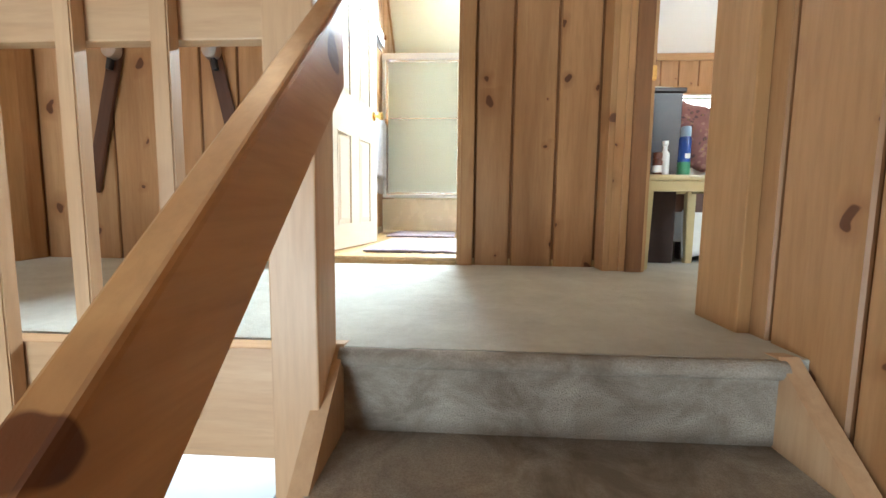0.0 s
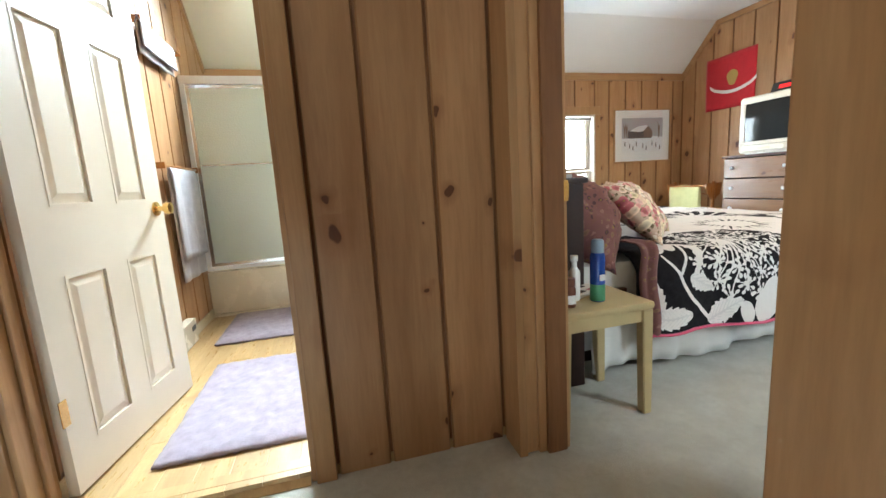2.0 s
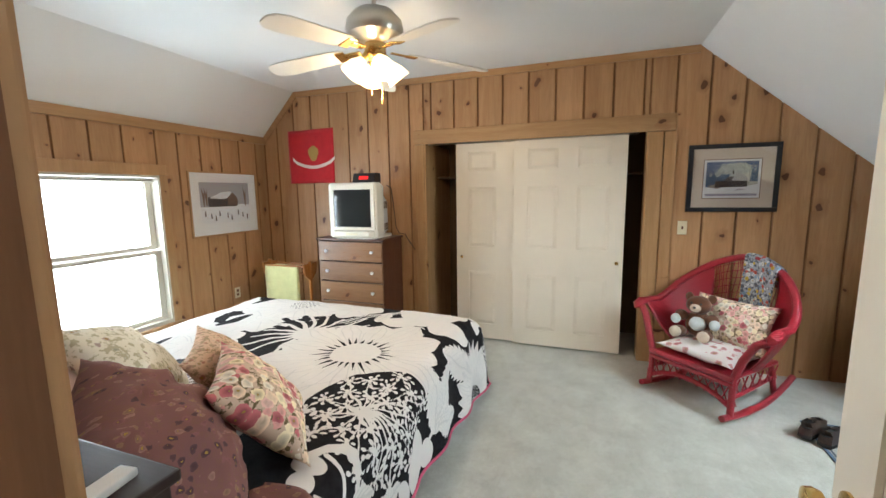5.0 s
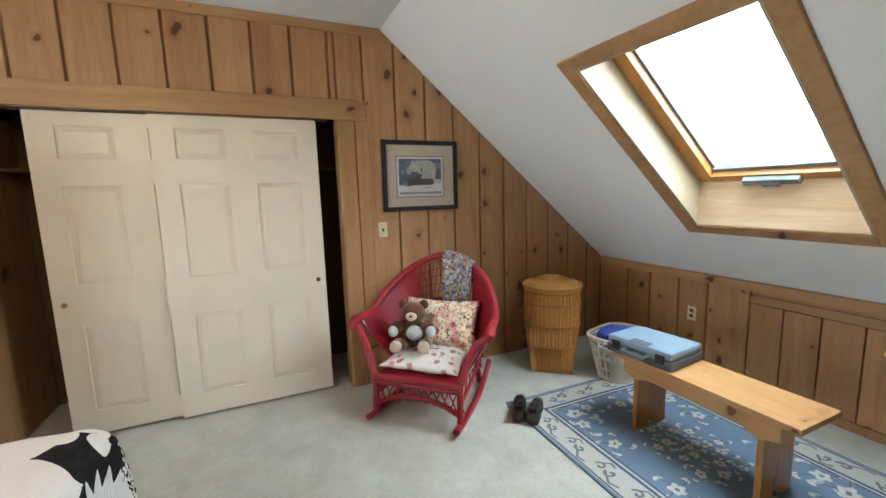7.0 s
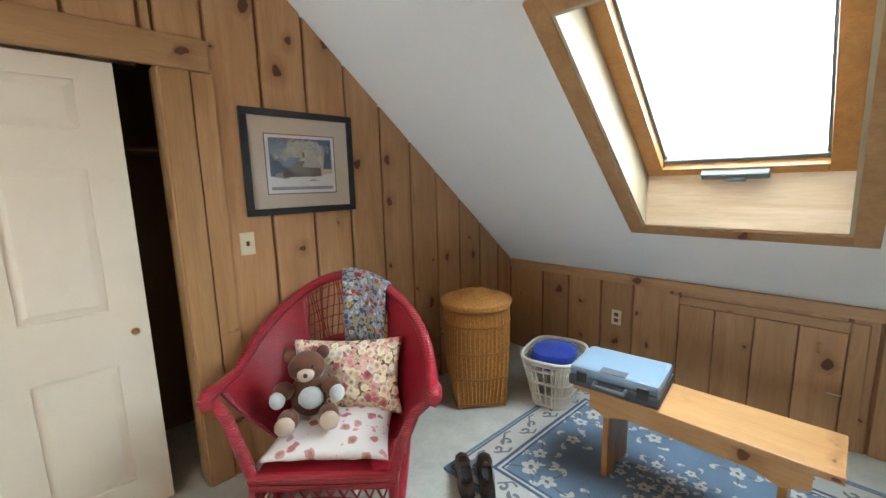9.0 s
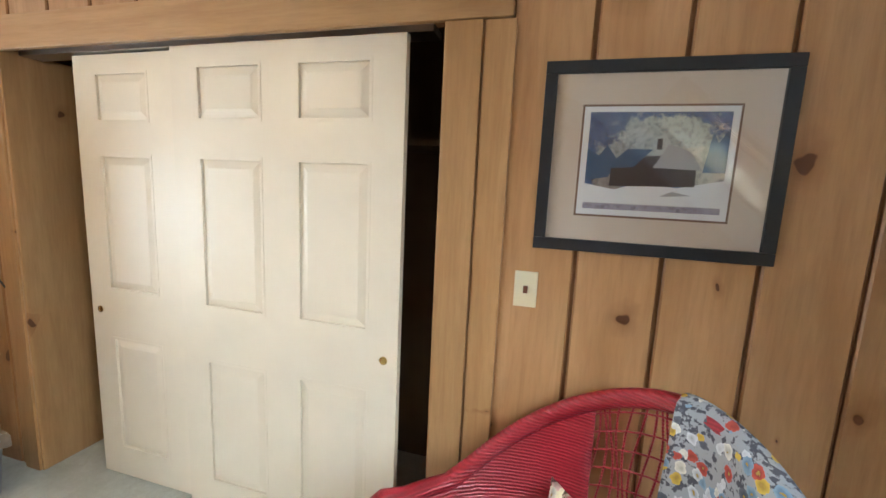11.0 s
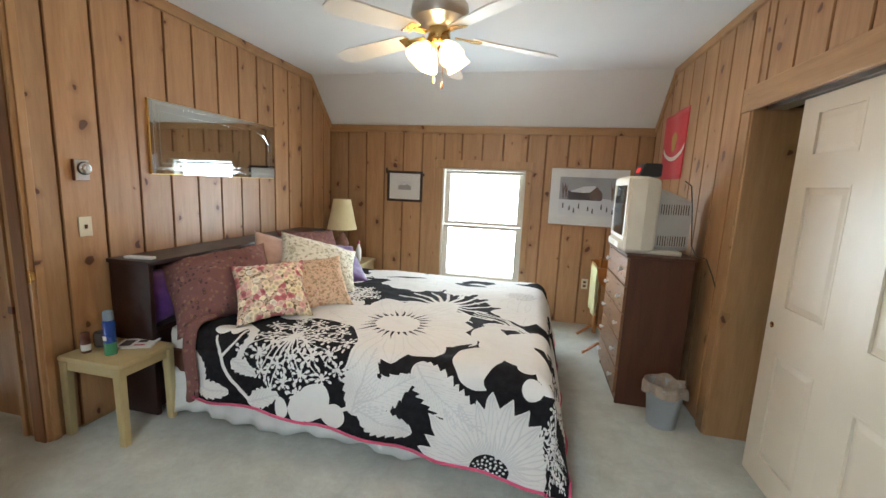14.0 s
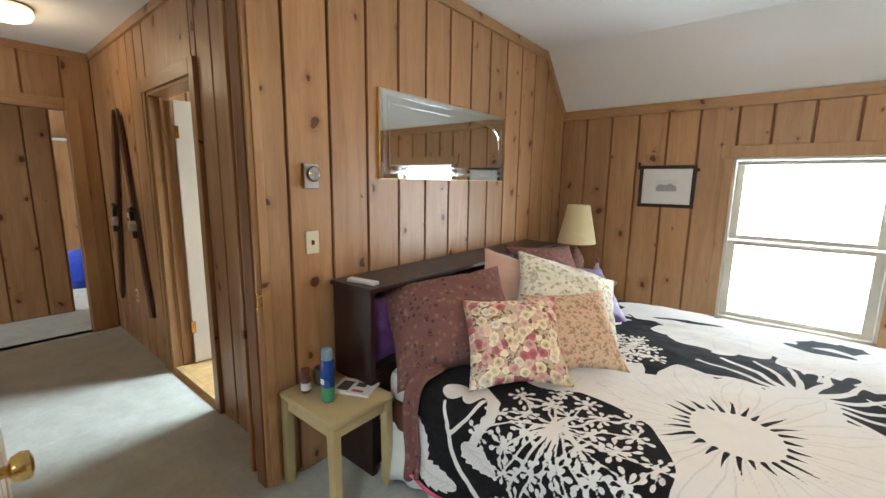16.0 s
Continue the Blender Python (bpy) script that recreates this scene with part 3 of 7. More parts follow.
def wall(name, m, length, top, cuts, openings=(), thick=0.1, bottom=0.0, label="", planks=True, material=None):
    """A wall with a solid core and a board for each column. top: points (s, z) of its upper edge."""

    def height(s):
        for (s0, z0), (s1, z1) in zip(top, top[1:]):
            if s0 <= s <= s1:
                return z0 + (z1 - z0) * (s - s0) / max(s1 - s0, 1e-6)
        return top[-1][1]

    kinks = [s for s, z in top[1:-1]]
    core = bmesh.new()
    marks = columns(length, cuts, openings)
    both = sorted(set(columns(length, [], openings)) | set(round(k, 4) for k in kinks))
    for a, b in zip(both, both[1:]):
        for lo, hi in spans(a, b, openings, bottom, 99):
            a0, b0 = a - (0.014 if a == 0 else 0), b + (0.014 if b == both[-1] else 0)
            tops = [(a, min(hi, height(a))), (b, min(hi, height(b)))]
            prism([(a0, lo), (b0, lo), (b0, tops[1][1]), (a0, tops[0][1])], 0.014 if planks else 0.0, thick, core)
    base = solid(name, core, material or (M["groove"] if planks else M["ceiling"]), label, "wall", m, kind="structure")
    if planks:
        g = 0.0055
        for a, b in zip(marks, marks[1:]):
            for lo, hi in spans(a, b, openings, bottom, 99):
                inner = [(k, height(k)) for k in kinks if a < k < b and height(k) < hi]
                bm = bmesh.new()
                rings = []
                for e, d in ((g, 0.0142), (g, 0.006), (g + 0.005, 0.0)):
                    pts = [(a + e, lo), (b - e, lo), (b - e, min(hi, height(b - e)))] + inner[::-1] + [(a + e, min(hi, height(a + e)))]
                    rings.append([bm.verts.new((s, d, z)) for s, z in pts])
                for p, q in zip(rings, rings[1:]):
                    for k in range(len(p)):
                        bm.faces.new((p[k], p[(k + 1) % len(p)], q[(k + 1) % len(q)], q[k]))
                bm.faces.new(rings[-1])
                ob = part("plank", bm, M["pine"], base)
                ob.data.materials.append(M["groove"])
                ob.data.materials.append(M["groove_edge"])
                for f in ob.data.polygons:
                    f.material_index = 1 if abs(f.normal.y) < 0.3 else 2 if abs(f.normal.y) < 0.98 else 0
    return base


def every(first, step, last):
    out, s = [], first
    while s < last:
        out.append(s)
        s += step
    return out


def trim(name, lo, hi, level=False, bevel=0.004, material=None, label="pine trim board"):
    """A board of trim between two corners."""
    lo, hi = Vector(lo), Vector(hi)
    mid = (lo + hi) / 2
    d = (hi - lo) / 2
    if level and d.y > d.x:
        bm = boxes(((-d.y, -d.x, -d.z), (d.y, d.x, d.z)), bevel=bevel)
        m = pose(*mid, 0, 0, 90)
    else:
        bm = boxes((-d, d), bevel=bevel)
        m = pose(*mid)
    return solid(name, bm, material or M["pine_trim_x" if level else "pine_trim"], label, "trim", m, kind="structure")


# ---- structure ----
floor_bm = boxes(((0.0, 0.86, -0.25), (XW + 0.02, HALL_Y + 0.02, 0.0)), ((HALL_W - 0.1, 0.90, -0.2), (0.0, HALL_Y + 0.02, 0.0)),
                 ((-0.42, 0.86, -0.2), (0.0, 0.905, 0.0)))
box(floor_bm, (XW + 0.02, YS - 0.1, -0.25), (XE + 0.9, YN + 0.1, 0.0))
solid("floor", floor_bm, M["carpet"], "worn grey-green cut-pile carpet", "floor", kind="structure")
OPEN_C = (YN - 3.28, YN - 1.212, -1, 2.06)     # closet opening along the east wall
east = wall("wall_east", facing(XE, YN, 0, -1, 0), YN - YS, [(0, Z_N), (YN - YN_TOP, ZC), (YN - YS_TOP, ZC), (YN - YS, Z_S)],
            [YN - y for y in every(-1.16, 0.242, 5.3)], [OPEN_C], label="knotty pine plank wall with a closet opening")
WIN = (2.36 - XW, 3.33 - XW, 0.40, 1.735)
north = wall("wall_north", facing(XW, YN, 0, 0, -1), XE - XW, [(0, Z_N), (XE - XW, Z_N)], every(0.245, 0.24, 3.7), [WIN], thick=0.16,
             label="knotty pine plank wall with a window")
west = wall("wall_west", facing(XW, 2.07, 0, 1, 0), YN - 2.07, [(0, ZC), (YN_TOP - 2.07, ZC), (YN - 2.07, Z_N)], [y - 2.07 for y in every(2.245, 0.241, 5.2)],
            thick=0.09, label="knotty pine plank wall behind the bed")
wall("wall_west_south", facing(XW, YS, 0, 1, 0), 1.16 - YS, [(0, Z_S), (YS_TOP - YS, ZC), (1.16 - YS, ZC)], every(0.2, 0.24, 2.5), thick=0.09,
     label="knotty pine plank wall beside the door")
HATCH = (XE - 3.25, XE - 2.43, 0.06, 0.66)
wall("wall_south", facing(XE, YS, 0, 0, 1), XE - XW, [(0, Z_S), (XE - XW, Z_S)], [XE - x for x in (4.31, 4.07, 3.795, 3.556, 3.3, 2.31, 2.07, 1.84, 1.6, 1.36, 1.12)],
     [HATCH], label="low knotty pine knee wall")

# hall
wall("wall_hall_north", facing(HALL_W, HALL_Y, 0, 0, -1), 0.80 - HALL_W, [(0, HALL_C), (0.80 - HALL_W, HALL_C)],
     [x - HALL_W for x in (-2.2, -1.96, -1.683, -1.45, -1.24, -1.05, 0.045, 0.24, 0.47, 0.69)], [(-0.86 - HALL_W, -0.03 - HALL_W, -1, 2.1)], thick=0.12,
     label="knotty pine hall wall with the bathroom doorway")
wall("wall_hall_west", facing(HALL_W, -2.3, 0, 1, 0), HALL_Y + 2.3, [(0, HALL_C), (HALL_Y + 2.3, HALL_C)], every(0.2, 0.24, 4.5), [(3.42, 4.30, 0, 2.1)], thick=0.1,
     bottom=-2.6, label="knotty pine hall wall with an open doorway")
wall("wall_stair", facing(0.72, 1.16, 0, -1, 0), 3.5, [(0, HALL_C), (3.5, HALL_C)], [0.18, 0.4, 0.62, 0.86, 1.1, 1.34, 1.58, 1.82], thick=0.08, bottom=-2.6,
     label="knotty pine wall beside the stairs")
wall("wall_stair_south", facing(0.8, -2.3, 0, 0, 1), 3.2, [(0, HALL_C), (3.2, HALL_C)], every(0.2, 0.24, 3.2), thick=0.1, bottom=-2.6, label="knotty pine wall at the foot of the stairs")
solid("ceiling_hall", boxes(((HALL_W - 0.1, -2.4, HALL_C), (XW, HALL_Y + 0.13, HALL_C + 0.08))), M["ceiling"], "white painted flat hall ceiling", "ceiling", kind="structure")
solid("floor_lower", boxes(((HALL_W - 3, -2.4, -2.7), (0.8, 4.6, -2.6))), M["carpet"], "carpet of the floor below", "floor", kind="structure")
solid("fascia", boxes(((HALL_W, 0.842, -0.26), (-0.376, 0.899, -0.004)), bevel=0.003), M["pine_rail_x"], "pale pine board along the stairwell edge", "trim", kind="structure")
wall("wall_below_hall", facing(HALL_W, 4.4, 0, 0, -1), 3.3, [(0, -0.2), (3.3, -0.2)], every(0.1, 0.24, 3.2), thick=0.1, bottom=-2.6, label="knotty pine wall below the hall floor")

# ceilings of the bedroom
ceil = prism([(YN + 0.1, Z_N - 0.1 * KN), (YN + 0.1, Z_N + 0.12), (YN_TOP, ZC + 0.22), (YN_TOP, ZC)], XW - 0.08, XE + 0.1, axis=0)
prism([(YN_TOP, ZC), (YN_TOP, ZC + 0.22), (YS_TOP, ZC + 0.22), (YS_TOP, ZC)], XW - 0.005, XE + 0.9, ceil, axis=0)
solid("ceiling", ceil, M["ceiling"], "white painted ceiling with a sloped north side", "ceiling", kind="structure")
SKX, SKY = (2.464, 3.332), (-0.84, 0.20)


def slope(y):
    return ZC - (YS_TOP - y) * KS


bm = bmesh.new()
T = 0.16
for x0, x1, y0, y1 in ((XW - 0.08, SKX[0], YS - 0.1, YS_TOP), (SKX[1], XE + 0.1, YS - 0.1, YS_TOP), (*SKX, YS - 0.1, SKY[0]), (*SKX, SKY[1], YS_TOP)):
    prism([(y0, slope(y0)), (y1, slope(y1)), (y1, slope(y1) + T), (y0, slope(y0) + T)], x0, x1, bm, axis=0)
solid("ceiling_slope_south", bm, M["ceiling"], "white painted sloping ceiling with a skylight opening", "ceiling", kind="structure")

# ---- window in the north wall ----
win = thing("window_1", pose(2.845, YN, 0), "white double-hung window with blown-out daylight in pine casing", "window", kind="structure")
x0, x1, z0, z1 = -0.485, 0.485, 0.40, 1.735
for lo, hi, label in (((x0 - 0.09, -0.018, z1), (x1 + 0.09, 0.012, z1 + 0.095), "head"), ((x0 - 0.07, -0.018, z0 - 0.02), (x0, 0.012, z1), "side"), ((x1, -0.018, z0 - 0.02), (x1 + 0.07, 0.012, z1), "side")):
    part("casing", boxes((lo, hi), bevel=0.004), M["pine_trim"], win, "pine window casing")
part("sill", boxes(((x0 - 0.09, -0.05, z0 - 0.05), (x1 + 0.09, 0.02, z0 - 0.02)), bevel=0.006), M["pine_trim_x"], win, "pine window sill")
part("jamb", boxes(((x0, -0.012, z0 - 0.02), (x0 + 0.02, 0.15, z1)), ((x1 - 0.02, -0.012, z0 - 0.02), (x1, 0.15, z1)), ((x0, -0.012, z1 - 0.02), (x1, 0.15, z1)), ((x0, -0.012, z0 - 0.02), (x1, 0.15, z0 + 0.015))), M["sash_paint"], win, "tan painted window jamb")
for zz, yy in ((0.415, 0.045), (1.07, 0.085)):
    sash = part("sash", boxes(((x0 + 0.02, yy, zz), (x0 + 0.075, yy + 0.035, zz + 0.645)), ((x1 - 0.075, yy, zz), (x1 - 0.02, yy + 0.035, zz + 0.645)),
                              ((x0 + 0.075, yy, zz), (x1 - 0.075, yy + 0.035, zz + 0.035)), ((x0 + 0.075, yy, zz + 0.61), (x1 - 0.075, yy + 0.035, zz + 0.645)), bevel=0.004), M["sash_paint"], win, "white window sash in a darker tan")
    pane = part("pane", boxes(((x0 + 0.075, yy + 0.014, zz + 0.035), (x1 - 0.075, yy + 0.018, zz + 0.61))), M["glass"], sash)
    pane.visible_shadow = False
part("shade_roll", lathe([(0.014, -0.45), (0.017, -0.45), (0.017, 0.45), (0.014, 0.45)], 12, m=pose(0, 0.03, z1 - 0.045, 0, 90, 0)), M["steel"], win, "rolled-up grey window shade")
solid("backdrop", boxes(((1.2, 5.62, -0.6), (4.5, 5.64, 3.0))), M["glow"], "bright overcast daylight outside the window", "sky", kind="structure")

# ---- skylight ----
ang = math.degrees(math.atan(KS))
yc = (SKY[0] + SKY[1]) / 2
hl = (SKY[1] - SKY[0]) / 2 / math.cos(radians(ang))
hw = (SKX[1] - SKX[0]) / 2
# local y runs up the slope, local z out through the roof
sk = thing("window_2", pose((SKX[0] + SKX[1]) / 2, yc, slope(yc), ang, 0, 0), "roof window in a pine-trimmed shaft, glass white with daylight", "window", kind="structure")
for lo, hi in (((-hw - 0.085, -hl - 0.075, -0.02), (-hw, hl + 0.075, 0.004)), ((hw, -hl - 0.075, -0.02), (hw + 0.085, hl + 0.075, 0.004)),
               ((-hw, hl, -0.02), (hw, hl + 0.075, 0.004)), ((-hw, -hl - 0.075, -0.02), (hw, -hl, 0.004))):
    part("casing", boxes((lo, hi), bevel=0.004), M["pine_trim"], sk, "pine skylight casing")
D = 0.30
LOW = -hl + 0.17                  # foot of the sash: the sill rises plumb from the lower casing
part("shaft_lining", prism([(-hl, -0.012), (hl, -0.012), (hl, D), (LOW, D), (LOW, 0.20)], -hw, -hw + 0.015, axis=0), M["lining"], sk, "cream painted shaft lining")
part("shaft_lining", prism([(-hl, -0.012), (hl, -0.012), (hl, D), (LOW, D), (LOW, 0.20)], hw - 0.015, hw, axis=0), M["lining"], sk, "cream painted shaft lining")
part("shaft_head", boxes(((-hw + 0.016, hl - 0.015, -0.012), (hw - 0.016, hl, D))), M["lining"], sk, "cream painted shaft head")
part("shaft_sill", prism([(-hl, -0.012), (-hl + 0.015, -0.012), (LOW + 0.015, 0.205), (LOW, 0.205)], -hw + 0.016, hw - 0.016, axis=0), M["sill_wash"], sk, "whitewashed pine shaft sill")
fr = part("sash", boxes(((-hw + 0.016, LOW, D - 0.10), (-hw + 0.10, hl - 0.016, D)), ((hw - 0.10, LOW, D - 0.10), (hw - 0.016, hl - 0.016, D)),
                        ((-hw + 0.10, hl - 0.09, D - 0.10), (hw - 0.10, hl - 0.016, D)), ((-hw + 0.10, LOW, D - 0.10), (hw - 0.10, LOW + 0.06, D)), bevel=0.004), M["sash"], sk, "orange varnished wooden sash")
pane = part("pane", boxes(((-hw + 0.10, LOW + 0.06, D - 0.03), (hw - 0.10, hl - 0.09, D - 0.024))), M["glass"], sk)
pane.visible_shadow = False
part("seal", boxes(((-hw + 0.10, LOW + 0.06, D - 0.06), (hw - 0.10, LOW + 0.085, D - 0.03)), ((-hw + 0.10, LOW + 0.085, D - 0.05), (-hw + 0.115, hl - 0.09, D - 0.03)), ((hw - 0.115, LOW + 0.085, D - 0.05), (hw - 0.10, hl - 0.09, D - 0.03))), M["grey_latch"], sk, "dark grey glazing seal")
part("latch", boxes(((-0.13, LOW + 0.012, D - 0.135), (0.15, LOW + 0.05, D - 0.10)), ((-0.04, LOW + 0.004, D - 0.145), (0.05, LOW + 0.03, D - 0.132)), bevel=0.005), M["grey_latch"], sk, "grey metal latch bar")
solid("backdrop_roof", boxes(((-1.2, -1.2, 0), (1.2, 1.2, 0.01))), M["glow"], "bright overcast sky above the skylight", "sky", sk.matrix_basis @ pose(0, 0, 0.85), kind="structure")

# ---- trim of the bedroom ----
trim("trim_north", (XW, YN - 0.022, Z_N - 0.085), (XE, YN + 0.004, Z_N - 0.002), True)
trim("trim_knee", (XW, YS - 0.004, Z_S - 0.07), (XE, YS + 0.02, Z_S - 0.004), True)
trim("trim_west", (XW - 0.004, 2.07, ZC - 0.075), (XW + 0.02, YN_TOP, ZC), True)
trim("trim_east", (XE - 0.02, YS_TOP, ZC - 0.06), (XE + 0.004, YN_TOP, ZC), True)
for nm, x, s in (("trim_west_slope", XW, 1), ("trim_east_slope", XE, -1)):
    L = (YN - YN_TOP) * math.sqrt(2)
    ob = solid(nm, boxes(((-0.012, -L / 2 - 0.01, -0.06), (0.012, L / 2 + 0.01, 0.0)), bevel=0.003), M["pine_trim"], "pine trim board along the roof slope", "trim", pose(x + s * 0.008, (YN + YN_TOP) / 2, (ZC + Z_N) / 2, -45, 0, 0), kind="structure")
# closet casing
trim("trim_closet_head", (XE - 0.022, 1.01, 2.035), (XE + 0.004, 3.39, 2.175), True, 0.005)
trim("trim_closet_side", (XE - 0.02, 1.10, 0), (XE + 0.004, 1.213, 2.033))
trim("trim_closet_side_2", (XE - 0.02, 3.277, 0), (XE + 0.004, 3.38, 2.033))
trim("trim_closet_outer", (XE - 0.012, 1.0, 0), (XE + 0.004, 1.094, 2.033))
trim("trim_closet_jamb", (XE - 0.01, 3.262, 0), (XE + 0.74, 3.278, 2.05))
trim("trim_closet_jamb_2", (XE - 0.01, 1.206, 0), (XE + 0.15, 1.222, 2.05))
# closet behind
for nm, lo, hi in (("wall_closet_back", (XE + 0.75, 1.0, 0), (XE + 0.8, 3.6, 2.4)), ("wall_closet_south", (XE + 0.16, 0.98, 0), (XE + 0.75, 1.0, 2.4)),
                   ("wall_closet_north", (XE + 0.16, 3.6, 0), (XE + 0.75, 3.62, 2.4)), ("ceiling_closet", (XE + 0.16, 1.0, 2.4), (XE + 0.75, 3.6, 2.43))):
    solid(nm, boxes((lo, hi)), M["dark"], "bare closet interior with shade in its dark colour", "wall", kind="structure")
solid("closet_track", boxes(((XE + 0.06, 1.28, 2.036), (XE + 0.15, 3.26, 2.06))), M["steel"], "metal sliding door track", "track", kind="structure")
solid("closet_shelf", boxes(((XE + 0.35, 1.0, 1.7), (XE + 0.75, 3.6, 1.72))), M["dark"], "closet shelf with hanging rod, shade in its dark colour", "shelf", kind="structure")


def panel_door(w, h, t, style=0.12):
    """A moulded six-panel leaf: local x across, y through, z up."""
    bm = bmesh.new()
    layout = [(h * a, h * b) for a, b in ((0.858, 0.965), (0.478, 0.791), (0.072, 0.363))]
    mid = style + 0.03 if w > 0.9 else style
    pw = (w - 2 * style - mid) / 2
    xs = [(style, style + pw), (style + mid + pw, style + mid + 2 * pw)]
    box(bm, (0, -t / 2 + 0.0105, 0), (w, t / 2 - 0.0105, h))
    for s in (-1, 1):
        y = s * t / 2

        def slab(a, b, c, d):
            box(bm, (a, min(y, y - s * 0.011), c), (b, max(y, y - s * 0.011), d))
        for a, b in ((0, style), (w - style, w), (style + pw, style + mid + pw)):
            slab(a, b, 0, h)
        edges = [h] + [q for p in layout for q in (p[1], p[0])] + [0]
        for a, b in xs:
            for k in range(0, len(edges), 2):
                slab(a, b, edges[k + 1], edges[k])
            for lo, hi in layout:
                i = 0.034
                one = [bm.verts.new((px, y - s * 0.0104, pz)) for px, pz in ((a + 0.012, lo + 0.012), (b - 0.012, lo + 0.012), (b - 0.012, hi - 0.012), (a + 0.012, hi - 0.012))]
                two = [bm.verts.new((px, y - s * 0.001, pz)) for px, pz in ((a + i + 0.012, lo + i + 0.012), (b - i - 0.012, lo + i + 0.012), (b - i - 0.012, hi - i - 0.012), (a + i + 0.012, hi - i - 0.012))]
                for k in range(4):
                    bm.faces.new((one[k], one[(k + 1) % 4], two[(k + 1) % 4], two[k]))
                bm.faces.new(two)
                # raised moulding round the sunk panel
                for (p, q, r2, t2) in ((a, a + 0.012, lo, hi), (b - 0.012, b, lo, hi), (a + 0.012, b - 0.012, lo, lo + 0.012), (a + 0.012, b - 0.012, hi - 0.012, hi)):
                    box(bm, (p, min(y + s * 0.0015, y - s * 0.0104), r2), (q, max(y + s * 0.0015, y - s * 0.0104), t2))
    return bm


def knob_bm(side):
    return lathe([(0.033, 0), (0.033, 0.006), (0.012, 0.012), (0.011, 0.035), (0.024, 0.042), (0.029, 0.055), (0.026, 0.068), (0.012, 0.073)], 20, m=pose(0, 0, 0, 90 if side < 0 else -90, 0, 0))


def cup_bm():
    return lathe([(0.016, 0.0), (0.016, 0.003), (0.011, 0.003), (0.009, 0.001)], 16, m=pose(0, 0, 0, 90, 0, 0))


cd = thing("closet_door", facing(XE + 0.10, 2.965, 0.02, -1, 0), "cream six-panel sliding closet door behind its twin", "door")
part("leaf", panel_door(1.0, 2.01, 0.033), M["door"], cd)
part("finger_pull", cup_bm(), M["brass"], cd, "small brass finger pull", m=pose(0.055, -0.0175, 0.86))
cd2 = thing("closet_door", facing(XE + 0.057, 2.365, 0.02, -1, 0), "cream six-panel sliding closet door in front", "door")
part("leaf", panel_door(1.0, 2.01, 0.033), M["door"], cd2)
part("finger_pull", cup_bm(), M["brass"], cd2, "small brass finger pull", m=pose(0.945, -0.0175, 0.86))

# ---- bedroom doorway ----
bd = thing("door_1", pose(0.895, 1.225, 0.012, 0, 0, -4), "cream six-panel bedroom door standing open into the room", "door", kind="structure")
part("leaf", panel_door(0.77, 2.03, 0.035), M["door"], bd)
part("door_knob", knob_bm(1), M["brass"], bd, "polished brass knob", True, m=pose(0.70, 0.0175, 0.94))
part("door_knob", knob_bm(-1), M["brass"], bd, "polished brass knob", True, m=pose(0.70, -0.0175, 0.94))
for lo, hi in (((0.70, 1.16, 0), (0.905, 1.20, HALL_C)), ((0.70, 2.085, 0), (0.905, 2.125, HALL_C))):
    trim("trim_bedroom_jamb", lo, hi, material=M["pine_jamb"])
trim("trim_bedroom_casing", (0.685, 1.04, 0), (0.719, 1.225, HALL_C))
trim("trim_bedroom_casing", (0.69, 2.07, 0), (0.722, 2.20, HALL_C))
trim("trim_bedroom_stop", (0.77, 2.072, 0), (0.81, 2.086, HALL_C), material=M["pine_jamb"])
trim("trim_doorway_edge", (0.845, 2.065, 0), (0.893, 2.088, HALL_C), material=M["pine_jamb"])
solid("strike_plate", boxes(((0.858, 2.061, 0.925), (0.897, 2.067, 0.995)), ((0.893, 2.061, 0.935), (0.899, 2.085, 0.985)), bevel=0.001), M["brass"], "small brass strike plate on the door jamb", "strike plate", kind="structure")

# ---- bathroom doorway, door and room ----
for lo, hi in (((-0.862, 2.205, 0), (-0.842, 2.34, 2.1)), ((-0.048, 2.205, 0), (-0.028, 2.34, 2.1)), ((-0.842, 2.205, 2.08), (-0.048, 2.34, 2.1))):
    trim("trim_bath_jamb", lo, hi)
trim("trim_bath_casing", (-0.985, 2.186, 0), (-0.905, 2.212, 2.19))
trim("trim_bath_casing", (-0.904, 2.192, 0), (-0.862, 2.212, 2.1))
trim("trim_bath_casing", (-0.03, 2.186, 0), (0.04, 2.212, 2.19))
trim("trim_bath_casing", (-0.904, 2.186, 2.1), (-0.031, 2.212, 2.19), True)
trim("trim_bath_stop", (-0.842, 2.27, 0), (-0.828, 2.3, 2.08))
bath_door = thing("door_2", pose(-0.815, 2.35, BATH_Z + 0.012, 0, 0, 81.5), "cream six-panel bathroom door standing open with a brass knob", "door", kind="structure")
part("leaf", panel_door(0.78, 2.02, 0.035), M["door"], bath_door)
part("door_knob", knob_bm(-1), M["brass"], bath_door, "polished brass knob", True, m=pose(0.72, -0.0175, 0.93))
part("door_knob", knob_bm(1), M["brass"], bath_door, "polished brass knob", True, m=pose(0.72, 0.0175, 0.93))
for z in (0.25, 1.75):
    part("hinge", boxes(((-0.012, -0.022, z), (0.02, -0.0175, z + 0.09)), bevel=0.001), M["brass"], bath_door, "brass hinge")

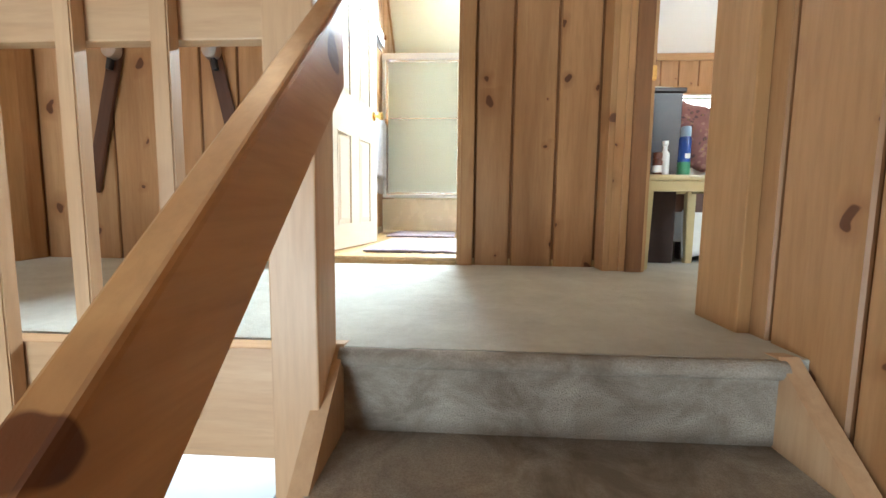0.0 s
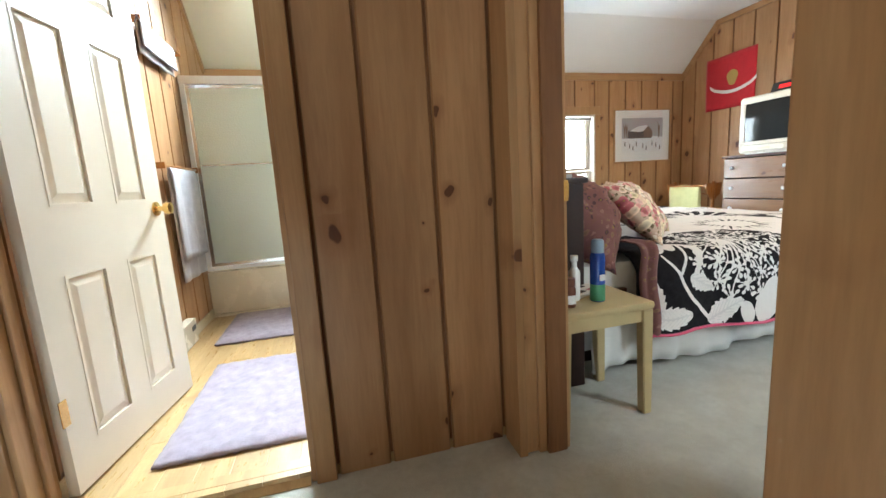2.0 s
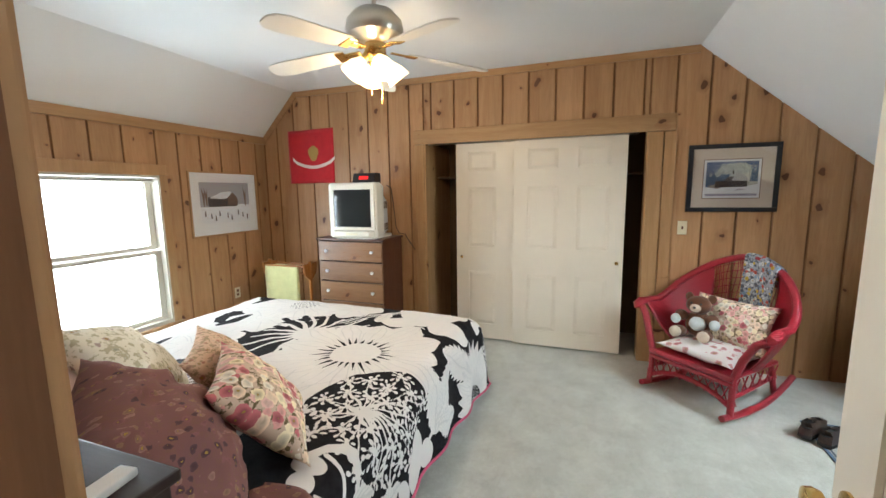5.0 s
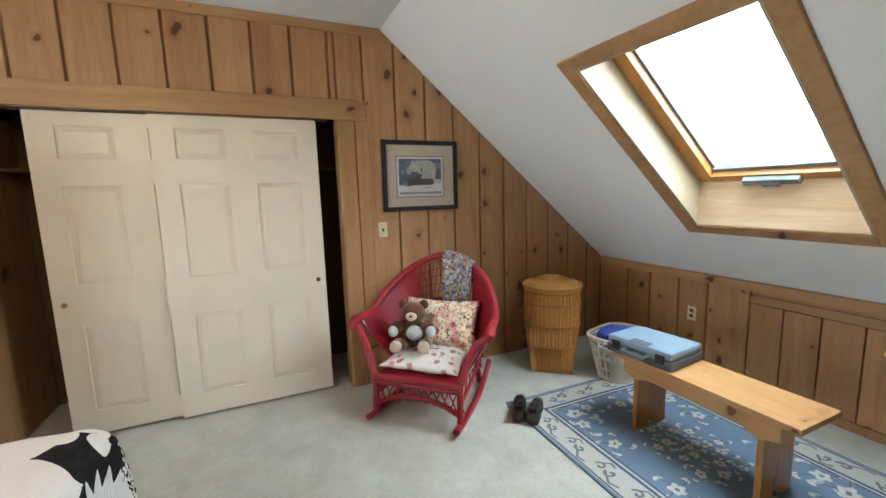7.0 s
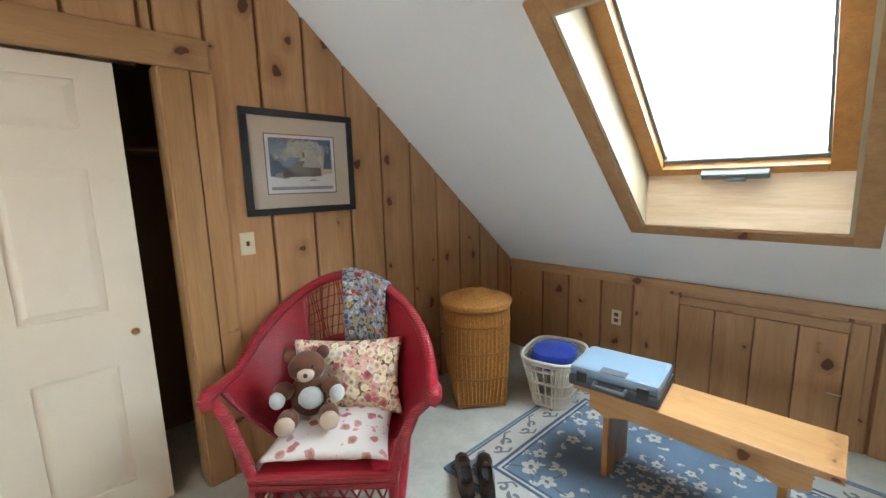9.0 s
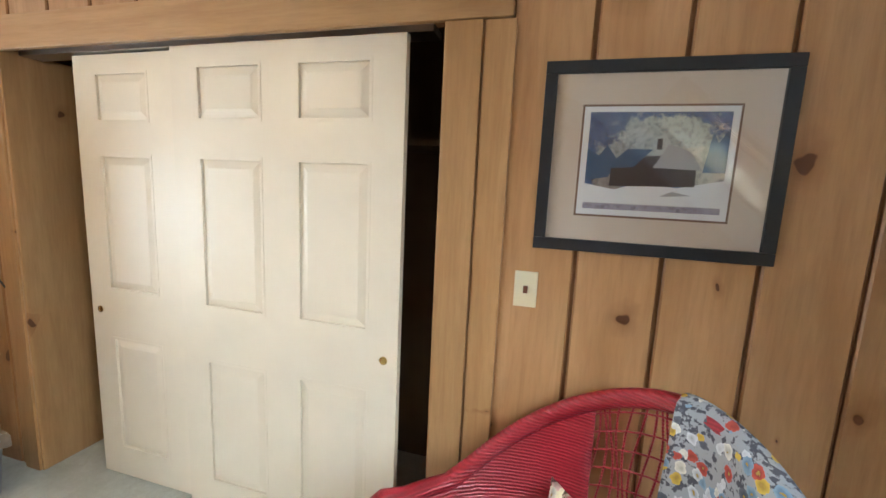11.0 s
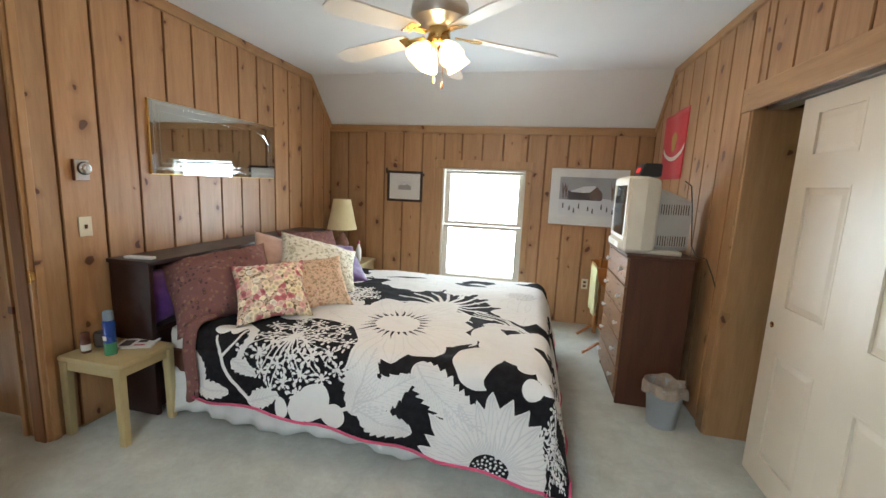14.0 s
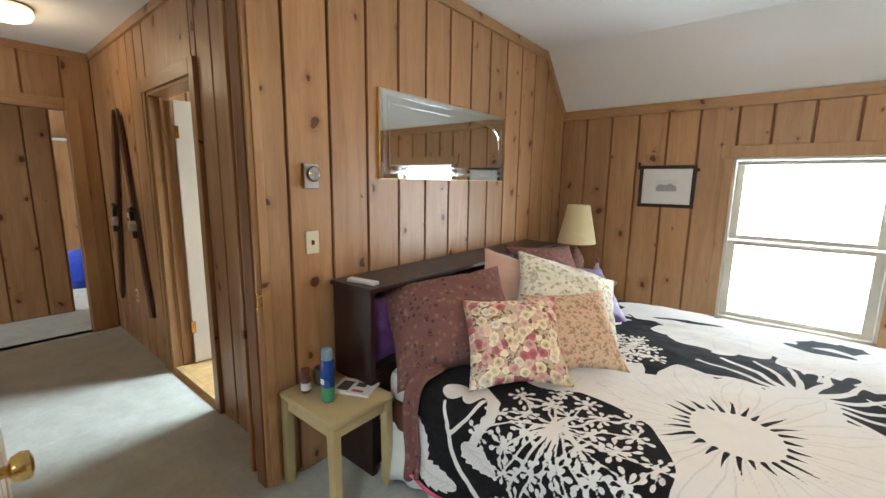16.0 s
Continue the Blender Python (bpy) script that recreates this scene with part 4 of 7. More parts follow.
wall("wall_bath_west", facing(BATH_W, 2.33, 0, 1, 0), YN - 2.33, [(0, ZC), (YN_TOP - 2.33, ZC), (YN - 2.33, Z_N)], every(0.15, 0.24, 3.0), thick=0.1, label="pale knotty pine bathroom wall")
wall("wall_bath_east", facing(0.80, YN, 0, -1, 0), YN - 2.2, [(0, Z_N), (YN - YN_TOP, ZC), (YN - 2.2, ZC)], [], thick=0.002, planks=False, material=M["bathwall"], label="cream bathroom wall")
wall("wall_bath_north", facing(BATH_W, YN, 0, 0, -1), 1.73, [(0, Z_N), (1.73, Z_N)], [], planks=False, material=M["bathwall"], label="cream bathroom wall behind the shower")
wall("wall_bath_south", facing(0.80, 2.332, 0, 0, 1), 1.73, [(0, ZC), (1.73, ZC)], [], [(0.83, 1.66, -1, 2.1)], thick=0.004, planks=False, material=M["bathwall"], label="cream bathroom wall round the door")
bm = bmesh.new()
for xa, xb, ya, yb in ((BATH_W - 0.1, 0.81, 2.33, 4.45), (BATH_W - 0.1, -0.45, 4.45, YN_TOP), (0.65, 0.81, 4.45, YN_TOP)):
    box(bm, (xa, ya, ZC), (xb, yb, ZC + 0.1))
prism([(YN + 0.1, Z_N - 0.1), (YN + 0.1, Z_N + 0.06), (YN_TOP, ZC + 0.1), (YN_TOP, ZC)], BATH_W - 0.1, 0.81, bm, axis=0)
solid("ceiling_bath", bm, M["bathwall"], "cream sloped bathroom ceiling with a skylight opening", "ceiling", kind="structure")
solid("backdrop_bath", boxes(((-0.6, 4.3, 3.1), (0.8, 5.0, 3.11))), M["glow"], "bright overcast sky above the bathroom skylight", "sky", kind="structure")
solid("floor_bath", boxes(((BATH_W, 2.212, -0.1), (0.81, YN, -0.002))), M["bath_plank"], "pale wood strip floor of the bathroom", "floor", kind="structure")

solid("threshold", prism([(2.19, 0.003), (2.25, 0.037), (2.30, 0.037), (2.30, -0.01), (2.19, -0.01)], -0.84, -0.05, axis=0), M["bath_plank"], "pale wooden threshold strip", "threshold", kind="structure")
solid("trim_bath_slope", boxes(((-0.012, -0.34, -0.06), (0.012, 0.34, 0.0)), bevel=0.003), M["pine_trim"], "pine trim board along the bathroom slope", "trim", pose(BATH_W + 0.008, (YN + YN_TOP) / 2, (ZC + Z_N) / 2, -45, 0, 0), kind="structure")
trim("trim_bath_north", (BATH_W, YN - 0.02, Z_N - 0.08), (0.78, YN - 0.001, Z_N - 0.002), True)

# ---- stairs ----
TREAD, RISE = 0.212, 0.19
st = thing("stairs", pose(0, 0, 0), "carpeted stairs with pine skirt boards", "stairs", kind="structure")
for k in range(1, 14):
    bm = boxes(((-0.272, 0.86 - TREAD * k, -RISE * k - 0.02), (0.668, 0.872 - TREAD * (k - 1), -RISE * k)), ((-0.272, 0.85 - TREAD * (k - 1), -RISE * k), (0.668, 0.872 - TREAD * (k - 1), -RISE * (k - 1) - (0.001 if k > 1 else 0.004))), bevel=0.008)
    part("step", bm, M["stair_carpet"], st)
    part("nosing", tube([(-0.270, 0.853 - TREAD * (k - 1), -RISE * (k - 1) - 0.021), (0.2, 0.851 - TREAD * (k - 1), -RISE * (k - 1) - 0.022), (0.666, 0.853 - TREAD * (k - 1), -RISE * (k - 1) - 0.021)], 0.021, 12), M["stair_carpet"] if k > 0 else M["carpet"], st, smooth=True)
for x0, x1 in ((-0.30, -0.262), (0.655, 0.70)):
    prof = [(0.90, 0.0), (0.86, 0.005), (0.86 - 13 * TREAD, 0.01 - 13 * RISE), (0.86 - 13 * TREAD, -0.28 - 13 * RISE), (0.90, -0.3)]
    part("skirt_board", prism(prof, x0, x1, axis=0), M["pine_rail"], st, "pale pine skirt board")
nw = thing("newel_post", pose(-0.3275, 0.805, 0), "square pale pine newel post at the head of the stairs", "newel post")
part("post", boxes(((-0.0475, -0.055, -0.6), (0.0475, 0.055, 0.82)), bevel=0.004), M["pine_rail"], nw)
gd = thing("guard_rail", pose(-0.42, 0.86, 0), "pale pine guard rail with square balusters along the stairwell", "railing")
part("top_rail", boxes(((-1.98, -0.02, 0.642), (0.045, 0.018, 0.782)), bevel=0.004), M["pine_rail_x"], gd)
for x in every(-1.79, 0.2, -0.02):
    part("baluster", prism([(-0.054, -0.17), (-0.02, -0.17), (-0.02, 0.735), (-0.054, 0.715)], x - 0.019, x + 0.019, axis=0, bevel=0.003), M["pine_rail"], gd)
# handrail board, running down beside the flight
hr = thing("handrail", pose(-0.28, 0.78, 0.515), "heavy varnished pine handrail board with knots beside the stairs", "handrail")
half = 0.0225
out = [(-half, 0.012), (-half + 0.008, 0.0), (half - 0.008, 0.0), (half, 0.012)]
for k in range(4):
    a = math.pi / 2 * k / 3
    out.append((half - 0.007 + 0.007 * math.cos(a), 0.165 - 0.012 + 0.012 * math.sin(a)))
for k in range(4):
    a = math.pi / 2 * (1 + k / 3)
    out.append((-half + 0.007 + 0.007 * math.cos(a), 0.165 - 0.012 + 0.012 * math.sin(a)))
bm = prism([(x + 0.0235, z * 1.08) for x, z in out], -2.6, 0.005, axis=1)
for vert in bm.verts:
    vert.co.z += vert.co.y * 0.92
part("board", bm, M["handrail"], hr)

def grid(nu, nv, place, uvs=None, closed=False):
    """A sheet of nu x nv cells; place(a, b) with a, b from 0 to 1; uvs(a, b) as metres of cloth."""
    bm = bmesh.new()
    lay = bm.loops.layers.uv.new("UVMap")
    vs = [[bm.verts.new(place(i / nu, j / nv)) for j in range(nv + 1)] for i in range(nu + 1)]
    for i in range(nu):
        for j in range(nv):
            ids = ((i, j), (i + 1, j), (i + 1, j + 1), (i, j + 1))
            f = bm.faces.new([vs[a][b] for a, b in ids])
            f.smooth = True
            for loop, (a, b) in zip(f.loops, ids):
                loop[lay].uv = uvs(a / nu, b / nv) if uvs else (a / nu, b / nv)
    return bm


def sheet(name, bm, material, thick=0.01):
    """A sheet of cloth with thickness."""
    data = bpy.data.meshes.new(name)
    bm.to_mesh(data)
    bm.free()
    data.materials.append(material)
    ob = new(name, data)
    mod = ob.modifiers.new("thickness", "SOLIDIFY")
    mod.thickness, mod.offset = thick, -1
    return ob


def cushion(name, w, h, t, material, m, label, category="pillow", sag=0.03, seed=0, crease=0.014):
    """A stuffed cushion: local x across, local z up, local -y its front."""
    bm = bmesh.new()
    lay = bm.loops.layers.uv.new("UVMap")
    N = 26
    for side in (-1, 1):
        vs = []
        for i in range(N + 1):
            row = []
            for j in range(N + 1):
                a, b = 2 * i / N - 1, 2 * j / N - 1
                fat = max(0.0, (1 - abs(a) ** 2.7)) ** 0.66 * max(0.0, (1 - abs(b) ** 2.7)) ** 0.66
                pin = 1 - 0.10 * (1 - b * b) * abs(a) ** 3
                pin2 = 1 - 0.10 * (1 - a * a) * abs(b) ** 3
                q = noise.noise(Vector((a * 1.7 + seed, b * 1.7, side * 3.1)))
                fine = noise.noise(Vector((a * 5.5 + seed, b * 5.5, side * 7.7))) * 0.5 + noise.noise(Vector((a * 3.2 + b * 4.4, seed * 2.0, side))) * 0.5
                row.append(bm.verts.new((a * w / 2 * pin, side * (t / 2 * fat * (1 + 0.25 * q) + crease * fine * min(1.0, fat * 2)), b * h / 2 * pin2 - sag * (1 - b) * abs(a) * 0.3)))
            vs.append(row)
        for i in range(N):
            for j in range(N):
                ids = ((i, j), (i + 1, j), (i + 1, j + 1), (i, j + 1))
                f = bm.faces.new([vs[p][q] for p, q in ids])
                f.smooth = True
                for loop, (p, q) in zip(f.loops, ids):
                    loop[lay].uv = (p / N * w + seed, q / N * h)
    bmesh.ops.remove_doubles(bm, verts=bm.verts[:], dist=0.0005)
    data = bpy.data.meshes.new(name)
    bmesh.ops.recalc_face_normals(bm, faces=bm.faces[:])
    bm.to_mesh(data)
    bm.free()
    data.materials.append(material)
    ob = new(name, data)
    ob.matrix_basis = m
    return tagged(ob, label, category)


# ---- bed ----
BZ = 0.62
bed = thing("bed", pose(1.0, 3.5, 0), "wide made-up bed with a dark wooden bookcase headboard", "bed")
part("mattress", boxes(((0.25, -0.97, 0.33), (2.58, 0.97, 0.575)), bevel=0.05), M["mattress"], bed, smooth=True)
part("box_spring", boxes(((0.25, -0.96, 0.12), (2.57, 0.96, 0.325)), bevel=0.02), M["mattress"], bed)
for x, y in ((0.4, -0.8), (0.4, 0.8), (2.3, -0.8), (2.3, 0.8)):
    part("leg", boxes(((x - 0.03, y - 0.03, 0), (x + 0.03, y + 0.03, 0.12))), M["wood_dark"], bed)
hb = part("headboard", boxes(((-0.07, -1.02, 0), (-0.05, 1.02, 0.975)), bevel=0.002), M["wood_dark"], bed, "dark-stained bookcase headboard with an open shelf")
for nm, lo, hi in (("side_panel", (-0.07, -1.05, 0), (0.22, -1.02, 0.975)), ("side_panel", (-0.07, 1.02, 0), (0.22, 1.05, 0.975)), ("shelf", (-0.05, -1.02, 0.55), (0.215, 1.02, 0.575)),
                   ("front_panel", (0.195, -1.02, 0.05), (0.215, 1.02, 0.55)), ("divider", (-0.05, -0.02, 0.575), (0.2, 0.0, 0.975))):
    part(nm, boxes((lo, hi), bevel=0.004), M["wood_dark"], hb)
part("top_board", boxes(((-0.08, -1.065, 0.975), (0.235, 1.065, 1.0)), bevel=0.006), M["wood_dark"], hb)
part("side_rail", boxes(((0.216, -1.0, 0.30), (0.5, -0.975, 0.44)), bevel=0.004), M["dresser_side"], bed, "brown wooden bed rail")


def fold(e, r=0.13, lean=0.10):
    """How far out and down cloth lies, e metres past an edge."""
    if e <= 0:
        return 0.0, 0.0
    q = r * math.pi / 2
    if e < q:
        return r * math.sin(e / r), r * (1 - math.cos(e / r))
    return r + (e - q) * lean, r + (e - q) * math.sqrt(1 - lean * lean)


FOOT = 3.50                       # where the cloth turns down over the foot of the bed
U0, U1, V1 = 1.50, FOOT + 0.60, 4.45 + 0.46


def hem(u):
    """The near hem, which hangs lower towards the foot."""
    q = u - 1.5
    return 2.075 - 0.018 * q - 0.028 * q * q


def cloth_uv(a, b):
    u = U0 + (U1 - U0) * a
    return u, hem(u) + (V1 - hem(u)) * b


def lay_cloth(a, b):
    u, v = cloth_uv(a, b)
    hx, dx = fold(u - FOOT, 0.13, 0.22)
    hn, dn = fold(2.55 - v)
    hf, df = fold(v - 4.45)
    ey, ed = (-hn, dn) if dn else (hf, df)
    drop = min((dx ** 4 + ed ** 4) ** 0.25, 0.585)
    x, y = min(u, FOOT) + hx, min(max(v, 2.55), 4.45) + ey
    w = noise.noise(Vector((u * 2.2, v * 2.2, 0.3))) * 0.016 + noise.noise(Vector((u * 6, v * 6, 4.1))) * 0.008 + noise.noise(Vector((u * 15, v * 15, 9.1))) * 0.003
    side = min(1.0, drop / 0.2)
    ripple = 0.015 * side * math.sin(u * 13 + 2 * math.sin(v * 5)) if dn or df else 0.018 * side * math.sin(v * 12)
    crown = 0.02 * math.sin(math.pi * min(max((v - 2.55) / 1.9, 0), 1))
    return (x + (ripple if dx > 0.1 else 0), y + (ripple if ed > 0.1 and dx < 0.1 else 0) * (-1 if dn else 1), BZ - drop + w + crown * (1 - side))


class Print:
    """White shapes and vein lines drawn on a grid of cloth; values are metres inside a shape."""

    def __init__(self, u, v):
        wob = np.sin(u * 23 + 1.7 * np.sin(v * 19)) * 0.006
        self.u, self.v = u + wob, v + np.sin(v * 27 + 2 * np.sin(u * 17)) * 0.006
        self.white = np.full(u.shape, -0.5)
        self.line = np.full(u.shape, -0.5)

    def frame_of(self, cx, cy, turn):
        c, d = math.cos(radians(turn)), math.sin(radians(turn))
        x, y = self.u - cx, self.v - cy
        return x * c + y * d, y * c - x * d

    def add(self, q):
        self.white = np.maximum(self.white, q)

    def take(self, q):
        self.white = np.minimum(self.white, -q)

    def ink(self, q):
        self.line = np.maximum(self.line, q)

    def oval(self, cx, cy, a, b, turn=0.0):
        x, y = self.frame_of(cx, cy, turn)
        r = np.sqrt((x / a) ** 2 + (y / b) ** 2)
        return (1 - r) * min(a, b)

    def stroke(self, pts, w0, w1=None):
        """A line along points whose half width runs from w0 to w1."""
        w1 = w0 if w1 is None else w1
        out = np.full(self.u.shape, -0.5)
        k = len(pts) - 1
        for i in range(k):
            (ax, ay), (bx, by) = pts[i], pts[i + 1]
            dx, dy = bx - ax, by - ay
            t = np.clip(((self.u - ax) * dx + (self.v - ay) * dy) / (dx * dx + dy * dy), 0, 1)
            d = np.hypot(self.u - ax - t * dx, self.v - ay - t * dy)
            out = np.maximum(out, w0 + (w1 - w0) * (i + t) / k - d)
        return out

    def petal(self, cx, cy, turn, length, width, blunt=0.5, veins=0):
        """A petal from a centre outwards: pointed at its root, blunt (1) or sharp (0) at its tip."""
        x, y = self.frame_of(cx, cy, turn)
        t = np.clip(x / length, 0, 1)
        half = width / 2 * np.sin(math.pi * t ** (1.0 + 0.9 * blunt)) ** (1.0 - 0.35 * blunt)
        q = np.where((x > 0) & (x < length), half - np.abs(y), -np.hypot(np.where(x > 0, x - length, x), y))
        self.add(q)
        for k in range(veins):
            f = (k + 1) / (veins + 1) * 2 - 1
            self.ink(np.minimum(0.0034 - np.abs(y - f * half * 0.9), q - 0.006))

    def leaf(self, cx, cy, turn, length, width, teeth=9, bend=0.0, depth=0.25):
        """A toothed leaf with a midrib and side veins."""
        x, y = self.frame_of(cx, cy, turn)
        y = y - bend * x * x / length
        t = np.clip(x / length, 0, 1)
        saw = 1 - depth * ((t * teeth) % 1.0)
        half = width / 2 * np.sin(math.pi * np.clip(t, 0, 1) ** 0.8) ** 0.75 * saw
        q = np.where((x > 0) & (x < length), half - np.abs(y), -0.05)
        self.add(q)
        self.ink(np.minimum(0.0045 - np.abs(y), q - 0.002))
        slant = (x - np.abs(y) * 1.3) / length * teeth * 1.6
        self.ink(np.minimum(0.0034 - np.abs(slant - np.round(slant)) * length / teeth / 1.9, q - 0.004))

    def daisy(self, cx, cy, disc, reach, count, width, start=0.0, blunt=0.8, spikes=0, veins=2):
        for k in range(count):
            self.petal(cx, cy, start + 360 * k / count, reach * (0.92 + 0.16 * ((k * 7) % 5) / 4), width, blunt, veins)
        self.add(self.oval(cx, cy, disc * 1.7, disc * 1.7))
        for k in range(spikes):
            a = radians(start + 360 * (k + 0.5) / spikes)
            r0, r1 = disc * 1.05, disc * (1.45 + 0.5 * ((k * 5) % 4) / 3)
            self.take(self.stroke([(cx + r0 * math.cos(a), cy + r0 * math.sin(a)), (cx + r1 * math.cos(a), cy + r1 * math.sin(a))], 0.010, 0.0))
        self.line = np.minimum(self.line, -self.oval(cx, cy, disc, disc))

    def umbel(self, cx, cy, hub, rays, size, reach, rnd):
        """Stalks from a hub to small heads of florets."""
        for k in range(rays):
            a = k * 2.39996
            r = reach * math.sqrt((k + 0.7) / rays)
            x, y = cx + r * math.cos(a), cy + r * math.sin(a)
            mid = ((x + hub[0]) / 2 + 0.02 * math.sin(k * 3), (y + hub[1]) / 2 + 0.02 * math.cos(k * 5))
            self.add(self.stroke([hub, mid, (x, y)], 0.0042, 0.0035))
            for j in range(11):
                b = j * 2.39996 + k
                d = size * math.sqrt((j + 0.3) / 11)
                fx, fy = x + d * math.cos(b), y + d * math.sin(b)
                self.add(self.stroke([(x, y), (fx, fy)], 0.0028))
                self.add(self.oval(fx, fy, 0.0115 + 0.003 * rnd.random(), 0.0088, math.degrees(b)))


def flower_print(u, v):
    p = Print(u, v)
    rnd = random.Random(4)
    # far side and head end: rounded blossoms over black
    for cx, cy, disc, reach, count, width, start in ((2.15, 4.35, 0.08, 0.33, 9, 0.2, 10), (2.75, 4.55, 0.08, 0.34, 10, 0.2, 0), (3.25, 4.55, 0.07, 0.30, 9, 0.18, 20), (2.45, 3.98, 0.07, 0.30, 8, 0.2, 15),
                                                     (2.05, 3.05, 0.07, 0.33, 8, 0.2, 8), (1.75, 3.4, 0.07, 0.3, 8, 0.18, 0), (1.75, 4.0, 0.07, 0.3, 8, 0.18, 0), (3.0, 3.92, 0.07, 0.3, 9, 0.19, 12), (2.6, 4.2, 0.07, 0.28, 9, 0.18, 0), (3.45, 3.4, 0.06, 0.24, 8, 0.15, 0), (3.92, 3.2, 0.06, 0.26, 8, 0.17, 0), (3.95, 4.2, 0.06, 0.3, 8, 0.18, 0)):
        p.daisy(cx, cy, disc, reach, count, width, start, 0.8, 0, 1)
    # anemone near the foot, with a speckled heart
    p.daisy(3.40, 3.86, 0.11, 0.46, 7, 0.40, 12, 0.9, 0, 3)
    p.add(p.oval(3.40, 3.86, 0.3, 0.3))
    for k in range(60):
        a, r = k * 2.39996, 0.12 * math.sqrt(k / 60)
        p.take(p.oval(3.40 + r * math.cos(a), 3.86 + r * math.sin(a), 0.007, 0.007))
    # dense head of florets beside the pillows
    p.take(p.oval(2.1, 3.46, 0.2, 0.2))
    p.umbel(2.1, 3.46, (2.1, 3.40), 14, 0.06, 0.18, rnd)
    # black gaps between the far flowers
    for cx, cy, a, b, turn in ((2.94, 4.13, 0.15, 0.05, -8), (2.38, 3.69, 0.12, 0.045, 12), (2.61, 3.30, 0.07, 0.06, 60), (3.05, 3.62, 0.16, 0.05, -40), (2.72, 3.66, 0.10, 0.05, 70), (3.10, 3.08, 0.16, 0.05, 8), (3.30, 3.22, 0.13, 0.04, -25), (3.46, 4.32, 0.13, 0.04, -20), (2.3, 4.18, 0.2, 0.03, 5), (2.0, 4.02, 0.16, 0.03, 15), (3.72, 3.6, 0.07, 0.16, 5)):
        p.take(p.oval(cx, cy, a, b, turn))
    # flower with long ribbon petals
    for k in range(17):
        a = radians(360 * k / 17 + 6)
        reach = 0.30 + 0.10 * ((k * 5) % 4) / 3
        p.take(p.stroke([(2.85 + 0.09 * math.cos(a - 0.13), 3.40 + 0.09 * math.sin(a - 0.13)), (2.85 + reach * math.cos(a - 0.13), 3.40 + reach * math.sin(a - 0.13))], 0.004, 0.024))
    for k in range(17):
        a = radians(360 * k / 17 + 6)
        reach = 0.33 + 0.10 * ((k * 5) % 4) / 3
        p.add(p.stroke([(2.85, 3.40), (2.85 + 0.6 * reach * math.cos(a), 3.40 + 0.6 * reach * math.sin(a)), (2.85 + reach * math.cos(a + 0.12), 3.40 + reach * math.sin(a + 0.12))], 0.018, 0.009))
    p.add(p.oval(2.85, 3.38, 0.12, 0.085, -10))
    # stems and a leaf running to the foot
    p.leaf(3.18, 3.07, 6, 0.26, 0.13, 7)
    for d in (0.0, 0.035, 0.08):
        p.add(p.stroke([(3.10, 3.36 - d), (3.32, 3.24 - d), (3.5, 3.02 - d), (3.62, 2.78)], 0.008))
    # big daisy
    p.daisy(2.65, 2.92, 0.145, 0.53, 13, 0.27, 8, 0.85, 26, 3)
    # five broad petals
    for x, y, a, b, turn in ((3.235, 2.53, 0.135, 0.17, 8), (3.47, 2.66, 0.20, 0.12, -28), (3.52, 2.92, 0.19, 0.12, 22), (3.25, 2.90, 0.15, 0.11, 100), (3.36, 2.76, 0.16, 0.14, 0)):
        q = p.oval(x, y, a, b, turn)
        p.add(q)
    p.take(p.stroke([(3.02, 2.50), (3.10, 2.66), (3.16, 2.72)], 0.035, 0.004))
    p.take(p.stroke([(3.33, 2.42), (3.37, 2.58)], 0.05, 0.006))
    # head of florets on the near side
    p.take(p.oval(2.17, 2.49, 0.36, 0.36))
    p.umbel(2.18, 2.50, (2.13, 2.56), 29, 0.062, 0.34, rnd)
    p.add(p.stroke([(2.13, 2.56), (2.07, 2.36), (2.02, 2.22)], 0.006))
    # toothed leaves under the daisy
    p.leaf(2.57, 2.14, 72, 0.42, 0.23, 9, 0.1)
    p.leaf(2.58, 2.19, 26, 0.40, 0.21, 9, 0.1)
    p.leaf(2.60, 2.17, -18, 0.33, 0.19, 8, 0.0)
    p.leaf(2.90, 2.47, -52, 0.50, 0.25, 12, 0.25)
    p.add(p.stroke([(2.56, 2.17), (2.44, 2.10), (2.30, 2.06)], 0.011))
    # spiked bloom at the corner of the hem
    for k in range(17):
        p.petal(3.34, 1.95, -14 + 13.2 * k, 0.43 - 0.05 * ((k * 3) % 4) / 3, 0.115, 0.15, 3)
    p.take(p.oval(3.33, 1.96, 0.105, 0.075, -8))
    for k in range(46):
        a, r = k * 2.39996, 0.095 * math.sqrt(k / 46)
        p.add(p.oval(3.33 + r * math.cos(a), 1.96 + 0.7 * r * math.sin(a), 0.0075, 0.006))
    # small round blossoms and florets at the foot corner
    for x, y, r in ((3.49, 2.53, 0.052), (3.575, 2.50, 0.048), (3.525, 2.41, 0.06), (3.61, 2.43, 0.05), (3.66, 2.52, 0.045)):
        p.add(p.oval(x, y, r, r * 0.9))
    p.take(p.oval(3.80, 2.17, 0.20, 0.28))
    p.umbel(3.80, 2.17, (3.72, 2.05), 20, 0.058, 0.24, rnd)
    p.umbel(3.85, 2.75, (3.80, 2.62), 14, 0.055, 0.2, rnd)
    # bent stem with leaves and a bell by the pillows
    p.add(p.stroke([(2.00, 2.05), (1.86, 2.16), (1.76, 2.30), (1.68, 2.46)], 0.010, 0.007))
    p.add(p.stroke([(1.74, 2.34), (1.80, 2.44), (1.83, 2.53)], 0.008))
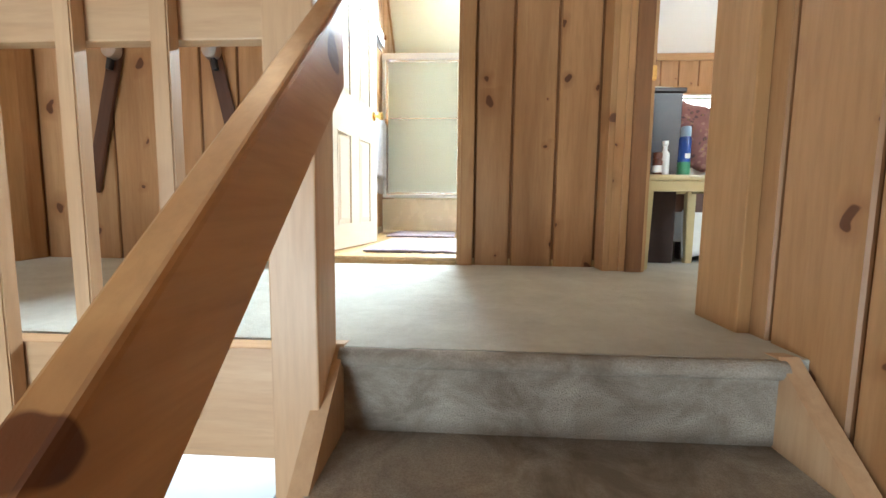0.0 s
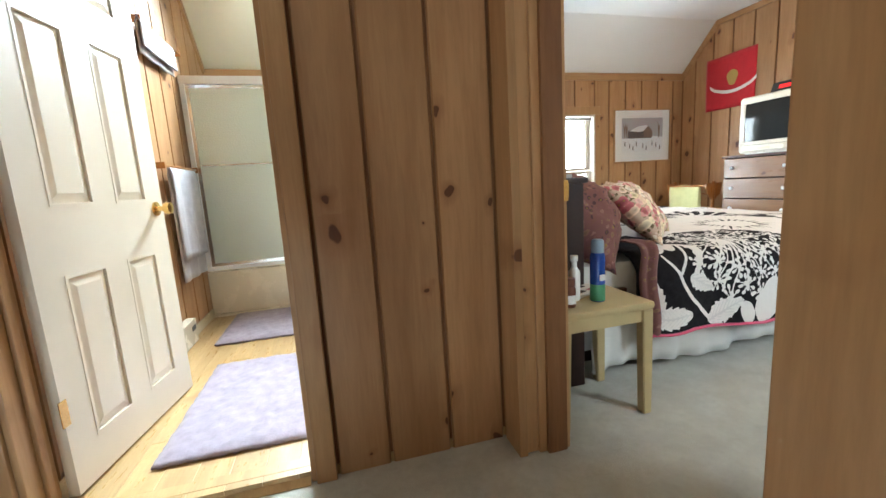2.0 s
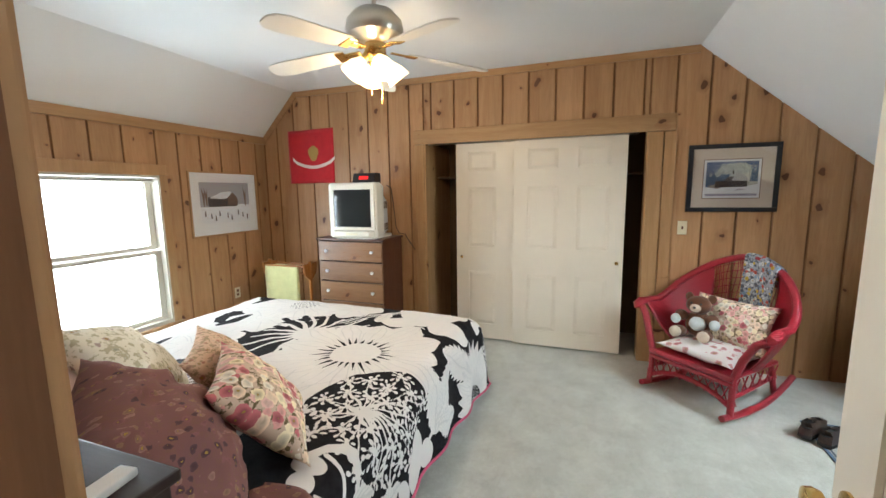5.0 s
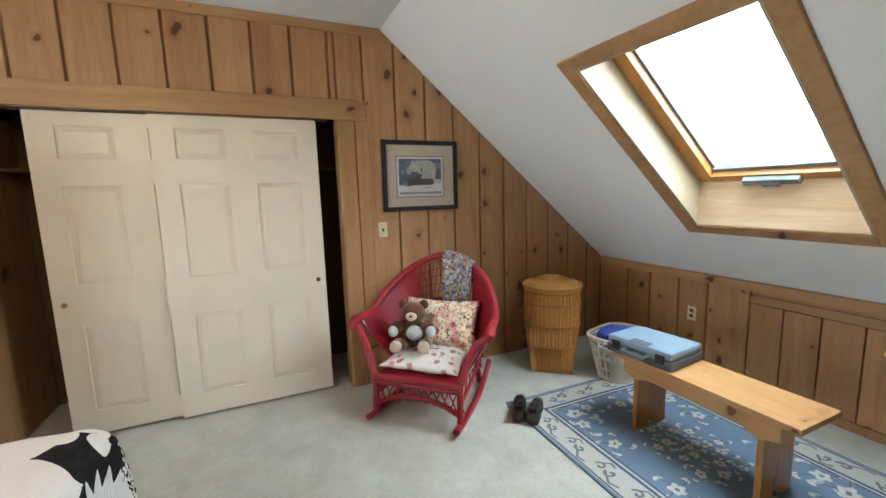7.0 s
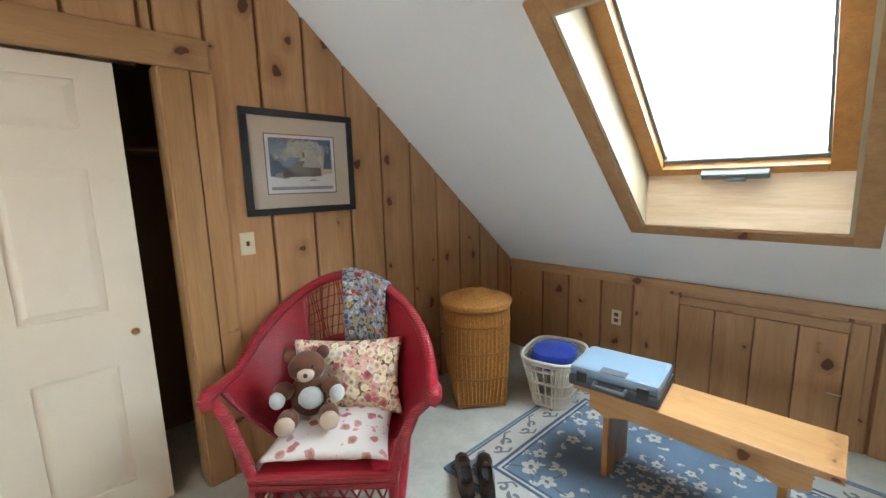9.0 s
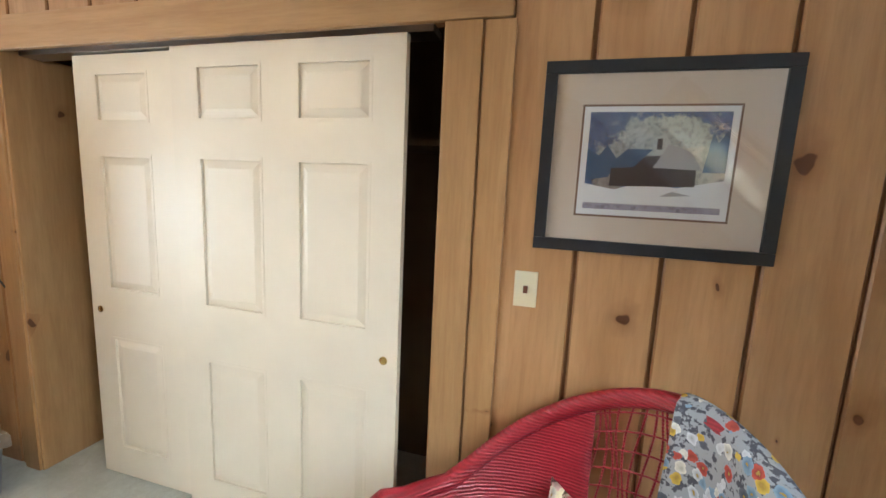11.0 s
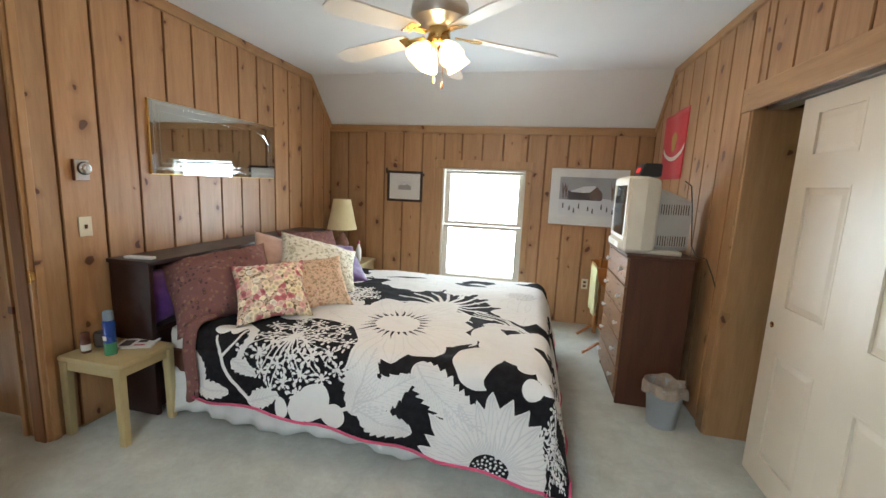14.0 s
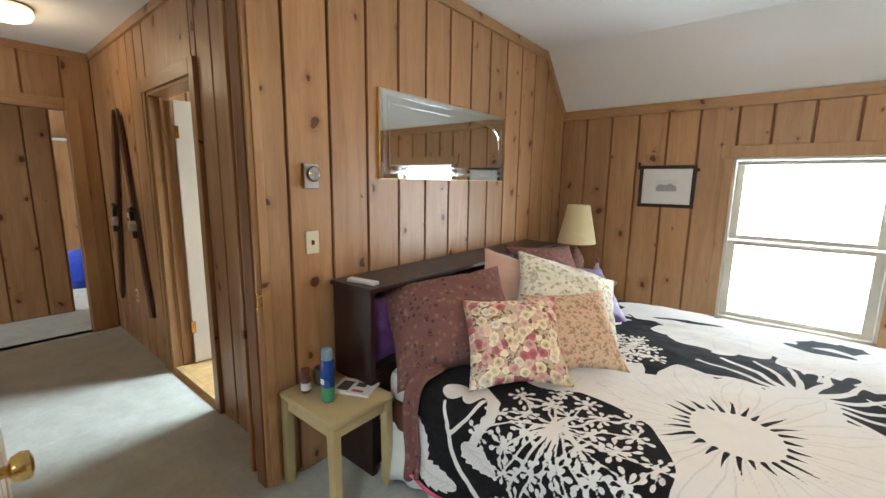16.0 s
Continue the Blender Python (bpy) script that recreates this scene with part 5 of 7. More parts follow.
    p.add(p.stroke([(1.84, 2.33), (1.90, 2.45), (1.86, 2.56), (1.78, 2.60)], 0.018, 0.03))
    for x, y, a, b, turn in ((1.68, 2.53, 0.06, 0.05, 30), (1.77, 2.56, 0.045, 0.065, 0), (2.15, 2.10, 0.045, 0.06, 20), (2.33, 2.16, 0.115, 0.085, 60), (2.25, 2.12, 0.05, 0.09, 0), (2.455, 2.10, 0.075, 0.07, 0)):
        p.add(p.oval(x, y, a, b, turn))
    p.leaf(1.54, 2.36, -70, 0.24, 0.12, 6)
    p.leaf(1.80, 2.33, -28, 0.18, 0.11, 6)
    p.leaf(1.80, 2.14, 178, 0.26, 0.13, 6)
    p.leaf(1.92, 2.09, 20, 0.22, 0.12, 6)
    return p.white, p.line


def printed(name, nu, nv, place, u, v, marks, material, thick):
    """A sheet of cloth whose points carry a print."""
    at = np.arange((nu + 1) * (nv + 1)).reshape(nu + 1, nv + 1)
    four = np.stack([at[:-1, :-1], at[1:, :-1], at[1:, 1:], at[:-1, 1:]], axis=-1).reshape(-1, 4)
    data = bpy.data.meshes.new(name)
    data.from_pydata([place(i / nu, j / nv) for i in range(nu + 1) for j in range(nv + 1)], [], four.tolist())
    data.polygons.foreach_set("use_smooth", [True] * len(data.polygons))
    uvs = np.stack([u.ravel(), v.ravel()], axis=-1)[four.ravel()]
    data.uv_layers.new(name="UVMap").data.foreach_set("uv", uvs.astype(np.float32).ravel())
    for nm, values in zip(("print", "vein"), marks):
        data.attributes.new(nm, "FLOAT", "POINT").data.foreach_set("value", np.clip(values, -0.05, 0.05).astype(np.float32).ravel())
    data.materials.append(material)
    ob = new(name, data)
    mod = ob.modifiers.new("thickness", "SOLIDIFY")
    mod.thickness, mod.offset = thick, -1
    return ob


NU, NV = 400, 430
au, bv = np.meshgrid(np.linspace(0, 1, NU + 1), np.linspace(0, 1, NV + 1), indexing="ij")
cu = U0 + (U1 - U0) * au
cv = hem(cu) + (V1 - hem(cu)) * bv
cf = printed("comforter", NU, NV, lay_cloth, cu, cv, flower_print(cu, cv), M["comforter"], 0.014)
tagged(cf, "black comforter printed with large white flowers, spread over the bed", "comforter")
pip = [Vector(lay_cloth(a / 90, 0.0)) + Vector((0, -0.004, -0.004)) for a in range(0, 91)] + [Vector(lay_cloth(1.0, b / 70)) + Vector((0.004, 0, -0.004)) for b in range(1, 71)]
part("piping", tube(pip, 0.008, 6), M["pink"], cf, "hot pink piping along the hem")


def skirt(a, b):
    """The gathered skirt round the foot and two sides."""
    per = a * (2 * 2.32 + 1.94)
    wav = 0.014 * math.sin(per * 38 + 2 * math.sin(per * 3.1)) + 0.014 * math.sin(per * 17 + 1.0)
    if per < 2.32:
        x, y, ox, oy = 1.28 + per, 2.505, 0, -1
    elif per < 2.32 + 1.94:
        x, y, ox, oy = 3.60, 2.505 + (per - 2.32), 1, 0
    else:
        x, y, ox, oy = 3.60 - (per - 4.26), 4.455, 0, 1
    k = 0.2 + 0.8 * (1 - b)
    return (x + ox * (wav * k + 0.02 * (1 - b)), y + oy * (wav * k + 0.02 * (1 - b)), 0.03 + 0.018 * math.sin(per * 7) * (1 - b) + b * 0.30)


sk_ob = sheet("bed_skirt", grid(300, 6, skirt), M["ruffle"], 0.003)
tagged(sk_ob, "white gathered bed skirt hanging below the comforter", "bed skirt")


def face(x, y, z, toward, tilt, roll=0.0):
    """A pose for a cushion: its front toward a compass angle (degrees from +x), leaning back."""
    return pose(x, y, z, 0, 0, toward + 90) @ pose(0, 0, 0, -tilt, 0, 0) @ pose(0, 0, 0, 0, roll, 0)


cushion("pillow", 0.70, 0.54, 0.36, M["sham"], face(1.43, 2.82, 0.79, -45, 42, -12), "brown paisley pillow sham leaning on the headboard", seed=1, crease=0.045)
cushion("pillow", 0.66, 0.48, 0.20, M["sham"], face(1.38, 4.05, 0.83, -20, 32, 4), "brown paisley pillow sham leaning on the headboard", seed=5)
cushion("pillow", 0.60, 0.42, 0.16, M["rose"], face(1.53, 3.42, 0.86, -36, 36, 20), "pale pink pillow behind the flowered ones", seed=2)
cushion("pillow", 0.66, 0.46, 0.21, M["cream_print"], face(1.78, 3.46, 0.855, -30, 42, 24), "cream pillow with a faint flower print", seed=3)
cushion("pillow", 0.44, 0.42, 0.15, M["sprig"], face(1.96, 3.10, 0.80, -50, 44, -4), "small peach pillow with a sprig print", seed=4)
cushion("pillow", 0.46, 0.42, 0.17, M["blossom"], face(1.81, 2.80, 0.80, -50, 42, -3), "square pillow printed with cream and pink blossoms", seed=6)
cushion("pillow", 0.60, 0.44, 0.16, M["purple"], face(1.76, 3.78, 0.80, -16, 44, 12), "purple pillow on the far side of the bed", seed=7)
cushion("pillow", 0.45, 0.34, 0.12, M["purple"], face(1.16, 2.72, 0.76, -8, 10, 0), "dark purple pillow tucked against the headboard shelf", seed=8)


def flap(a, b):
    s = b * 0.62
    h, d = fold(s - 0.12, 0.06, 0.04)
    return (1.50 + 0.09 * a + 0.012 * math.sin(b * 9), 2.62 - min(s, 0.12) - h - 0.03 - 0.012 * math.sin(a * 9) , 0.665 - d - 0.02 * b * math.sin(a * 5))


fl = sheet("throw", grid(8, 22, flap, lambda a, b: (a * 0.09, b * 0.6)), M["sham"], 0.006)
tagged(fl, "brown paisley cloth hanging over the side of the bed", "throw")

# ---- side table and what stands on it ----
tb = thing("side_table", pose(1.118, 2.315, 0), "tan painted square side table with a moulded top", "table")
part("tabletop", boxes(((-0.218, -0.178, 0.458), (0.218, 0.178, 0.49)), bevel=0.012), M["tan"], tb, smooth=True)
part("apron", boxes(((-0.2, -0.165, 0.405), (0.2, -0.15, 0.459)), ((-0.2, 0.15, 0.405), (0.2, 0.165, 0.459)), ((-0.2, -0.15, 0.405), (-0.185, 0.15, 0.459)), ((0.185, -0.15, 0.405), (0.2, 0.15, 0.459)), bevel=0.003), M["tan"], tb)
for x in (-1, 1):
    for y in (-1, 1):
        part("leg", prism([(x * 0.214, 0.459), (x * 0.162, 0.459), (x * 0.174, 0.0), (x * 0.214, 0.0)], y * 0.132, y * 0.174, axis=1, bevel=0.004), M["tan"], tb)
can = thing("spray_can", pose(1.147, 2.25, 0.49), "blue aerosol can with a green band and a grey cap", "spray can")
part("can", lathe([(0.028, 0), (0.03, 0.004), (0.03, 0.19), (0.026, 0.203)], 20), M["blue_can"], can, smooth=True)
part("band", lathe([(0.0304, 0.004), (0.0306, 0.006), (0.0306, 0.07), (0.0304, 0.072)], 20, ends=False), M["green_can"], can, "green printed band", True)
part("mark", boxes(((-0.012, -0.0312, 0.09), (0.014, -0.0302, 0.115))), M["paper"], can, "white printed mark")
part("cap", lathe([(0.025, 0.203), (0.026, 0.205), (0.025, 0.25), (0.02, 0.257)], 18), M["case_top"], can, "grey-blue cap", True)
bt = thing("lotion_bottle", pose(1.07, 2.30, 0.49), "white plastic pump bottle beside the aerosol can", "bottle")
part("bottle", lathe([(0.022, 0), (0.024, 0.005), (0.024, 0.12), (0.012, 0.14)], 18), M["paper"], bt, smooth=True)
part("pump", lathe([(0.011, 0.14), (0.011, 0.165), (0.016, 0.168), (0.016, 0.19)], 14), M["paper"], bt, smooth=True)
jr = thing("candle_jar", pose(0.985, 2.33, 0.49), "smoky dark glass jar on the side table", "jar")
part("glass", lathe([(0.036, 0), (0.042, 0.01), (0.044, 0.07), (0.038, 0.085), (0.034, 0.085), (0.036, 0.012)], 20), M["jar"], jr, smooth=True)
bb = thing("pill_bottle", pose(1.00, 2.225, 0.49), "small brown bottle with a white label and brown cap", "bottle")
part("bottle", lathe([(0.022, 0), (0.024, 0.004), (0.024, 0.075), (0.018, 0.085)], 18), M["brown"], bb, smooth=True)
part("label", lathe([(0.0243, 0.015), (0.0245, 0.016), (0.0245, 0.05), (0.0243, 0.051)], 18, ends=False), M["paper"], bb, "white label", True)
part("cap", lathe([(0.021, 0.085), (0.022, 0.087), (0.022, 0.115), (0.02, 0.118)], 18), M["brown"], bb, smooth=True)
mg = thing("magazine", pose(1.16, 2.40, 0.491, 0, 0, 24), "folded magazine with a dark headline on the side table", "magazine")
part("pages", boxes(((-0.10, -0.07, 0), (0.10, 0.07, 0.012)), bevel=0.003), M["paper"], mg)
part("headline", boxes(((-0.08, -0.05, 0.0122), (-0.02, 0.04, 0.0128)), ((0.0, 0.0, 0.0122), (0.05, 0.04, 0.0128))), M["ink"], mg, "dark printed block")
part("stripe", boxes(((0.0, -0.05, 0.0122), (0.06, -0.03, 0.0128))), M["pinkcap"], mg, "red printed stripe")
rm = solid("remote_control", boxes(((-0.09, -0.022, 0), (0.09, 0.022, 0.018)), bevel=0.005), M["paper"], "white remote control lying on the headboard", "remote control", pose(1.1, 2.505, 1.0, 0, 0, 8))

# ---- far nightstand and lamp ----
ns = thing("nightstand", pose(1.32, 4.93, 0), "tan painted nightstand in the corner beyond the bed", "nightstand")
part("top", boxes(((-0.24, -0.22, 0.57), (0.26, 0.25, 0.60)), bevel=0.008), M["tan"], ns)
part("drawer_front", boxes(((-0.2, -0.205, 0.43), (0.22, -0.19, 0.55)), bevel=0.004), M["tan"], ns)
part("body", boxes(((-0.22, -0.19, 0.40), (0.24, 0.23, 0.57))), M["tan"], ns)
for x in (-0.2, 0.22):
    for y in (-0.18, 0.21):
        part("leg", boxes(((x - 0.02, y - 0.02, 0), (x + 0.02, y + 0.02, 0.4)), bevel=0.003), M["tan"], ns)
lp = thing("table_lamp", pose(1.28, 4.86, 0.60), "table lamp with a cream cone shade and rose ceramic base", "lamp")
part("base", lathe([(0.06, 0), (0.065, 0.01), (0.045, 0.03), (0.065, 0.09), (0.085, 0.16), (0.075, 0.23), (0.035, 0.30), (0.03, 0.33)], 24), M["ceramic"], lp, smooth=True)
part("neck", lathe([(0.008, 0.33), (0.008, 0.42)], 10), M["brass"], lp)
part("shade", lathe([(0.168, 0.375), (0.17, 0.375), (0.098, 0.72), (0.096, 0.72), (0.165, 0.378)], 40, ends=False), M["shade_cloth"], lp, "cream fabric shade", True)
pb = thing("water_bottle", pose(1.46, 4.93, 0.60), "clear bottle with a dark pink cap on the nightstand", "bottle")
part("bottle", lathe([(0.03, 0), (0.033, 0.01), (0.033, 0.13), (0.014, 0.18), (0.014, 0.2)], 18), M["white_mat"], pb, smooth=True)
part("cap", lathe([(0.016, 0.2), (0.017, 0.202), (0.017, 0.235), (0.014, 0.24)], 14), M["pinkcap"], pb, smooth=True)

# ---- things on the walls of the bedroom ----
mi = thing("mirror", facing(XW, 2.80, 1.52, 1, 0), "long wall mirror with a gilt edge and etched border", "mirror")
part("backing", boxes(((0, -0.016, 0), (1.34, -0.001, 0.50)), bevel=0.002), M["gold"], mi, "gilt edge")
part("glass", boxes(((0.006, -0.019, 0.004), (1.336, -0.0162, 0.496))), M["mirror"], mi)
for i, (p, w) in enumerate(((0.03, 0.022), (0.075, 0.008))):
    for lo, hi in (((p, 0.496 - p), (1.34 - p, 0.496 - p + w)), ((p, p), (1.34 - p, p + w)), ((p, p + w), (p + w, 0.496 - p)), ((1.34 - p - w, p + w), (1.34 - p, 0.42 - p))):
        part("bevel_strip", boxes(((lo[0], -0.0205, lo[1]), (hi[0], -0.0192, hi[1]))), M["mirror_edge"], mi, "bevelled mirror strip")
arc = [(1.34 - 0.085 - 0.16 * (1 - math.cos(q)), -0.02, 0.25 + 0.16 * math.sin(q)) for q in [k * math.pi / 20 for k in range(11)]]
part("arch", tube(arc, 0.006, 6), M["mirror_edge"], mi, "curved bevel line")

th = thing("thermostat", facing(XW, 2.36, 1.527, 1, 0), "small silver thermostat with a round brushed dial", "thermostat")
part("back_box", boxes(((-0.045, -0.02, -0.06), (0.035, 0, 0.06)), bevel=0.003), M["brown"], th, "dark brown back box")
part("plate", boxes(((-0.043, -0.026, -0.058), (0.033, -0.0202, 0.058)), bevel=0.002), M["steel"], th)
part("dial_ring", lathe([(0.038, 0), (0.038, 0.006), (0.033, 0.007)], 24, m=pose(0.004, -0.026, 0.01, 90, 0, 0)), M["frame_dark"], th, "black ring", True)
part("dial", lathe([(0.034, 0), (0.034, 0.012), (0.028, 0.018), (0.014, 0.019), (0.012, 0.026)], 24, m=pose(0.004, -0.027, 0.01, 90, 0, 0)), M["chrome"], th, "round silver dial", True)


def wall_plate(name, m, label, category, outlet=False):
    w = thing(name, m, label, category, kind="")
    part("plate", boxes(((-0.036, -0.006, -0.058), (0.036, 0.0, 0.058)), bevel=0.003), M["ivory"], w)
    if outlet:
        for z in (-0.022, 0.022):
            part("socket", boxes(((-0.016, -0.0075, z - 0.014), (0.016, -0.0055, z + 0.014)), bevel=0.002), M["brown"], w, "brown socket")
    else:
        part("toggle", boxes(((-0.007, -0.014, -0.012), (0.007, -0.006, 0.012)), bevel=0.002), M["brown"], w, "brown toggle")
    return w


wall_plate("light_switch", facing(XW, 2.36, 1.20, 1, 0), "ivory light switch on the pine wall", "light switch")
wall_plate("light_switch", facing(XE, 0.918, 1.222, -1, 0), "ivory light switch beside the closet", "light switch")
wall_plate("light_switch", facing(-1.647, HALL_Y, 1.15, 0, -1), "ivory light switch in the hall", "light switch")
wall_plate("outlet", facing(3.67, YS, 0.47, 0, 1), "ivory wall outlet with brown sockets on the knee wall", "outlet", True)
wall_plate("outlet", facing(-1.65, HALL_Y, 0.47, 0, -1), "ivory wall outlet with brown sockets in the hall", "outlet", True)
wall_plate("outlet", facing(4.08, YN, 0.48, 0, -1), "ivory wall outlet near the quilt rack", "outlet", True)


def picture(m, w, h, frame_w, frame_mat, mat_mat, inner, label, deep=0.022):
    """A framed print; inner is (x0, z0, x1, z1) of the print from the middle."""
    p = thing("framed_picture", m, label, "picture")
    part("frame", boxes(((-w / 2, -deep, h / 2 - frame_w), (w / 2, 0, h / 2)), ((-w / 2, -deep, -h / 2), (w / 2, 0, -h / 2 + frame_w)), ((-w / 2, -deep, -h / 2 + frame_w), (-w / 2 + frame_w, 0, h / 2 - frame_w)), ((w / 2 - frame_w, -deep, -h / 2 + frame_w), (w / 2, 0, h / 2 - frame_w)), bevel=0.003), frame_mat, p)
    part("mat_board", boxes(((-w / 2 + frame_w, -0.010, -h / 2 + frame_w), (w / 2 - frame_w, -0.002, h / 2 - frame_w))), mat_mat, p)
    g = part("glazing", boxes(((-w / 2 + frame_w, -0.0155, -h / 2 + frame_w), (w / 2 - frame_w, -0.0145, h / 2 - frame_w))), M["picture_glass"], p)
    g.visible_shadow = False
    return p


def shape(p, name, outline, d, material):
    part(name, prism(outline, -0.0102 - 0.0002 * d, -0.0098, axis=1), material, p)


p = picture(facing(4.025, YN, 1.463, 0, -1), 0.85, 0.655, 0.014, M["pine_trim"], M["white_mat"], None, "framed winter print of a barn in snow")
shape(p, "sky", [(-0.31, -0.2), (0.31, -0.2), (0.31, 0.22), (-0.31, 0.22)], 1, M["ink_grey"])
shape(p, "snow_field", [(-0.31, -0.2), (0.31, -0.2), (0.31, -0.02), (0.1, 0.0), (-0.31, -0.03)], 2, M["snow"])
shape(p, "barn", [(-0.22, -0.03), (0.14, -0.03), (0.14, 0.07), (-0.22, 0.07)], 3, M["ink"])
shape(p, "barn_roof", [(-0.20, 0.06), (-0.06, 0.12), (0.06, 0.13), (0.16, 0.05), (0.05, 0.06), (-0.05, 0.05)], 4, M["snow"])
shape(p, "gable", [(0.02, -0.02), (0.15, -0.02), (0.15, 0.06), (0.085, 0.12), (0.02, 0.06)], 5, M["ink_brown"])
for k, x in enumerate((-0.27, -0.2, -0.15, -0.1, 0.0, 0.05, 0.14, 0.2, 0.26)):
    z = -0.09 - 0.05 * ((k * 7) % 3) / 2
    shape(p, "dark_mark", [(x, z - 0.035), (x + 0.018, z - 0.035), (x + 0.014, z + 0.02), (x + 0.003, z + 0.02)], 4, M["ink"])
for x in (-0.27, -0.24, 0.25):
    shape(p, "tree", [(x, -0.03), (x + 0.008, -0.03), (x + 0.02, 0.16), (x + 0.006, 0.1), (x - 0.02, 0.17)], 3, M["ink_brown"])

p = picture(facing(1.885, YN, 1.495, 0, -1), 0.45, 0.37, 0.03, M["frame_dark"], M["white_mat"], None, "small dark-framed print with a wide white mat")
shape(p, "print", [(-0.09, -0.05), (0.09, -0.05), (0.09, 0.06), (-0.09, 0.06)], 1, M["snow"])
shape(p, "building", [(-0.08, -0.04), (0.08, -0.04), (0.08, 0.0), (0.03, 0.03), (0.0, 0.01), (-0.05, 0.02), (-0.08, 0.0)], 2, M["ink_grey"])
part("frame_ear", boxes(((-0.245, -0.02, 0.15), (-0.225, 0, 0.215)), bevel=0.003), M["frame_dark"], p)
part("frame_ear", boxes(((0.225, -0.02, 0.13), (0.245, 0, 0.16)), bevel=0.003), M["frame_dark"], p)

p = picture(facing(XE, 0.588, 1.632, -1, 0), 0.635, 0.545, 0.035, M["frame_blue"], M["matboard"], None, "blue-black framed winter print with a wide pinkish mat")
shape(p, "mat_edge", [(-0.206, -0.166), (0.198, -0.166), (0.198, 0.153), (-0.206, 0.153)], 1, M["ink_brown"])
shape(p, "inner_mat", [(-0.20, -0.16), (0.192, -0.16), (0.192, 0.147), (-0.20, 0.147)], 2, M["snow"])
shape(p, "print", [(-0.183, -0.143), (0.175, -0.143), (0.175, 0.132), (-0.183, 0.132)], 3, M["winter_print"])
for k, outline in enumerate(([(-0.183, -0.06), (-0.12, -0.05), (-0.10, 0.0), (-0.13, 0.04), (-0.15, 0.01), (-0.183, 0.03)], [(0.12, -0.03), (0.175, -0.03), (0.175, 0.09), (0.15, 0.05), (0.135, 0.08)])):
    shape(p, "trees", outline, 4, M["ink_blue"])
shape(p, "snow_ground", [(-0.183, -0.125), (0.175, -0.125), (0.175, -0.05), (0.06, -0.075), (-0.03, -0.06), (-0.10, -0.085), (-0.183, -0.07)], 5, M["snow"])
shape(p, "house_wall", [(-0.115, -0.075), (0.105, -0.07), (0.105, -0.02), (0.06, 0.015), (-0.06, 0.01), (-0.115, -0.02)], 6, M["ink"])
shape(p, "roof", [(-0.13, -0.025), (-0.055, -0.02), (-0.01, 0.03), (-0.075, 0.03)], 7, M["ink_blue"])
shape(p, "roof", [(-0.005, -0.02), (0.12, -0.025), (0.085, 0.025), (0.03, 0.045)], 7, M["ink_grey"])
shape(p, "chimney", [(0.0, 0.03), (0.012, 0.03), (0.012, 0.06), (0.0, 0.06)], 8, M["ink"])
shape(p, "door", [(0.03, -0.072), (0.055, -0.072), (0.055, -0.03), (0.03, -0.03)], 8, M["ink"])
shape(p, "path", [(0.02, -0.10), (0.10, -0.095), (0.05, -0.085)], 8, M["ink_grey"])


def flag_cloth(a, b):
    return (0.605 * a, -0.008 - 0.006 * math.sin(a * 9 + b * 2), 0.59 * b + 0.012 * a * (b - 0.2))


fg = sheet("flag", grid(24, 12, flag_cloth), M["red_flag"], 0.002)
fg.matrix_basis = facing(XE, 4.965, 1.675, -1, 0)
tagged(fg, "red cloth flag with a gold emblem and white ribbon", "flag")
part("emblem", prism([(0.34 + 0.065 * math.cos(k) * (1 + 0.15 * math.sin(3 * k)), 0.33 + 0.085 * math.sin(k)) for k in [j * math.pi / 10 for j in range(20)]], -0.019, -0.017, axis=1), M["flag_gold"], fg, "round gold emblem")
rib = [(0.06 + 0.056 * k, 0.235 - 0.075 * math.sin(math.pi * k / 10) + (0.02 if k in (0, 10) else 0)) for k in range(11)]
part("ribbon", prism(rib + [(x, z + 0.035) for x, z in rib[::-1]], -0.019, -0.017, axis=1), M["flag_white"], fg, "white ribbon")

# ---- dresser, television, clock, bin, rack ----
dr = thing("dresser", facing(4.125, 4.245, 0, -1, 0), "brown stained five-drawer dresser with white knobs", "dresser")
for nm, lo, hi in (("side_panel", (0, 0.012, 0.0), (0.02, 0.42, 1.09)), ("side_panel", (0.71, 0.012, 0.0), (0.73, 0.42, 1.09)), ("back_panel", (0.02, 0.4, 0.0), (0.71, 0.42, 1.09)), ("plinth", (0.02, 0.02, 0.0), (0.71, 0.4, 0.07))):
    part(nm, boxes((lo, hi), bevel=0.002), M["dresser_side"], dr)
part("top", boxes(((-0.015, -0.015, 1.09), (0.745, 0.43, 1.112)), bevel=0.005), M["dresser_side"], dr)
for k in range(5):
    z0 = 0.075 + k * 0.203
    d = part("drawer", boxes(((0.006, -0.006, z0), (0.724, 0.014, z0 + 0.192)), bevel=0.005), M["dresser_front"], dr)
    part("drawer_box", boxes(((0.03, 0.014, z0 + 0.01), (0.70, 0.38, z0 + 0.17))), M["dresser_side"], d)
    for x in (0.11, 0.62):
        part("knob", lathe([(0.008, 0), (0.007, 0.012), (0.016, 0.02), (0.017, 0.028), (0.008, 0.034)], 14, m=pose(x, -0.006, z0 + 0.1, 90, 0, 0)), M["white_mat"], d, "white knob", True)
tv = thing("television", facing(4.08, 4.07, 1.112, -1, 0), "beige tube television on the dresser", "television")


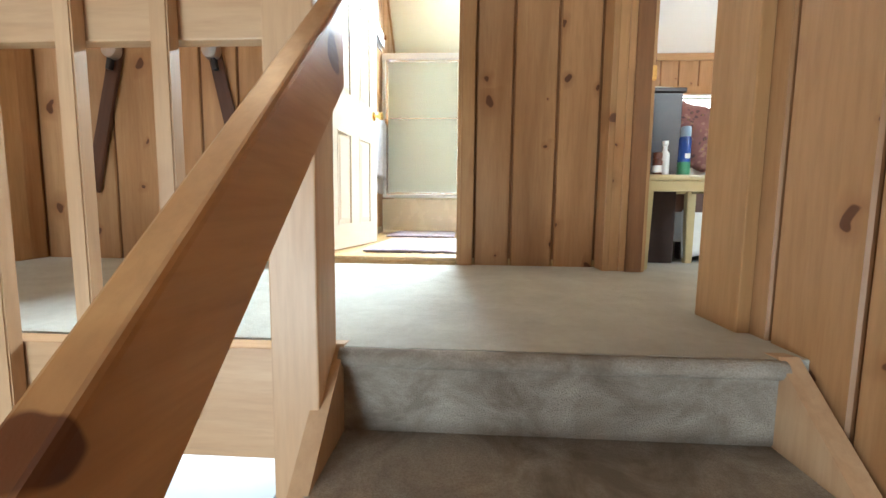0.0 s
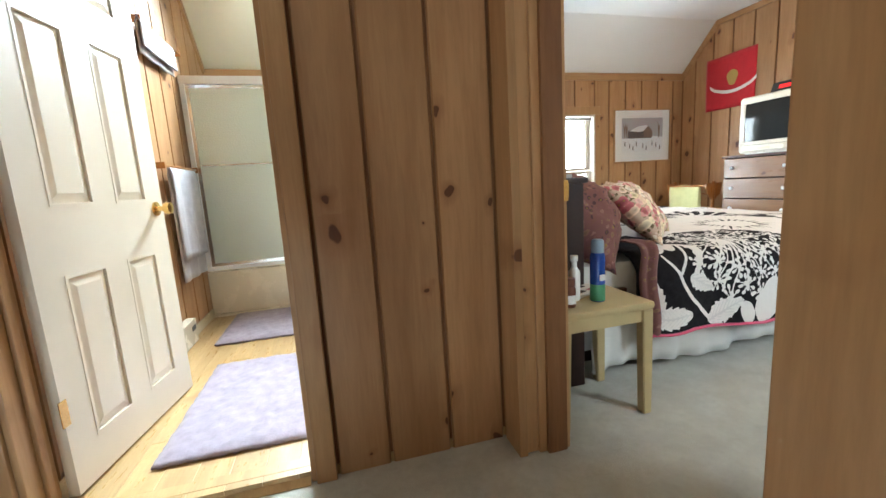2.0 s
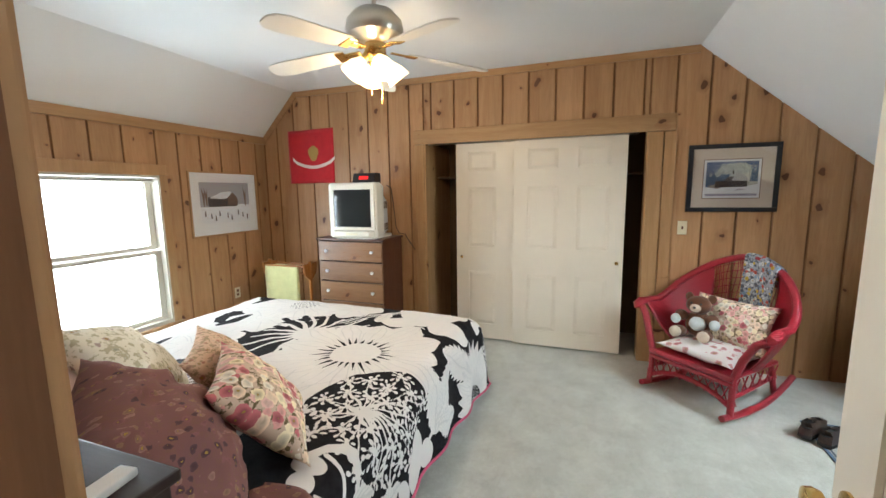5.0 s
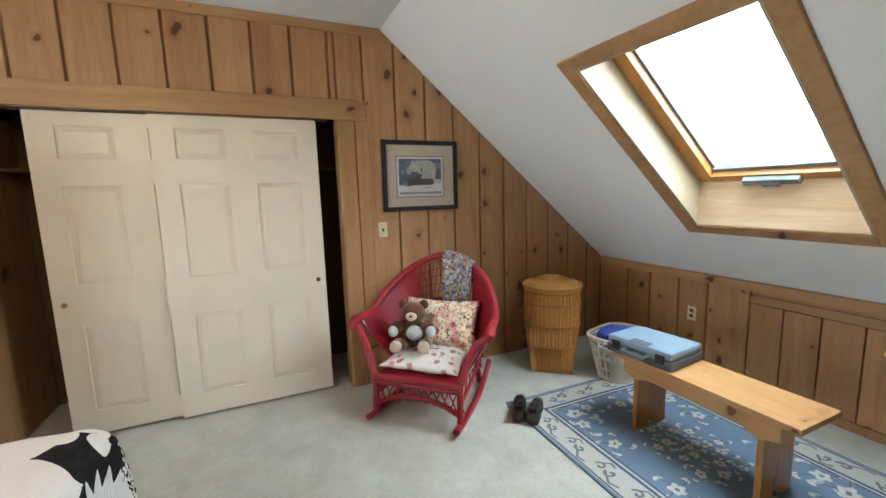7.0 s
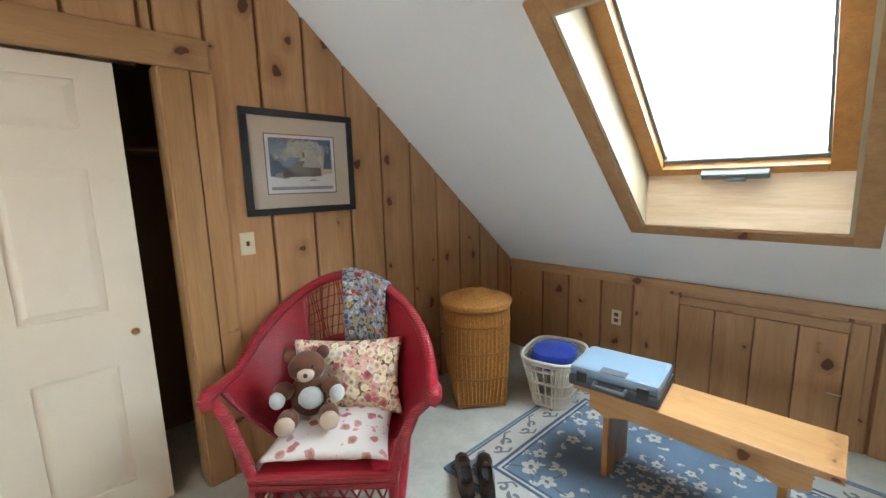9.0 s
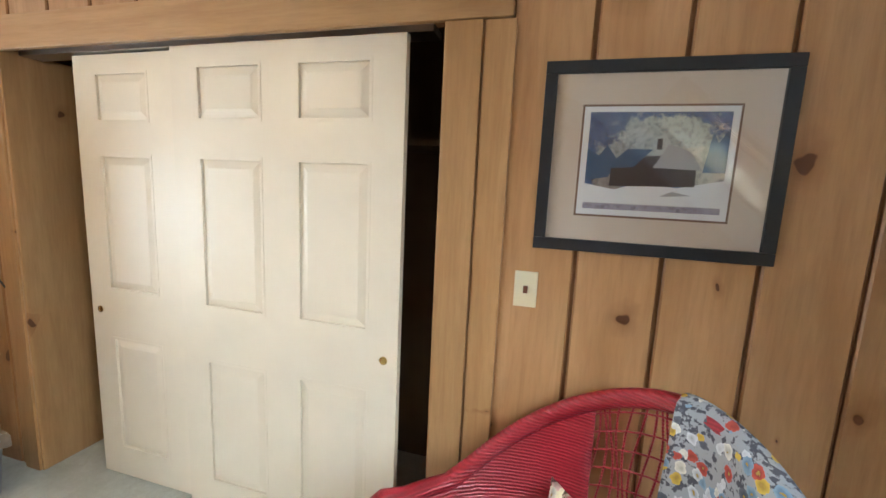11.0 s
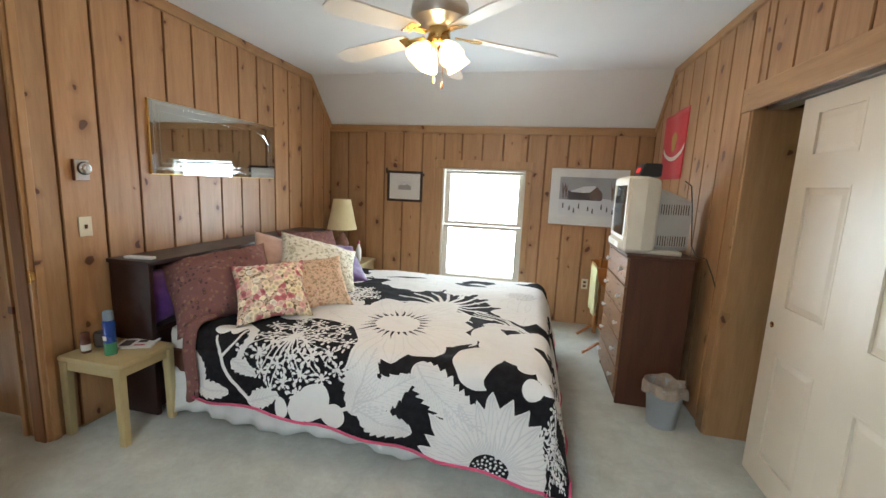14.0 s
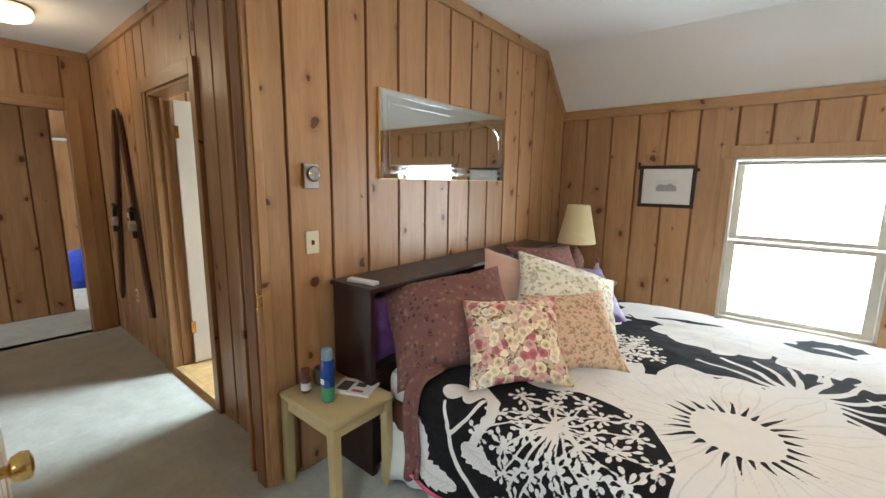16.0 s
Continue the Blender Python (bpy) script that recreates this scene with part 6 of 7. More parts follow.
def taper(bm, rings, seg=0.03):
    """A housing through rows of (y, x0, x1, z0, z1) with cut corners."""
    rows = []
    for y, x0, x1, z0, z1 in rings:
        rows.append([bm.verts.new((px, y, pz)) for px, pz in ((x0 + seg, z0), (x1 - seg, z0), (x1, z0 + seg), (x1, z1 - seg), (x1 - seg, z1), (x0 + seg, z1), (x0, z1 - seg), (x0, z0 + seg))])
    for a, b in zip(rows, rows[1:]):
        for k in range(8):
            bm.faces.new((a[k], a[(k + 1) % 8], b[(k + 1) % 8], b[k]))
    bm.faces.new(rows[0][::-1]), bm.faces.new(rows[-1])
    return bm


part("front_housing", taper(bmesh.new(), [(0.012, 0.012, 0.518, 0.022, 0.532), (0.02, 0.0, 0.53, 0.012, 0.54), (0.12, 0.004, 0.526, 0.012, 0.54), (0.20, 0.03, 0.50, 0.02, 0.525), (0.215, 0.045, 0.485, 0.03, 0.51)], 0.02), M["tv"], tv)
part("back_housing", taper(bmesh.new(), [(0.21, 0.06, 0.47, 0.03, 0.47), (0.30, 0.08, 0.45, 0.03, 0.44), (0.45, 0.12, 0.41, 0.03, 0.38)]), M["tv_back"], tv, "greyed back housing")
for k in range(12):
    y = 0.235 + 0.017 * k
    for z in (0.10, 0.32):
        xx = 0.47 - max(0.0, y - 0.21) * (0.222 if y < 0.30 else 0.25)
        # Dark strips stand in for the shade within the slots.
        part("vent_slot", boxes(((xx - 0.006, y, z - 0.035), (xx + 0.002, y + 0.006, z + 0.035))), M["dark"], tv)
part("screen", grid(10, 8, lambda a, b: (0.065 + 0.40 * a, -0.006 + 0.03 * ((a - 0.5) ** 2 + (b - 0.5) ** 2), 0.12 + 0.355 * b)), M["screen"], tv, "dark curved screen")
part("bezel", boxes(((0.022, 0.0, 0.09), (0.508, 0.014, 0.118)), ((0.022, 0.0, 0.477), (0.508, 0.014, 0.525)), ((0.022, 0.0, 0.118), (0.063, 0.014, 0.477)), ((0.467, 0.0, 0.118), (0.508, 0.014, 0.477)), bevel=0.006), M["tv"], tv, "white screen surround")
part("lower_lip", taper(bmesh.new(), [(-0.02, 0.08, 0.45, 0.03, 0.075), (0.005, 0.04, 0.49, 0.02, 0.088), (0.014, 0.03, 0.50, 0.02, 0.09)], 0.012), M["tv"], tv)
part("button_strip", boxes(((0.2, -0.023, 0.042), (0.33, -0.018, 0.06)), bevel=0.002), M["ivory"], tv)
part("foot", boxes(((0.05, 0.03, 0.0), (0.48, 0.4, 0.03)), bevel=0.008), M["tv"], tv)
ck = thing("clock_radio", facing(4.15, 3.835, 1.653, -1, 0), "black clock radio with a red display on the television", "clock")
part("case", prism([(0, 0.0), (0.14, 0.0), (0.14, 0.09), (0.03, 0.09)], 0, 0.24, axis=0, bevel=0.006), M["black"], ck)
part("display", prism([(0.0088, 0.03), (0.0195, 0.062), (0.024, 0.062), (0.0135, 0.03)], 0.07, 0.17, axis=0), M["led"], ck, "red lit digits")
cb = [(4.45, 3.62, 1.63), (4.48, 3.585, 1.60), (4.5, 3.575, 1.45), (4.52, 3.56, 1.2), (4.55, 3.54, 1.13), (4.6, 3.5, 1.12), (4.63, 3.45, 1.02), (4.64, 3.4, 0.95)]
solid("power_cord", tube(cb, 0.004, 6), M["black"], "black cord hanging behind the television", "cord")
bn = thing("waste_bin", pose(4.40, 3.32, 0), "grey plastic waste bin lined with a tan bag", "bin")
part("bucket", lathe([(0.088, 0), (0.09, 0.004), (0.115, 0.27), (0.12, 0.275), (0.12, 0.285), (0.11, 0.285), (0.086, 0.01)], 28), M["bin"], bn, smooth=True)
bm = bmesh.new()
rings = []
for r, z, q in ((0.10, 0.20, 0.0), (0.108, 0.28, 0.004), (0.122, 0.305, 0.010), (0.130, 0.285, 0.012), (0.128, 0.235, 0.016)):
    rings.append([bm.verts.new(((r + q * math.sin(7 * t + z * 20)) * math.cos(t), (r + q * math.sin(7 * t + z * 20)) * math.sin(t), z + q * math.sin(5 * t + 1))) for t in [k * 2 * math.pi / 36 for k in range(36)]])
for a, b in zip(rings, rings[1:]):
    for k in range(36):
        bm.faces.new((a[k], a[(k + 1) % 36], b[(k + 1) % 36], b[k]))
part("liner", bm, M["bag"], bn, "crumpled tan bag", True)
qr = thing("quilt_rack", pose(4.17, 4.66, 0, 0, 0, 90), "orange wooden quilt rack with a yellow cloth over its bars", "quilt rack")
for x in (-0.26, 0.26):
    part("post", tube([(x, 0, 0.05), (x, 0, 0.3), (x, 0, 0.86)], [0.022, 0.016, 0.02], 10), M["orange_wood"], qr)
    part("foot", tube([(x, -0.17, 0.012), (x, -0.12, 0.05), (x, -0.04, 0.12), (x, 0.04, 0.12), (x, 0.12, 0.05), (x, 0.17, 0.012)], 0.014, 8), M["orange_wood"], qr)
    part("head", prism([(-0.11, 0.84), (0.11, 0.84), (0.09, 0.72), (0.02, 0.66), (-0.02, 0.66), (-0.09, 0.72)], x - 0.012, x + 0.012, axis=0, bevel=0.004), M["orange_wood"], qr)
for y, z in ((-0.08, 0.81), (0.08, 0.81), (0.0, 0.72)):
    part("bar", tube([(-0.27, y, z), (0.27, y, z)], 0.010, 8), M["orange_wood"], qr)


def drape(a, b):
    q = (b - 0.5) * 0.94
    return (-0.17 + 0.42 * a, 0.08 + max(-0.014, min(0.014, q * 0.3)) - 0.006 * math.sin(a * 14) * min(1, abs(q) * 4), 0.823 - abs(q) - 0.006 * math.sin(a * 9))


dp = sheet("folded_cloth", grid(10, 24, drape), M["yellow_cloth"], 0.006)
dp.matrix_basis = pose(4.17, 4.66, 0, 0, 0, 90)
tagged(dp, "yellow-green cloth hanging over the quilt rack", "cloth")

# ---- ceiling fan ----
fan = thing("ceiling_fan", pose(2.87, 2.84, 0), "brushed nickel ceiling fan with five white blades and lit glass shades", "ceiling fan")
part("canopy", lathe([(0.065, ZC), (0.066, ZC - 0.01), (0.05, ZC - 0.05), (0.02, ZC - 0.07)], 24), M["steel"], fan, smooth=True)
part("downrod", lathe([(0.013, 2.54), (0.013, ZC - 0.05)], 12), M["steel"], fan)
part("motor_housing", lathe([(0.05, 2.565), (0.11, 2.55), (0.155, 2.50), (0.162, 2.455), (0.15, 2.425), (0.10, 2.40), (0.075, 2.385)], 36), M["steel"], fan, smooth=True)
part("switch_cup", lathe([(0.06, 2.385), (0.062, 2.33), (0.05, 2.305), (0.03, 2.295)], 24), M["brass"], fan, "antique brass switch cup", True)
for k in range(5):
    t = radians(22 + 72 * k)
    mb = pose(0, 0, 2.352, 0, 0, math.degrees(t)) @ pose(0, 0, 0, 12, 5, 0)
    part("blade_iron", boxes(((0.09, -0.02, -0.004), (0.20, 0.02, 0.004)), ((0.18, -0.045, -0.004), (0.24, 0.045, 0.002)), bevel=0.002), M["brass"], fan, "brass blade bracket", m=mb)
    part("blade", prism([(0.19, -0.05), (0.24, -0.062), (0.6, -0.072), (0.67, -0.06), (0.70, -0.025), (0.70, 0.025), (0.67, 0.06), (0.6, 0.072), (0.24, 0.062), (0.19, 0.05)], 0.002, 0.010, axis=2, bevel=0.002), M["blade"], fan, m=mb)
for k in range(4):
    t = 45 + 90 * k
    ms = pose(0, 0, 2.315, 0, 0, t) @ pose(0.055, 0, 0, 0, -38, 0)
    part("lamp_arm", lathe([(0.012, -0.04), (0.02, -0.035), (0.022, 0.01)], 12), M["brass"], fan, "brass lamp holder", m=ms)
    part("shade", lathe([(0.024, -0.03), (0.034, -0.05), (0.055, -0.085), (0.062, -0.11), (0.07, -0.14), (0.066, -0.14), (0.058, -0.11), (0.03, -0.05)], 22, ends=False), M["lamp_glass"], fan, "lit frosted bell shade", True, m=ms)
for x, y, L in ((0.03, -0.02, 0.2), (-0.03, 0.02, 0.16)):
    part("pull_chain", tube([(x, y, 2.30), (x, y, 2.30 - L)], 0.0016, 5), M["brass"], fan)
    part("chain_knob", lathe([(0.003, 2.30 - L), (0.007, 2.29 - L), (0.007, 2.27 - L), (0.003, 2.262 - L)], 10, m=pose(x, y, 0)), M["orange_wood"], fan, "wooden pull knob", True)

# ---- knee wall hatch ----
ht = thing("hatch", facing(3.25, YS, 0.06, 0, 1), "pine plank access hatch with a hook latch in the knee wall", "hatch", kind="structure")
for k in range(4):
    part("plank", boxes(((0.004 + k * 0.205, -0.004, 0.004), (0.201 + k * 0.205, 0.02, 0.596)), bevel=0.004), M["pine"], ht)
part("backing", boxes(((0, 0.02, 0), (0.82, 0.04, 0.6))), M["groove"], ht)
part("latch", boxes(((0.70, -0.012, 0.46), (0.715, -0.004, 0.52)), bevel=0.001), M["brass"], ht, "small metal hook")
part("handle", tube([(0.76, -0.004, 0.24), (0.76, -0.02, 0.245), (0.82, -0.02, 0.245), (0.82, -0.004, 0.24)], 0.003, 6), M["steel"], ht, "thin metal handle")
trim("trim_hatch", (3.252, YS - 0.004, 0.0), (3.325, YS + 0.014, 0.72))
trim("trim_hatch", (2.355, YS - 0.004, 0.0), (2.428, YS + 0.014, 0.72))
trim("trim_hatch", (2.429, YS - 0.004, 0.663), (3.251, YS + 0.014, 0.72), True)

# ---- rug, bench, case, baskets, shoes ----
def rug_print(u, v):
    """Sprays of blossoms in the field, scrolls in the border."""
    p = Print(u, v)
    rnd = random.Random(9)

    def spray(cx, cy, turn, size):
        for k in range(5):
            a = radians(turn + 72 * k)
            p.add(p.oval(cx + size * 0.42 * math.cos(a), cy + size * 0.42 * math.sin(a), size * 0.36, size * 0.27, math.degrees(a)))
        p.ink(p.oval(cx, cy, size * 0.2, size * 0.2))
        for k in range(4):
            a = radians(turn + 90 * k + 30)
            end = (cx + size * 1.7 * math.cos(a), cy + size * 1.7 * math.sin(a))
            p.ink(p.stroke([(cx + size * 0.7 * math.cos(a), cy + size * 0.7 * math.sin(a)), end], 0.004))
            p.add(p.oval(end[0], end[1], size * 0.36, size * 0.2, math.degrees(a) + 40))
            p.add(p.oval(end[0] + size * 0.4 * math.cos(a + 1.2), end[1] + size * 0.4 * math.sin(a + 1.2), size * 0.3, size * 0.17, math.degrees(a) - 40))

    hx, hy = RW / 2, RL / 2
    for sx in (-1, 1):
        for sy in (-1, 1):
            for k, (x, y) in enumerate(((hx - 0.32, hy - 0.33), (hx - 0.45, hy - 0.30), (hx - 0.30, hy - 0.46))):
                spray(sx * x, sy * y, 40 * k + 10 * sx, 0.072 - 0.008 * k)
    for x, y in ((-0.2, 0.36), (0.2, 0.36), (-0.2, -0.36), (0.2, -0.36), (-0.52, 0.02), (0.52, -0.02)):
        spray(x, y, 90 * x, 0.055)
    for k in range(16):
        a, r = k * 2.39996, 0.25 * math.sqrt(k / 16)
        spray(r * math.cos(a) * 1.3, r * math.sin(a) * 0.8, 50 * k, 0.04)
    # scrolls along the four borders
    for side in range(4):
        span = RW if side % 2 == 0 else RL
        across = hy if side % 2 == 0 else hx
        count = int(span / 0.115)
        for k in range(count):
            t = -span / 2 + span * (k + 0.5) / count
            flip = 1 if k % 2 else -1
            pts = []
            for j in range(13):
                a = j / 12 * 5.2
                r = 0.034 * (1 - 0.062 * j)
                pts.append((t + 0.02 * flip + r * math.cos(a), across - 0.107 + flip * (r * math.sin(a))))
            tail = [(t - 0.07, across - 0.107 + 0.05 * flip), (t - 0.03, across - 0.107 + 0.06 * flip), (t + 0.02 * flip + 0.034, across - 0.107)]
            turned = lambda q: [(x, y) if side == 0 else (y, x) if side == 1 else (x, -y) if side == 2 else (-y, x) for x, y in q]
            p.ink(p.stroke(turned(pts), 0.006, 0.009))
            p.ink(p.stroke(turned(tail), 0.006))
    return p.white, p.line


ra, rb = np.meshgrid(np.linspace(-RW / 2, RW / 2, 301), np.linspace(-RL / 2, RL / 2, 231), indexing="ij")
rg = printed("rug", 300, 230, lambda a, b: (RW * (a - 0.5), RL * (b - 0.5), 0.011 + 0.003 * noise.noise(Vector((a * 5, b * 5, 0)))), ra, rb, rug_print(ra, rb), M["rug"], 0.009)
rg.matrix_basis = pose(2.975, -0.352, 0.0, 0, 0, -1.5)
tagged(rg, "blue oriental rug with a cream scroll border on the carpet", "rug")
bc = thing("bench", pose(2.90, -0.345, 0.012), "plain varnished pine bench with board legs, standing on the rug", "bench")
part("seat", boxes(((-0.50, -0.165, 0.44), (0.50, 0.165, 0.47)), bevel=0.004), M["bench_pine"], bc)
for x in (-0.34, 0.34):
    part("leg", prism([(-0.13, 0.0), (-0.04, 0.0), (0.0, 0.06), (0.04, 0.0), (0.13, 0.0), (0.13, 0.44), (-0.13, 0.44)], x - 0.014, x + 0.014, axis=0, bevel=0.002), M["sash"], bc)
for y in (-0.135, 0.135):
    part("apron", prism([(-0.42, 0.44), (-0.42, 0.36), (-0.33, 0.33), (-0.25, 0.36), (0.25, 0.36), (0.33, 0.33), (0.42, 0.36), (0.42, 0.44)], y - 0.01, y + 0.01, axis=1, bevel=0.002), M["bench_pine"], bc)
tc = thing("tool_case", pose(3.22, -0.32, 0.482, 0, 0, 6), "grey-blue plastic tool case with dark latches on the bench", "tool case")
part("lower_shell", boxes(((-0.21, -0.17, 0), (0.21, 0.15, 0.055)), bevel=0.015), M["case_side"], tc)
part("lid", boxes(((-0.205, -0.165, 0.056), (0.205, 0.145, 0.105)), bevel=0.018), M["case_top"], tc)
part("handle", tube([(-0.07, 0.15, 0.05), (-0.07, 0.20, 0.05), (0.07, 0.20, 0.05), (0.07, 0.15, 0.05)], 0.011, 8), M["case_side"], tc)
for x in (-0.14, 0.14):
    part("latch", boxes(((x - 0.025, 0.14, 0.03), (x + 0.025, 0.158, 0.085)), bevel=0.003), M["black"], tc)
part("recess", boxes(((-0.06, 0.08, 0.104), (0.06, 0.14, 0.1065))), M["case_side"], tc, "dark handle recess")
lb = thing("laundry_basket", pose(3.82, -0.72, 0.0, 0, 0, 12), "cream plastic lattice laundry basket holding blue cloth", "basket")


def ringpts(r, z, n_=32):
    return [(r * 1.0 * math.copysign(abs(math.cos(t)) ** 0.6, math.cos(t)), r * 1.25 * math.copysign(abs(math.sin(t)) ** 0.6, math.sin(t)), z) for t in [k * 2 * math.pi / n_ for k in range(n_)]]


part("rim", tube(ringpts(0.19, 0.36), 0.012, 8, closed=True), M["lattice"], lb)
part("bottom", prism([(x, y) for x, y, z in ringpts(0.115, 0)], 0.0, 0.012, axis=2), M["lattice"], lb)
bm = bmesh.new()
for (a, b) in zip(ringpts(0.115, 0.01, 44), ringpts(0.188, 0.355, 44)):
    tube([a, b], 0.0075, 5, bm)
for z in (0.03, 0.11, 0.20, 0.29, 0.335):
    tube(ringpts(0.115 + 0.073 * z / 0.355, z), 0.009, 5, bm, closed=True)
part("lattice_side", bm, M["lattice"], lb)
bl = solid("blue_towel", lathe([(0.02, 0.0), (0.13, 0.01), (0.16, 0.07), (0.15, 0.12), (0.08, 0.145), (0.01, 0.15)], 20), M["blue_cloth"], "royal blue towel lying in the laundry basket", "towel", pose(3.82, -0.72, 0.26), smooth=True)
for vtx in bl.data.vertices:
    q = noise.noise(vtx.co * 9)
    vtx.co += Vector((0.02 * q, 0.03 * q + 0.1 * vtx.co.y, 0.025 * q))
hm = thing("hamper", pose(4.245, -0.40, 0, 0, 0, 45 + 7), "golden wicker hamper with a domed lid, square at its foot", "hamper")


def hoop(z, grow=0.0):
    t = min(1.0, z / 0.68)
    out = []
    for k in range(48):
        a = k * 2 * math.pi / 48
        c, s = math.cos(a), math.sin(a)
        sq = 0.155 / max(abs(c), abs(s))
        rd = 0.215
        r = (1 - t) ** 1.3 * sq + (1 - (1 - t) ** 1.3) * rd + grow + 0.018 * math.sin(math.pi * t)
        out.append((r * c, r * s, z))
    return out


bm = bmesh.new()
rs = [[bm.verts.new(p) for p in hoop(0.68 * k / 16)] for k in range(17)]
for a, b in zip(rs, rs[1:]):
    for k in range(48):
        bm.faces.new((a[k], a[(k + 1) % 48], b[(k + 1) % 48], b[k]))
bm.faces.new(rs[0][::-1]), bm.faces.new(rs[-1])
part("body", bm, M["hamper"], hm, smooth=True)
hoops = [hoop(0.68 * j / 10, 0.004) for j in range(11)]
for k in range(48):
    part("upright", tube([h_[k] for h_ in hoops], 0.0085, 6), M["hamper"], hm, smooth=True)
for z in (0.012, 0.03, 0.22, 0.40, 0.58, 0.672):
    part("hoop", tube(hoop(z, 0.0125), 0.005, 6, closed=True), M["hamper_dark"], hm, smooth=True)
part("side_handle", tube([(0.236, -0.05, 0.50), (0.262, -0.045, 0.49), (0.268, 0.0, 0.47), (0.262, 0.045, 0.49), (0.236, 0.05, 0.50)], 0.008, 7), M["hamper_dark"], hm, smooth=True)
part("lid", lathe([(0.232, 0.685), (0.238, 0.69), (0.238, 0.715), (0.20, 0.735), (0.10, 0.768), (0.02, 0.788)], 48), M["hamper"], hm, smooth=True)
bm = bmesh.new()
for k in range(40):
    a = k * 2 * math.pi / 40
    tube([(0.232 * math.cos(a), 0.232 * math.sin(a), 0.718), (0.1 * math.cos(a), 0.1 * math.sin(a), 0.771), (0.02 * math.cos(a), 0.02 * math.sin(a), 0.791)], 0.0045, 4, bm)
tube([(0.236 * math.cos(a), 0.236 * math.sin(a), 0.716) for a in [k * 2 * math.pi / 40 for k in range(40)]], 0.009, 6, bm, closed=True)
part("lid_ribs", bm, M["hamper"], hm)


def shoe(m):
    s = thing("shoe", m, "worn dark brown leather shoe on the carpet", "shoe", "pair of shoes")
    outline = [(-0.036, 0.13), (-0.042, 0.05), (-0.036, -0.02), (-0.042, -0.08), (-0.03, -0.135), (0.0, -0.155), (0.032, -0.13), (0.044, -0.075), (0.036, 0.0), (0.04, 0.06), (0.034, 0.13), (0.0, 0.145)]
    part("sole", prism(outline, 0.0, 0.026, axis=2, bevel=0.004), M["sole"], s)
    bm = bmesh.new()
    lv = []
    for z, k, lift in ((0.026, 0.97, 0), (0.05, 0.95, 0), (0.075, 0.82, 0), (0.098, 0.62, 1)):
        row = []
        for x, y in outline:
            yy = y * k if not lift else max(y * 0.9, -0.01) * 0.95 + 0.02
            zz = z - (0.018 if y < -0.07 and z > 0.06 else 0) + (0.012 if lift and y > 0.09 else 0)
            row.append(bm.verts.new((x * k, yy, zz)))
        lv.append(row)
    for a, b in zip(lv, lv[1:]):
        for i in range(len(a)):
            bm.faces.new((a[i], a[(i + 1) % len(a)], b[(i + 1) % len(b)], b[i]))
    part("upper", bm, M["shoe"], s, smooth=True)
    part("insole", prism([(x * 0.6, max(y * 0.9, -0.01) * 0.93 + 0.02) for x, y in outline], 0.07, 0.074, axis=2), M["sole"], s)
    bm = bmesh.new()
    for q in range(4):
        tube([(-0.02, -0.02 - 0.02 * q, 0.082 - 0.006 * q), (0.0, -0.022 - 0.02 * q, 0.09 - 0.006 * q), (0.02, -0.02 - 0.02 * q, 0.082 - 0.006 * q)], 0.0025, 5, bm)
    part("laces", bm, M["sole"], s, "dark laces")
    return s


first = shoe(pose(3.735, 0.29, 0.013, 0, 0, 50))
copy_thing(first, pose(3.655, 0.215, 0.013, 0, 0, 44))

# ---- red wicker rocking chair ----
RC = pose(4.178, 0.712, 0, 0, 0, 226)
rc = thing("rocking_chair", RC, "red painted wicker rocking chair with a high rounded back", "rocking chair")


def shell(a, low=0.0):
    """Foot and rim of the wrap-round back at an angle a from the middle of the back."""
    q = abs(a) / radians(112)
    top = 1.02 - 0.375 * min(1.0, q * 1.15) ** 1.7
    r0, r1 = 0.265, 0.33 + 0.135 * q ** 2.2
    foot = Vector((r0 * math.sin(a), 0.0 + r0 * math.cos(a) * 0.95, 0.28))
    rim = Vector((r1 * math.sin(a) * 1.08, 0.02 + r1 * math.cos(a) * (0.95 if abs(a) < 1.57 else 1.5), top))
    return foot, rim


def shell_at(a, t):
    f, r = shell(a)
    p = f.lerp(r, t)
    bulge = 0.02 * math.sin(math.pi * t)
    return p + Vector((math.sin(a), math.cos(a), 0)) * bulge


A1, A0 = radians(112), radians(38)
for s in (-1, 1):
    w = sheet("side_weave", grid(20, 16, lambda a, b: shell_at(s * (A0 + (A1 - A0) * a), b)), M["red_wicker"], 0.012)
    w.parent = rc
w = sheet("lower_back_weave", grid(20, 10, lambda a, b: shell_at(-A0 + 2 * A0 * a, b * 0.55)), M["red_wicker"], 0.012)
w.parent = rc
bm = bmesh.new()
for k in range(21):
    a = -A0 + 2 * A0 * k / 20
    tube([shell_at(a + 0.04 * math.sin(t * 9 + k), t) for t in [0.55 + 0.45 * j / 6 for j in range(7)]], 0.0035, 5, bm)
for t in (0.62, 0.7, 0.78, 0.86, 0.94):
    tube([shell_at(-A0 + 2 * A0 * j / 12, t) for j in range(13)], 0.003, 5, bm)
part("back_lattice", bm, M["red_wicker"], rc, "open red wicker lattice")
part("rim", tube([shell(-A1 + 2 * A1 * k / 48)[1] for k in range(49)], 0.027, 10), M["red_wicker"], rc, "thick braided red rim", True)
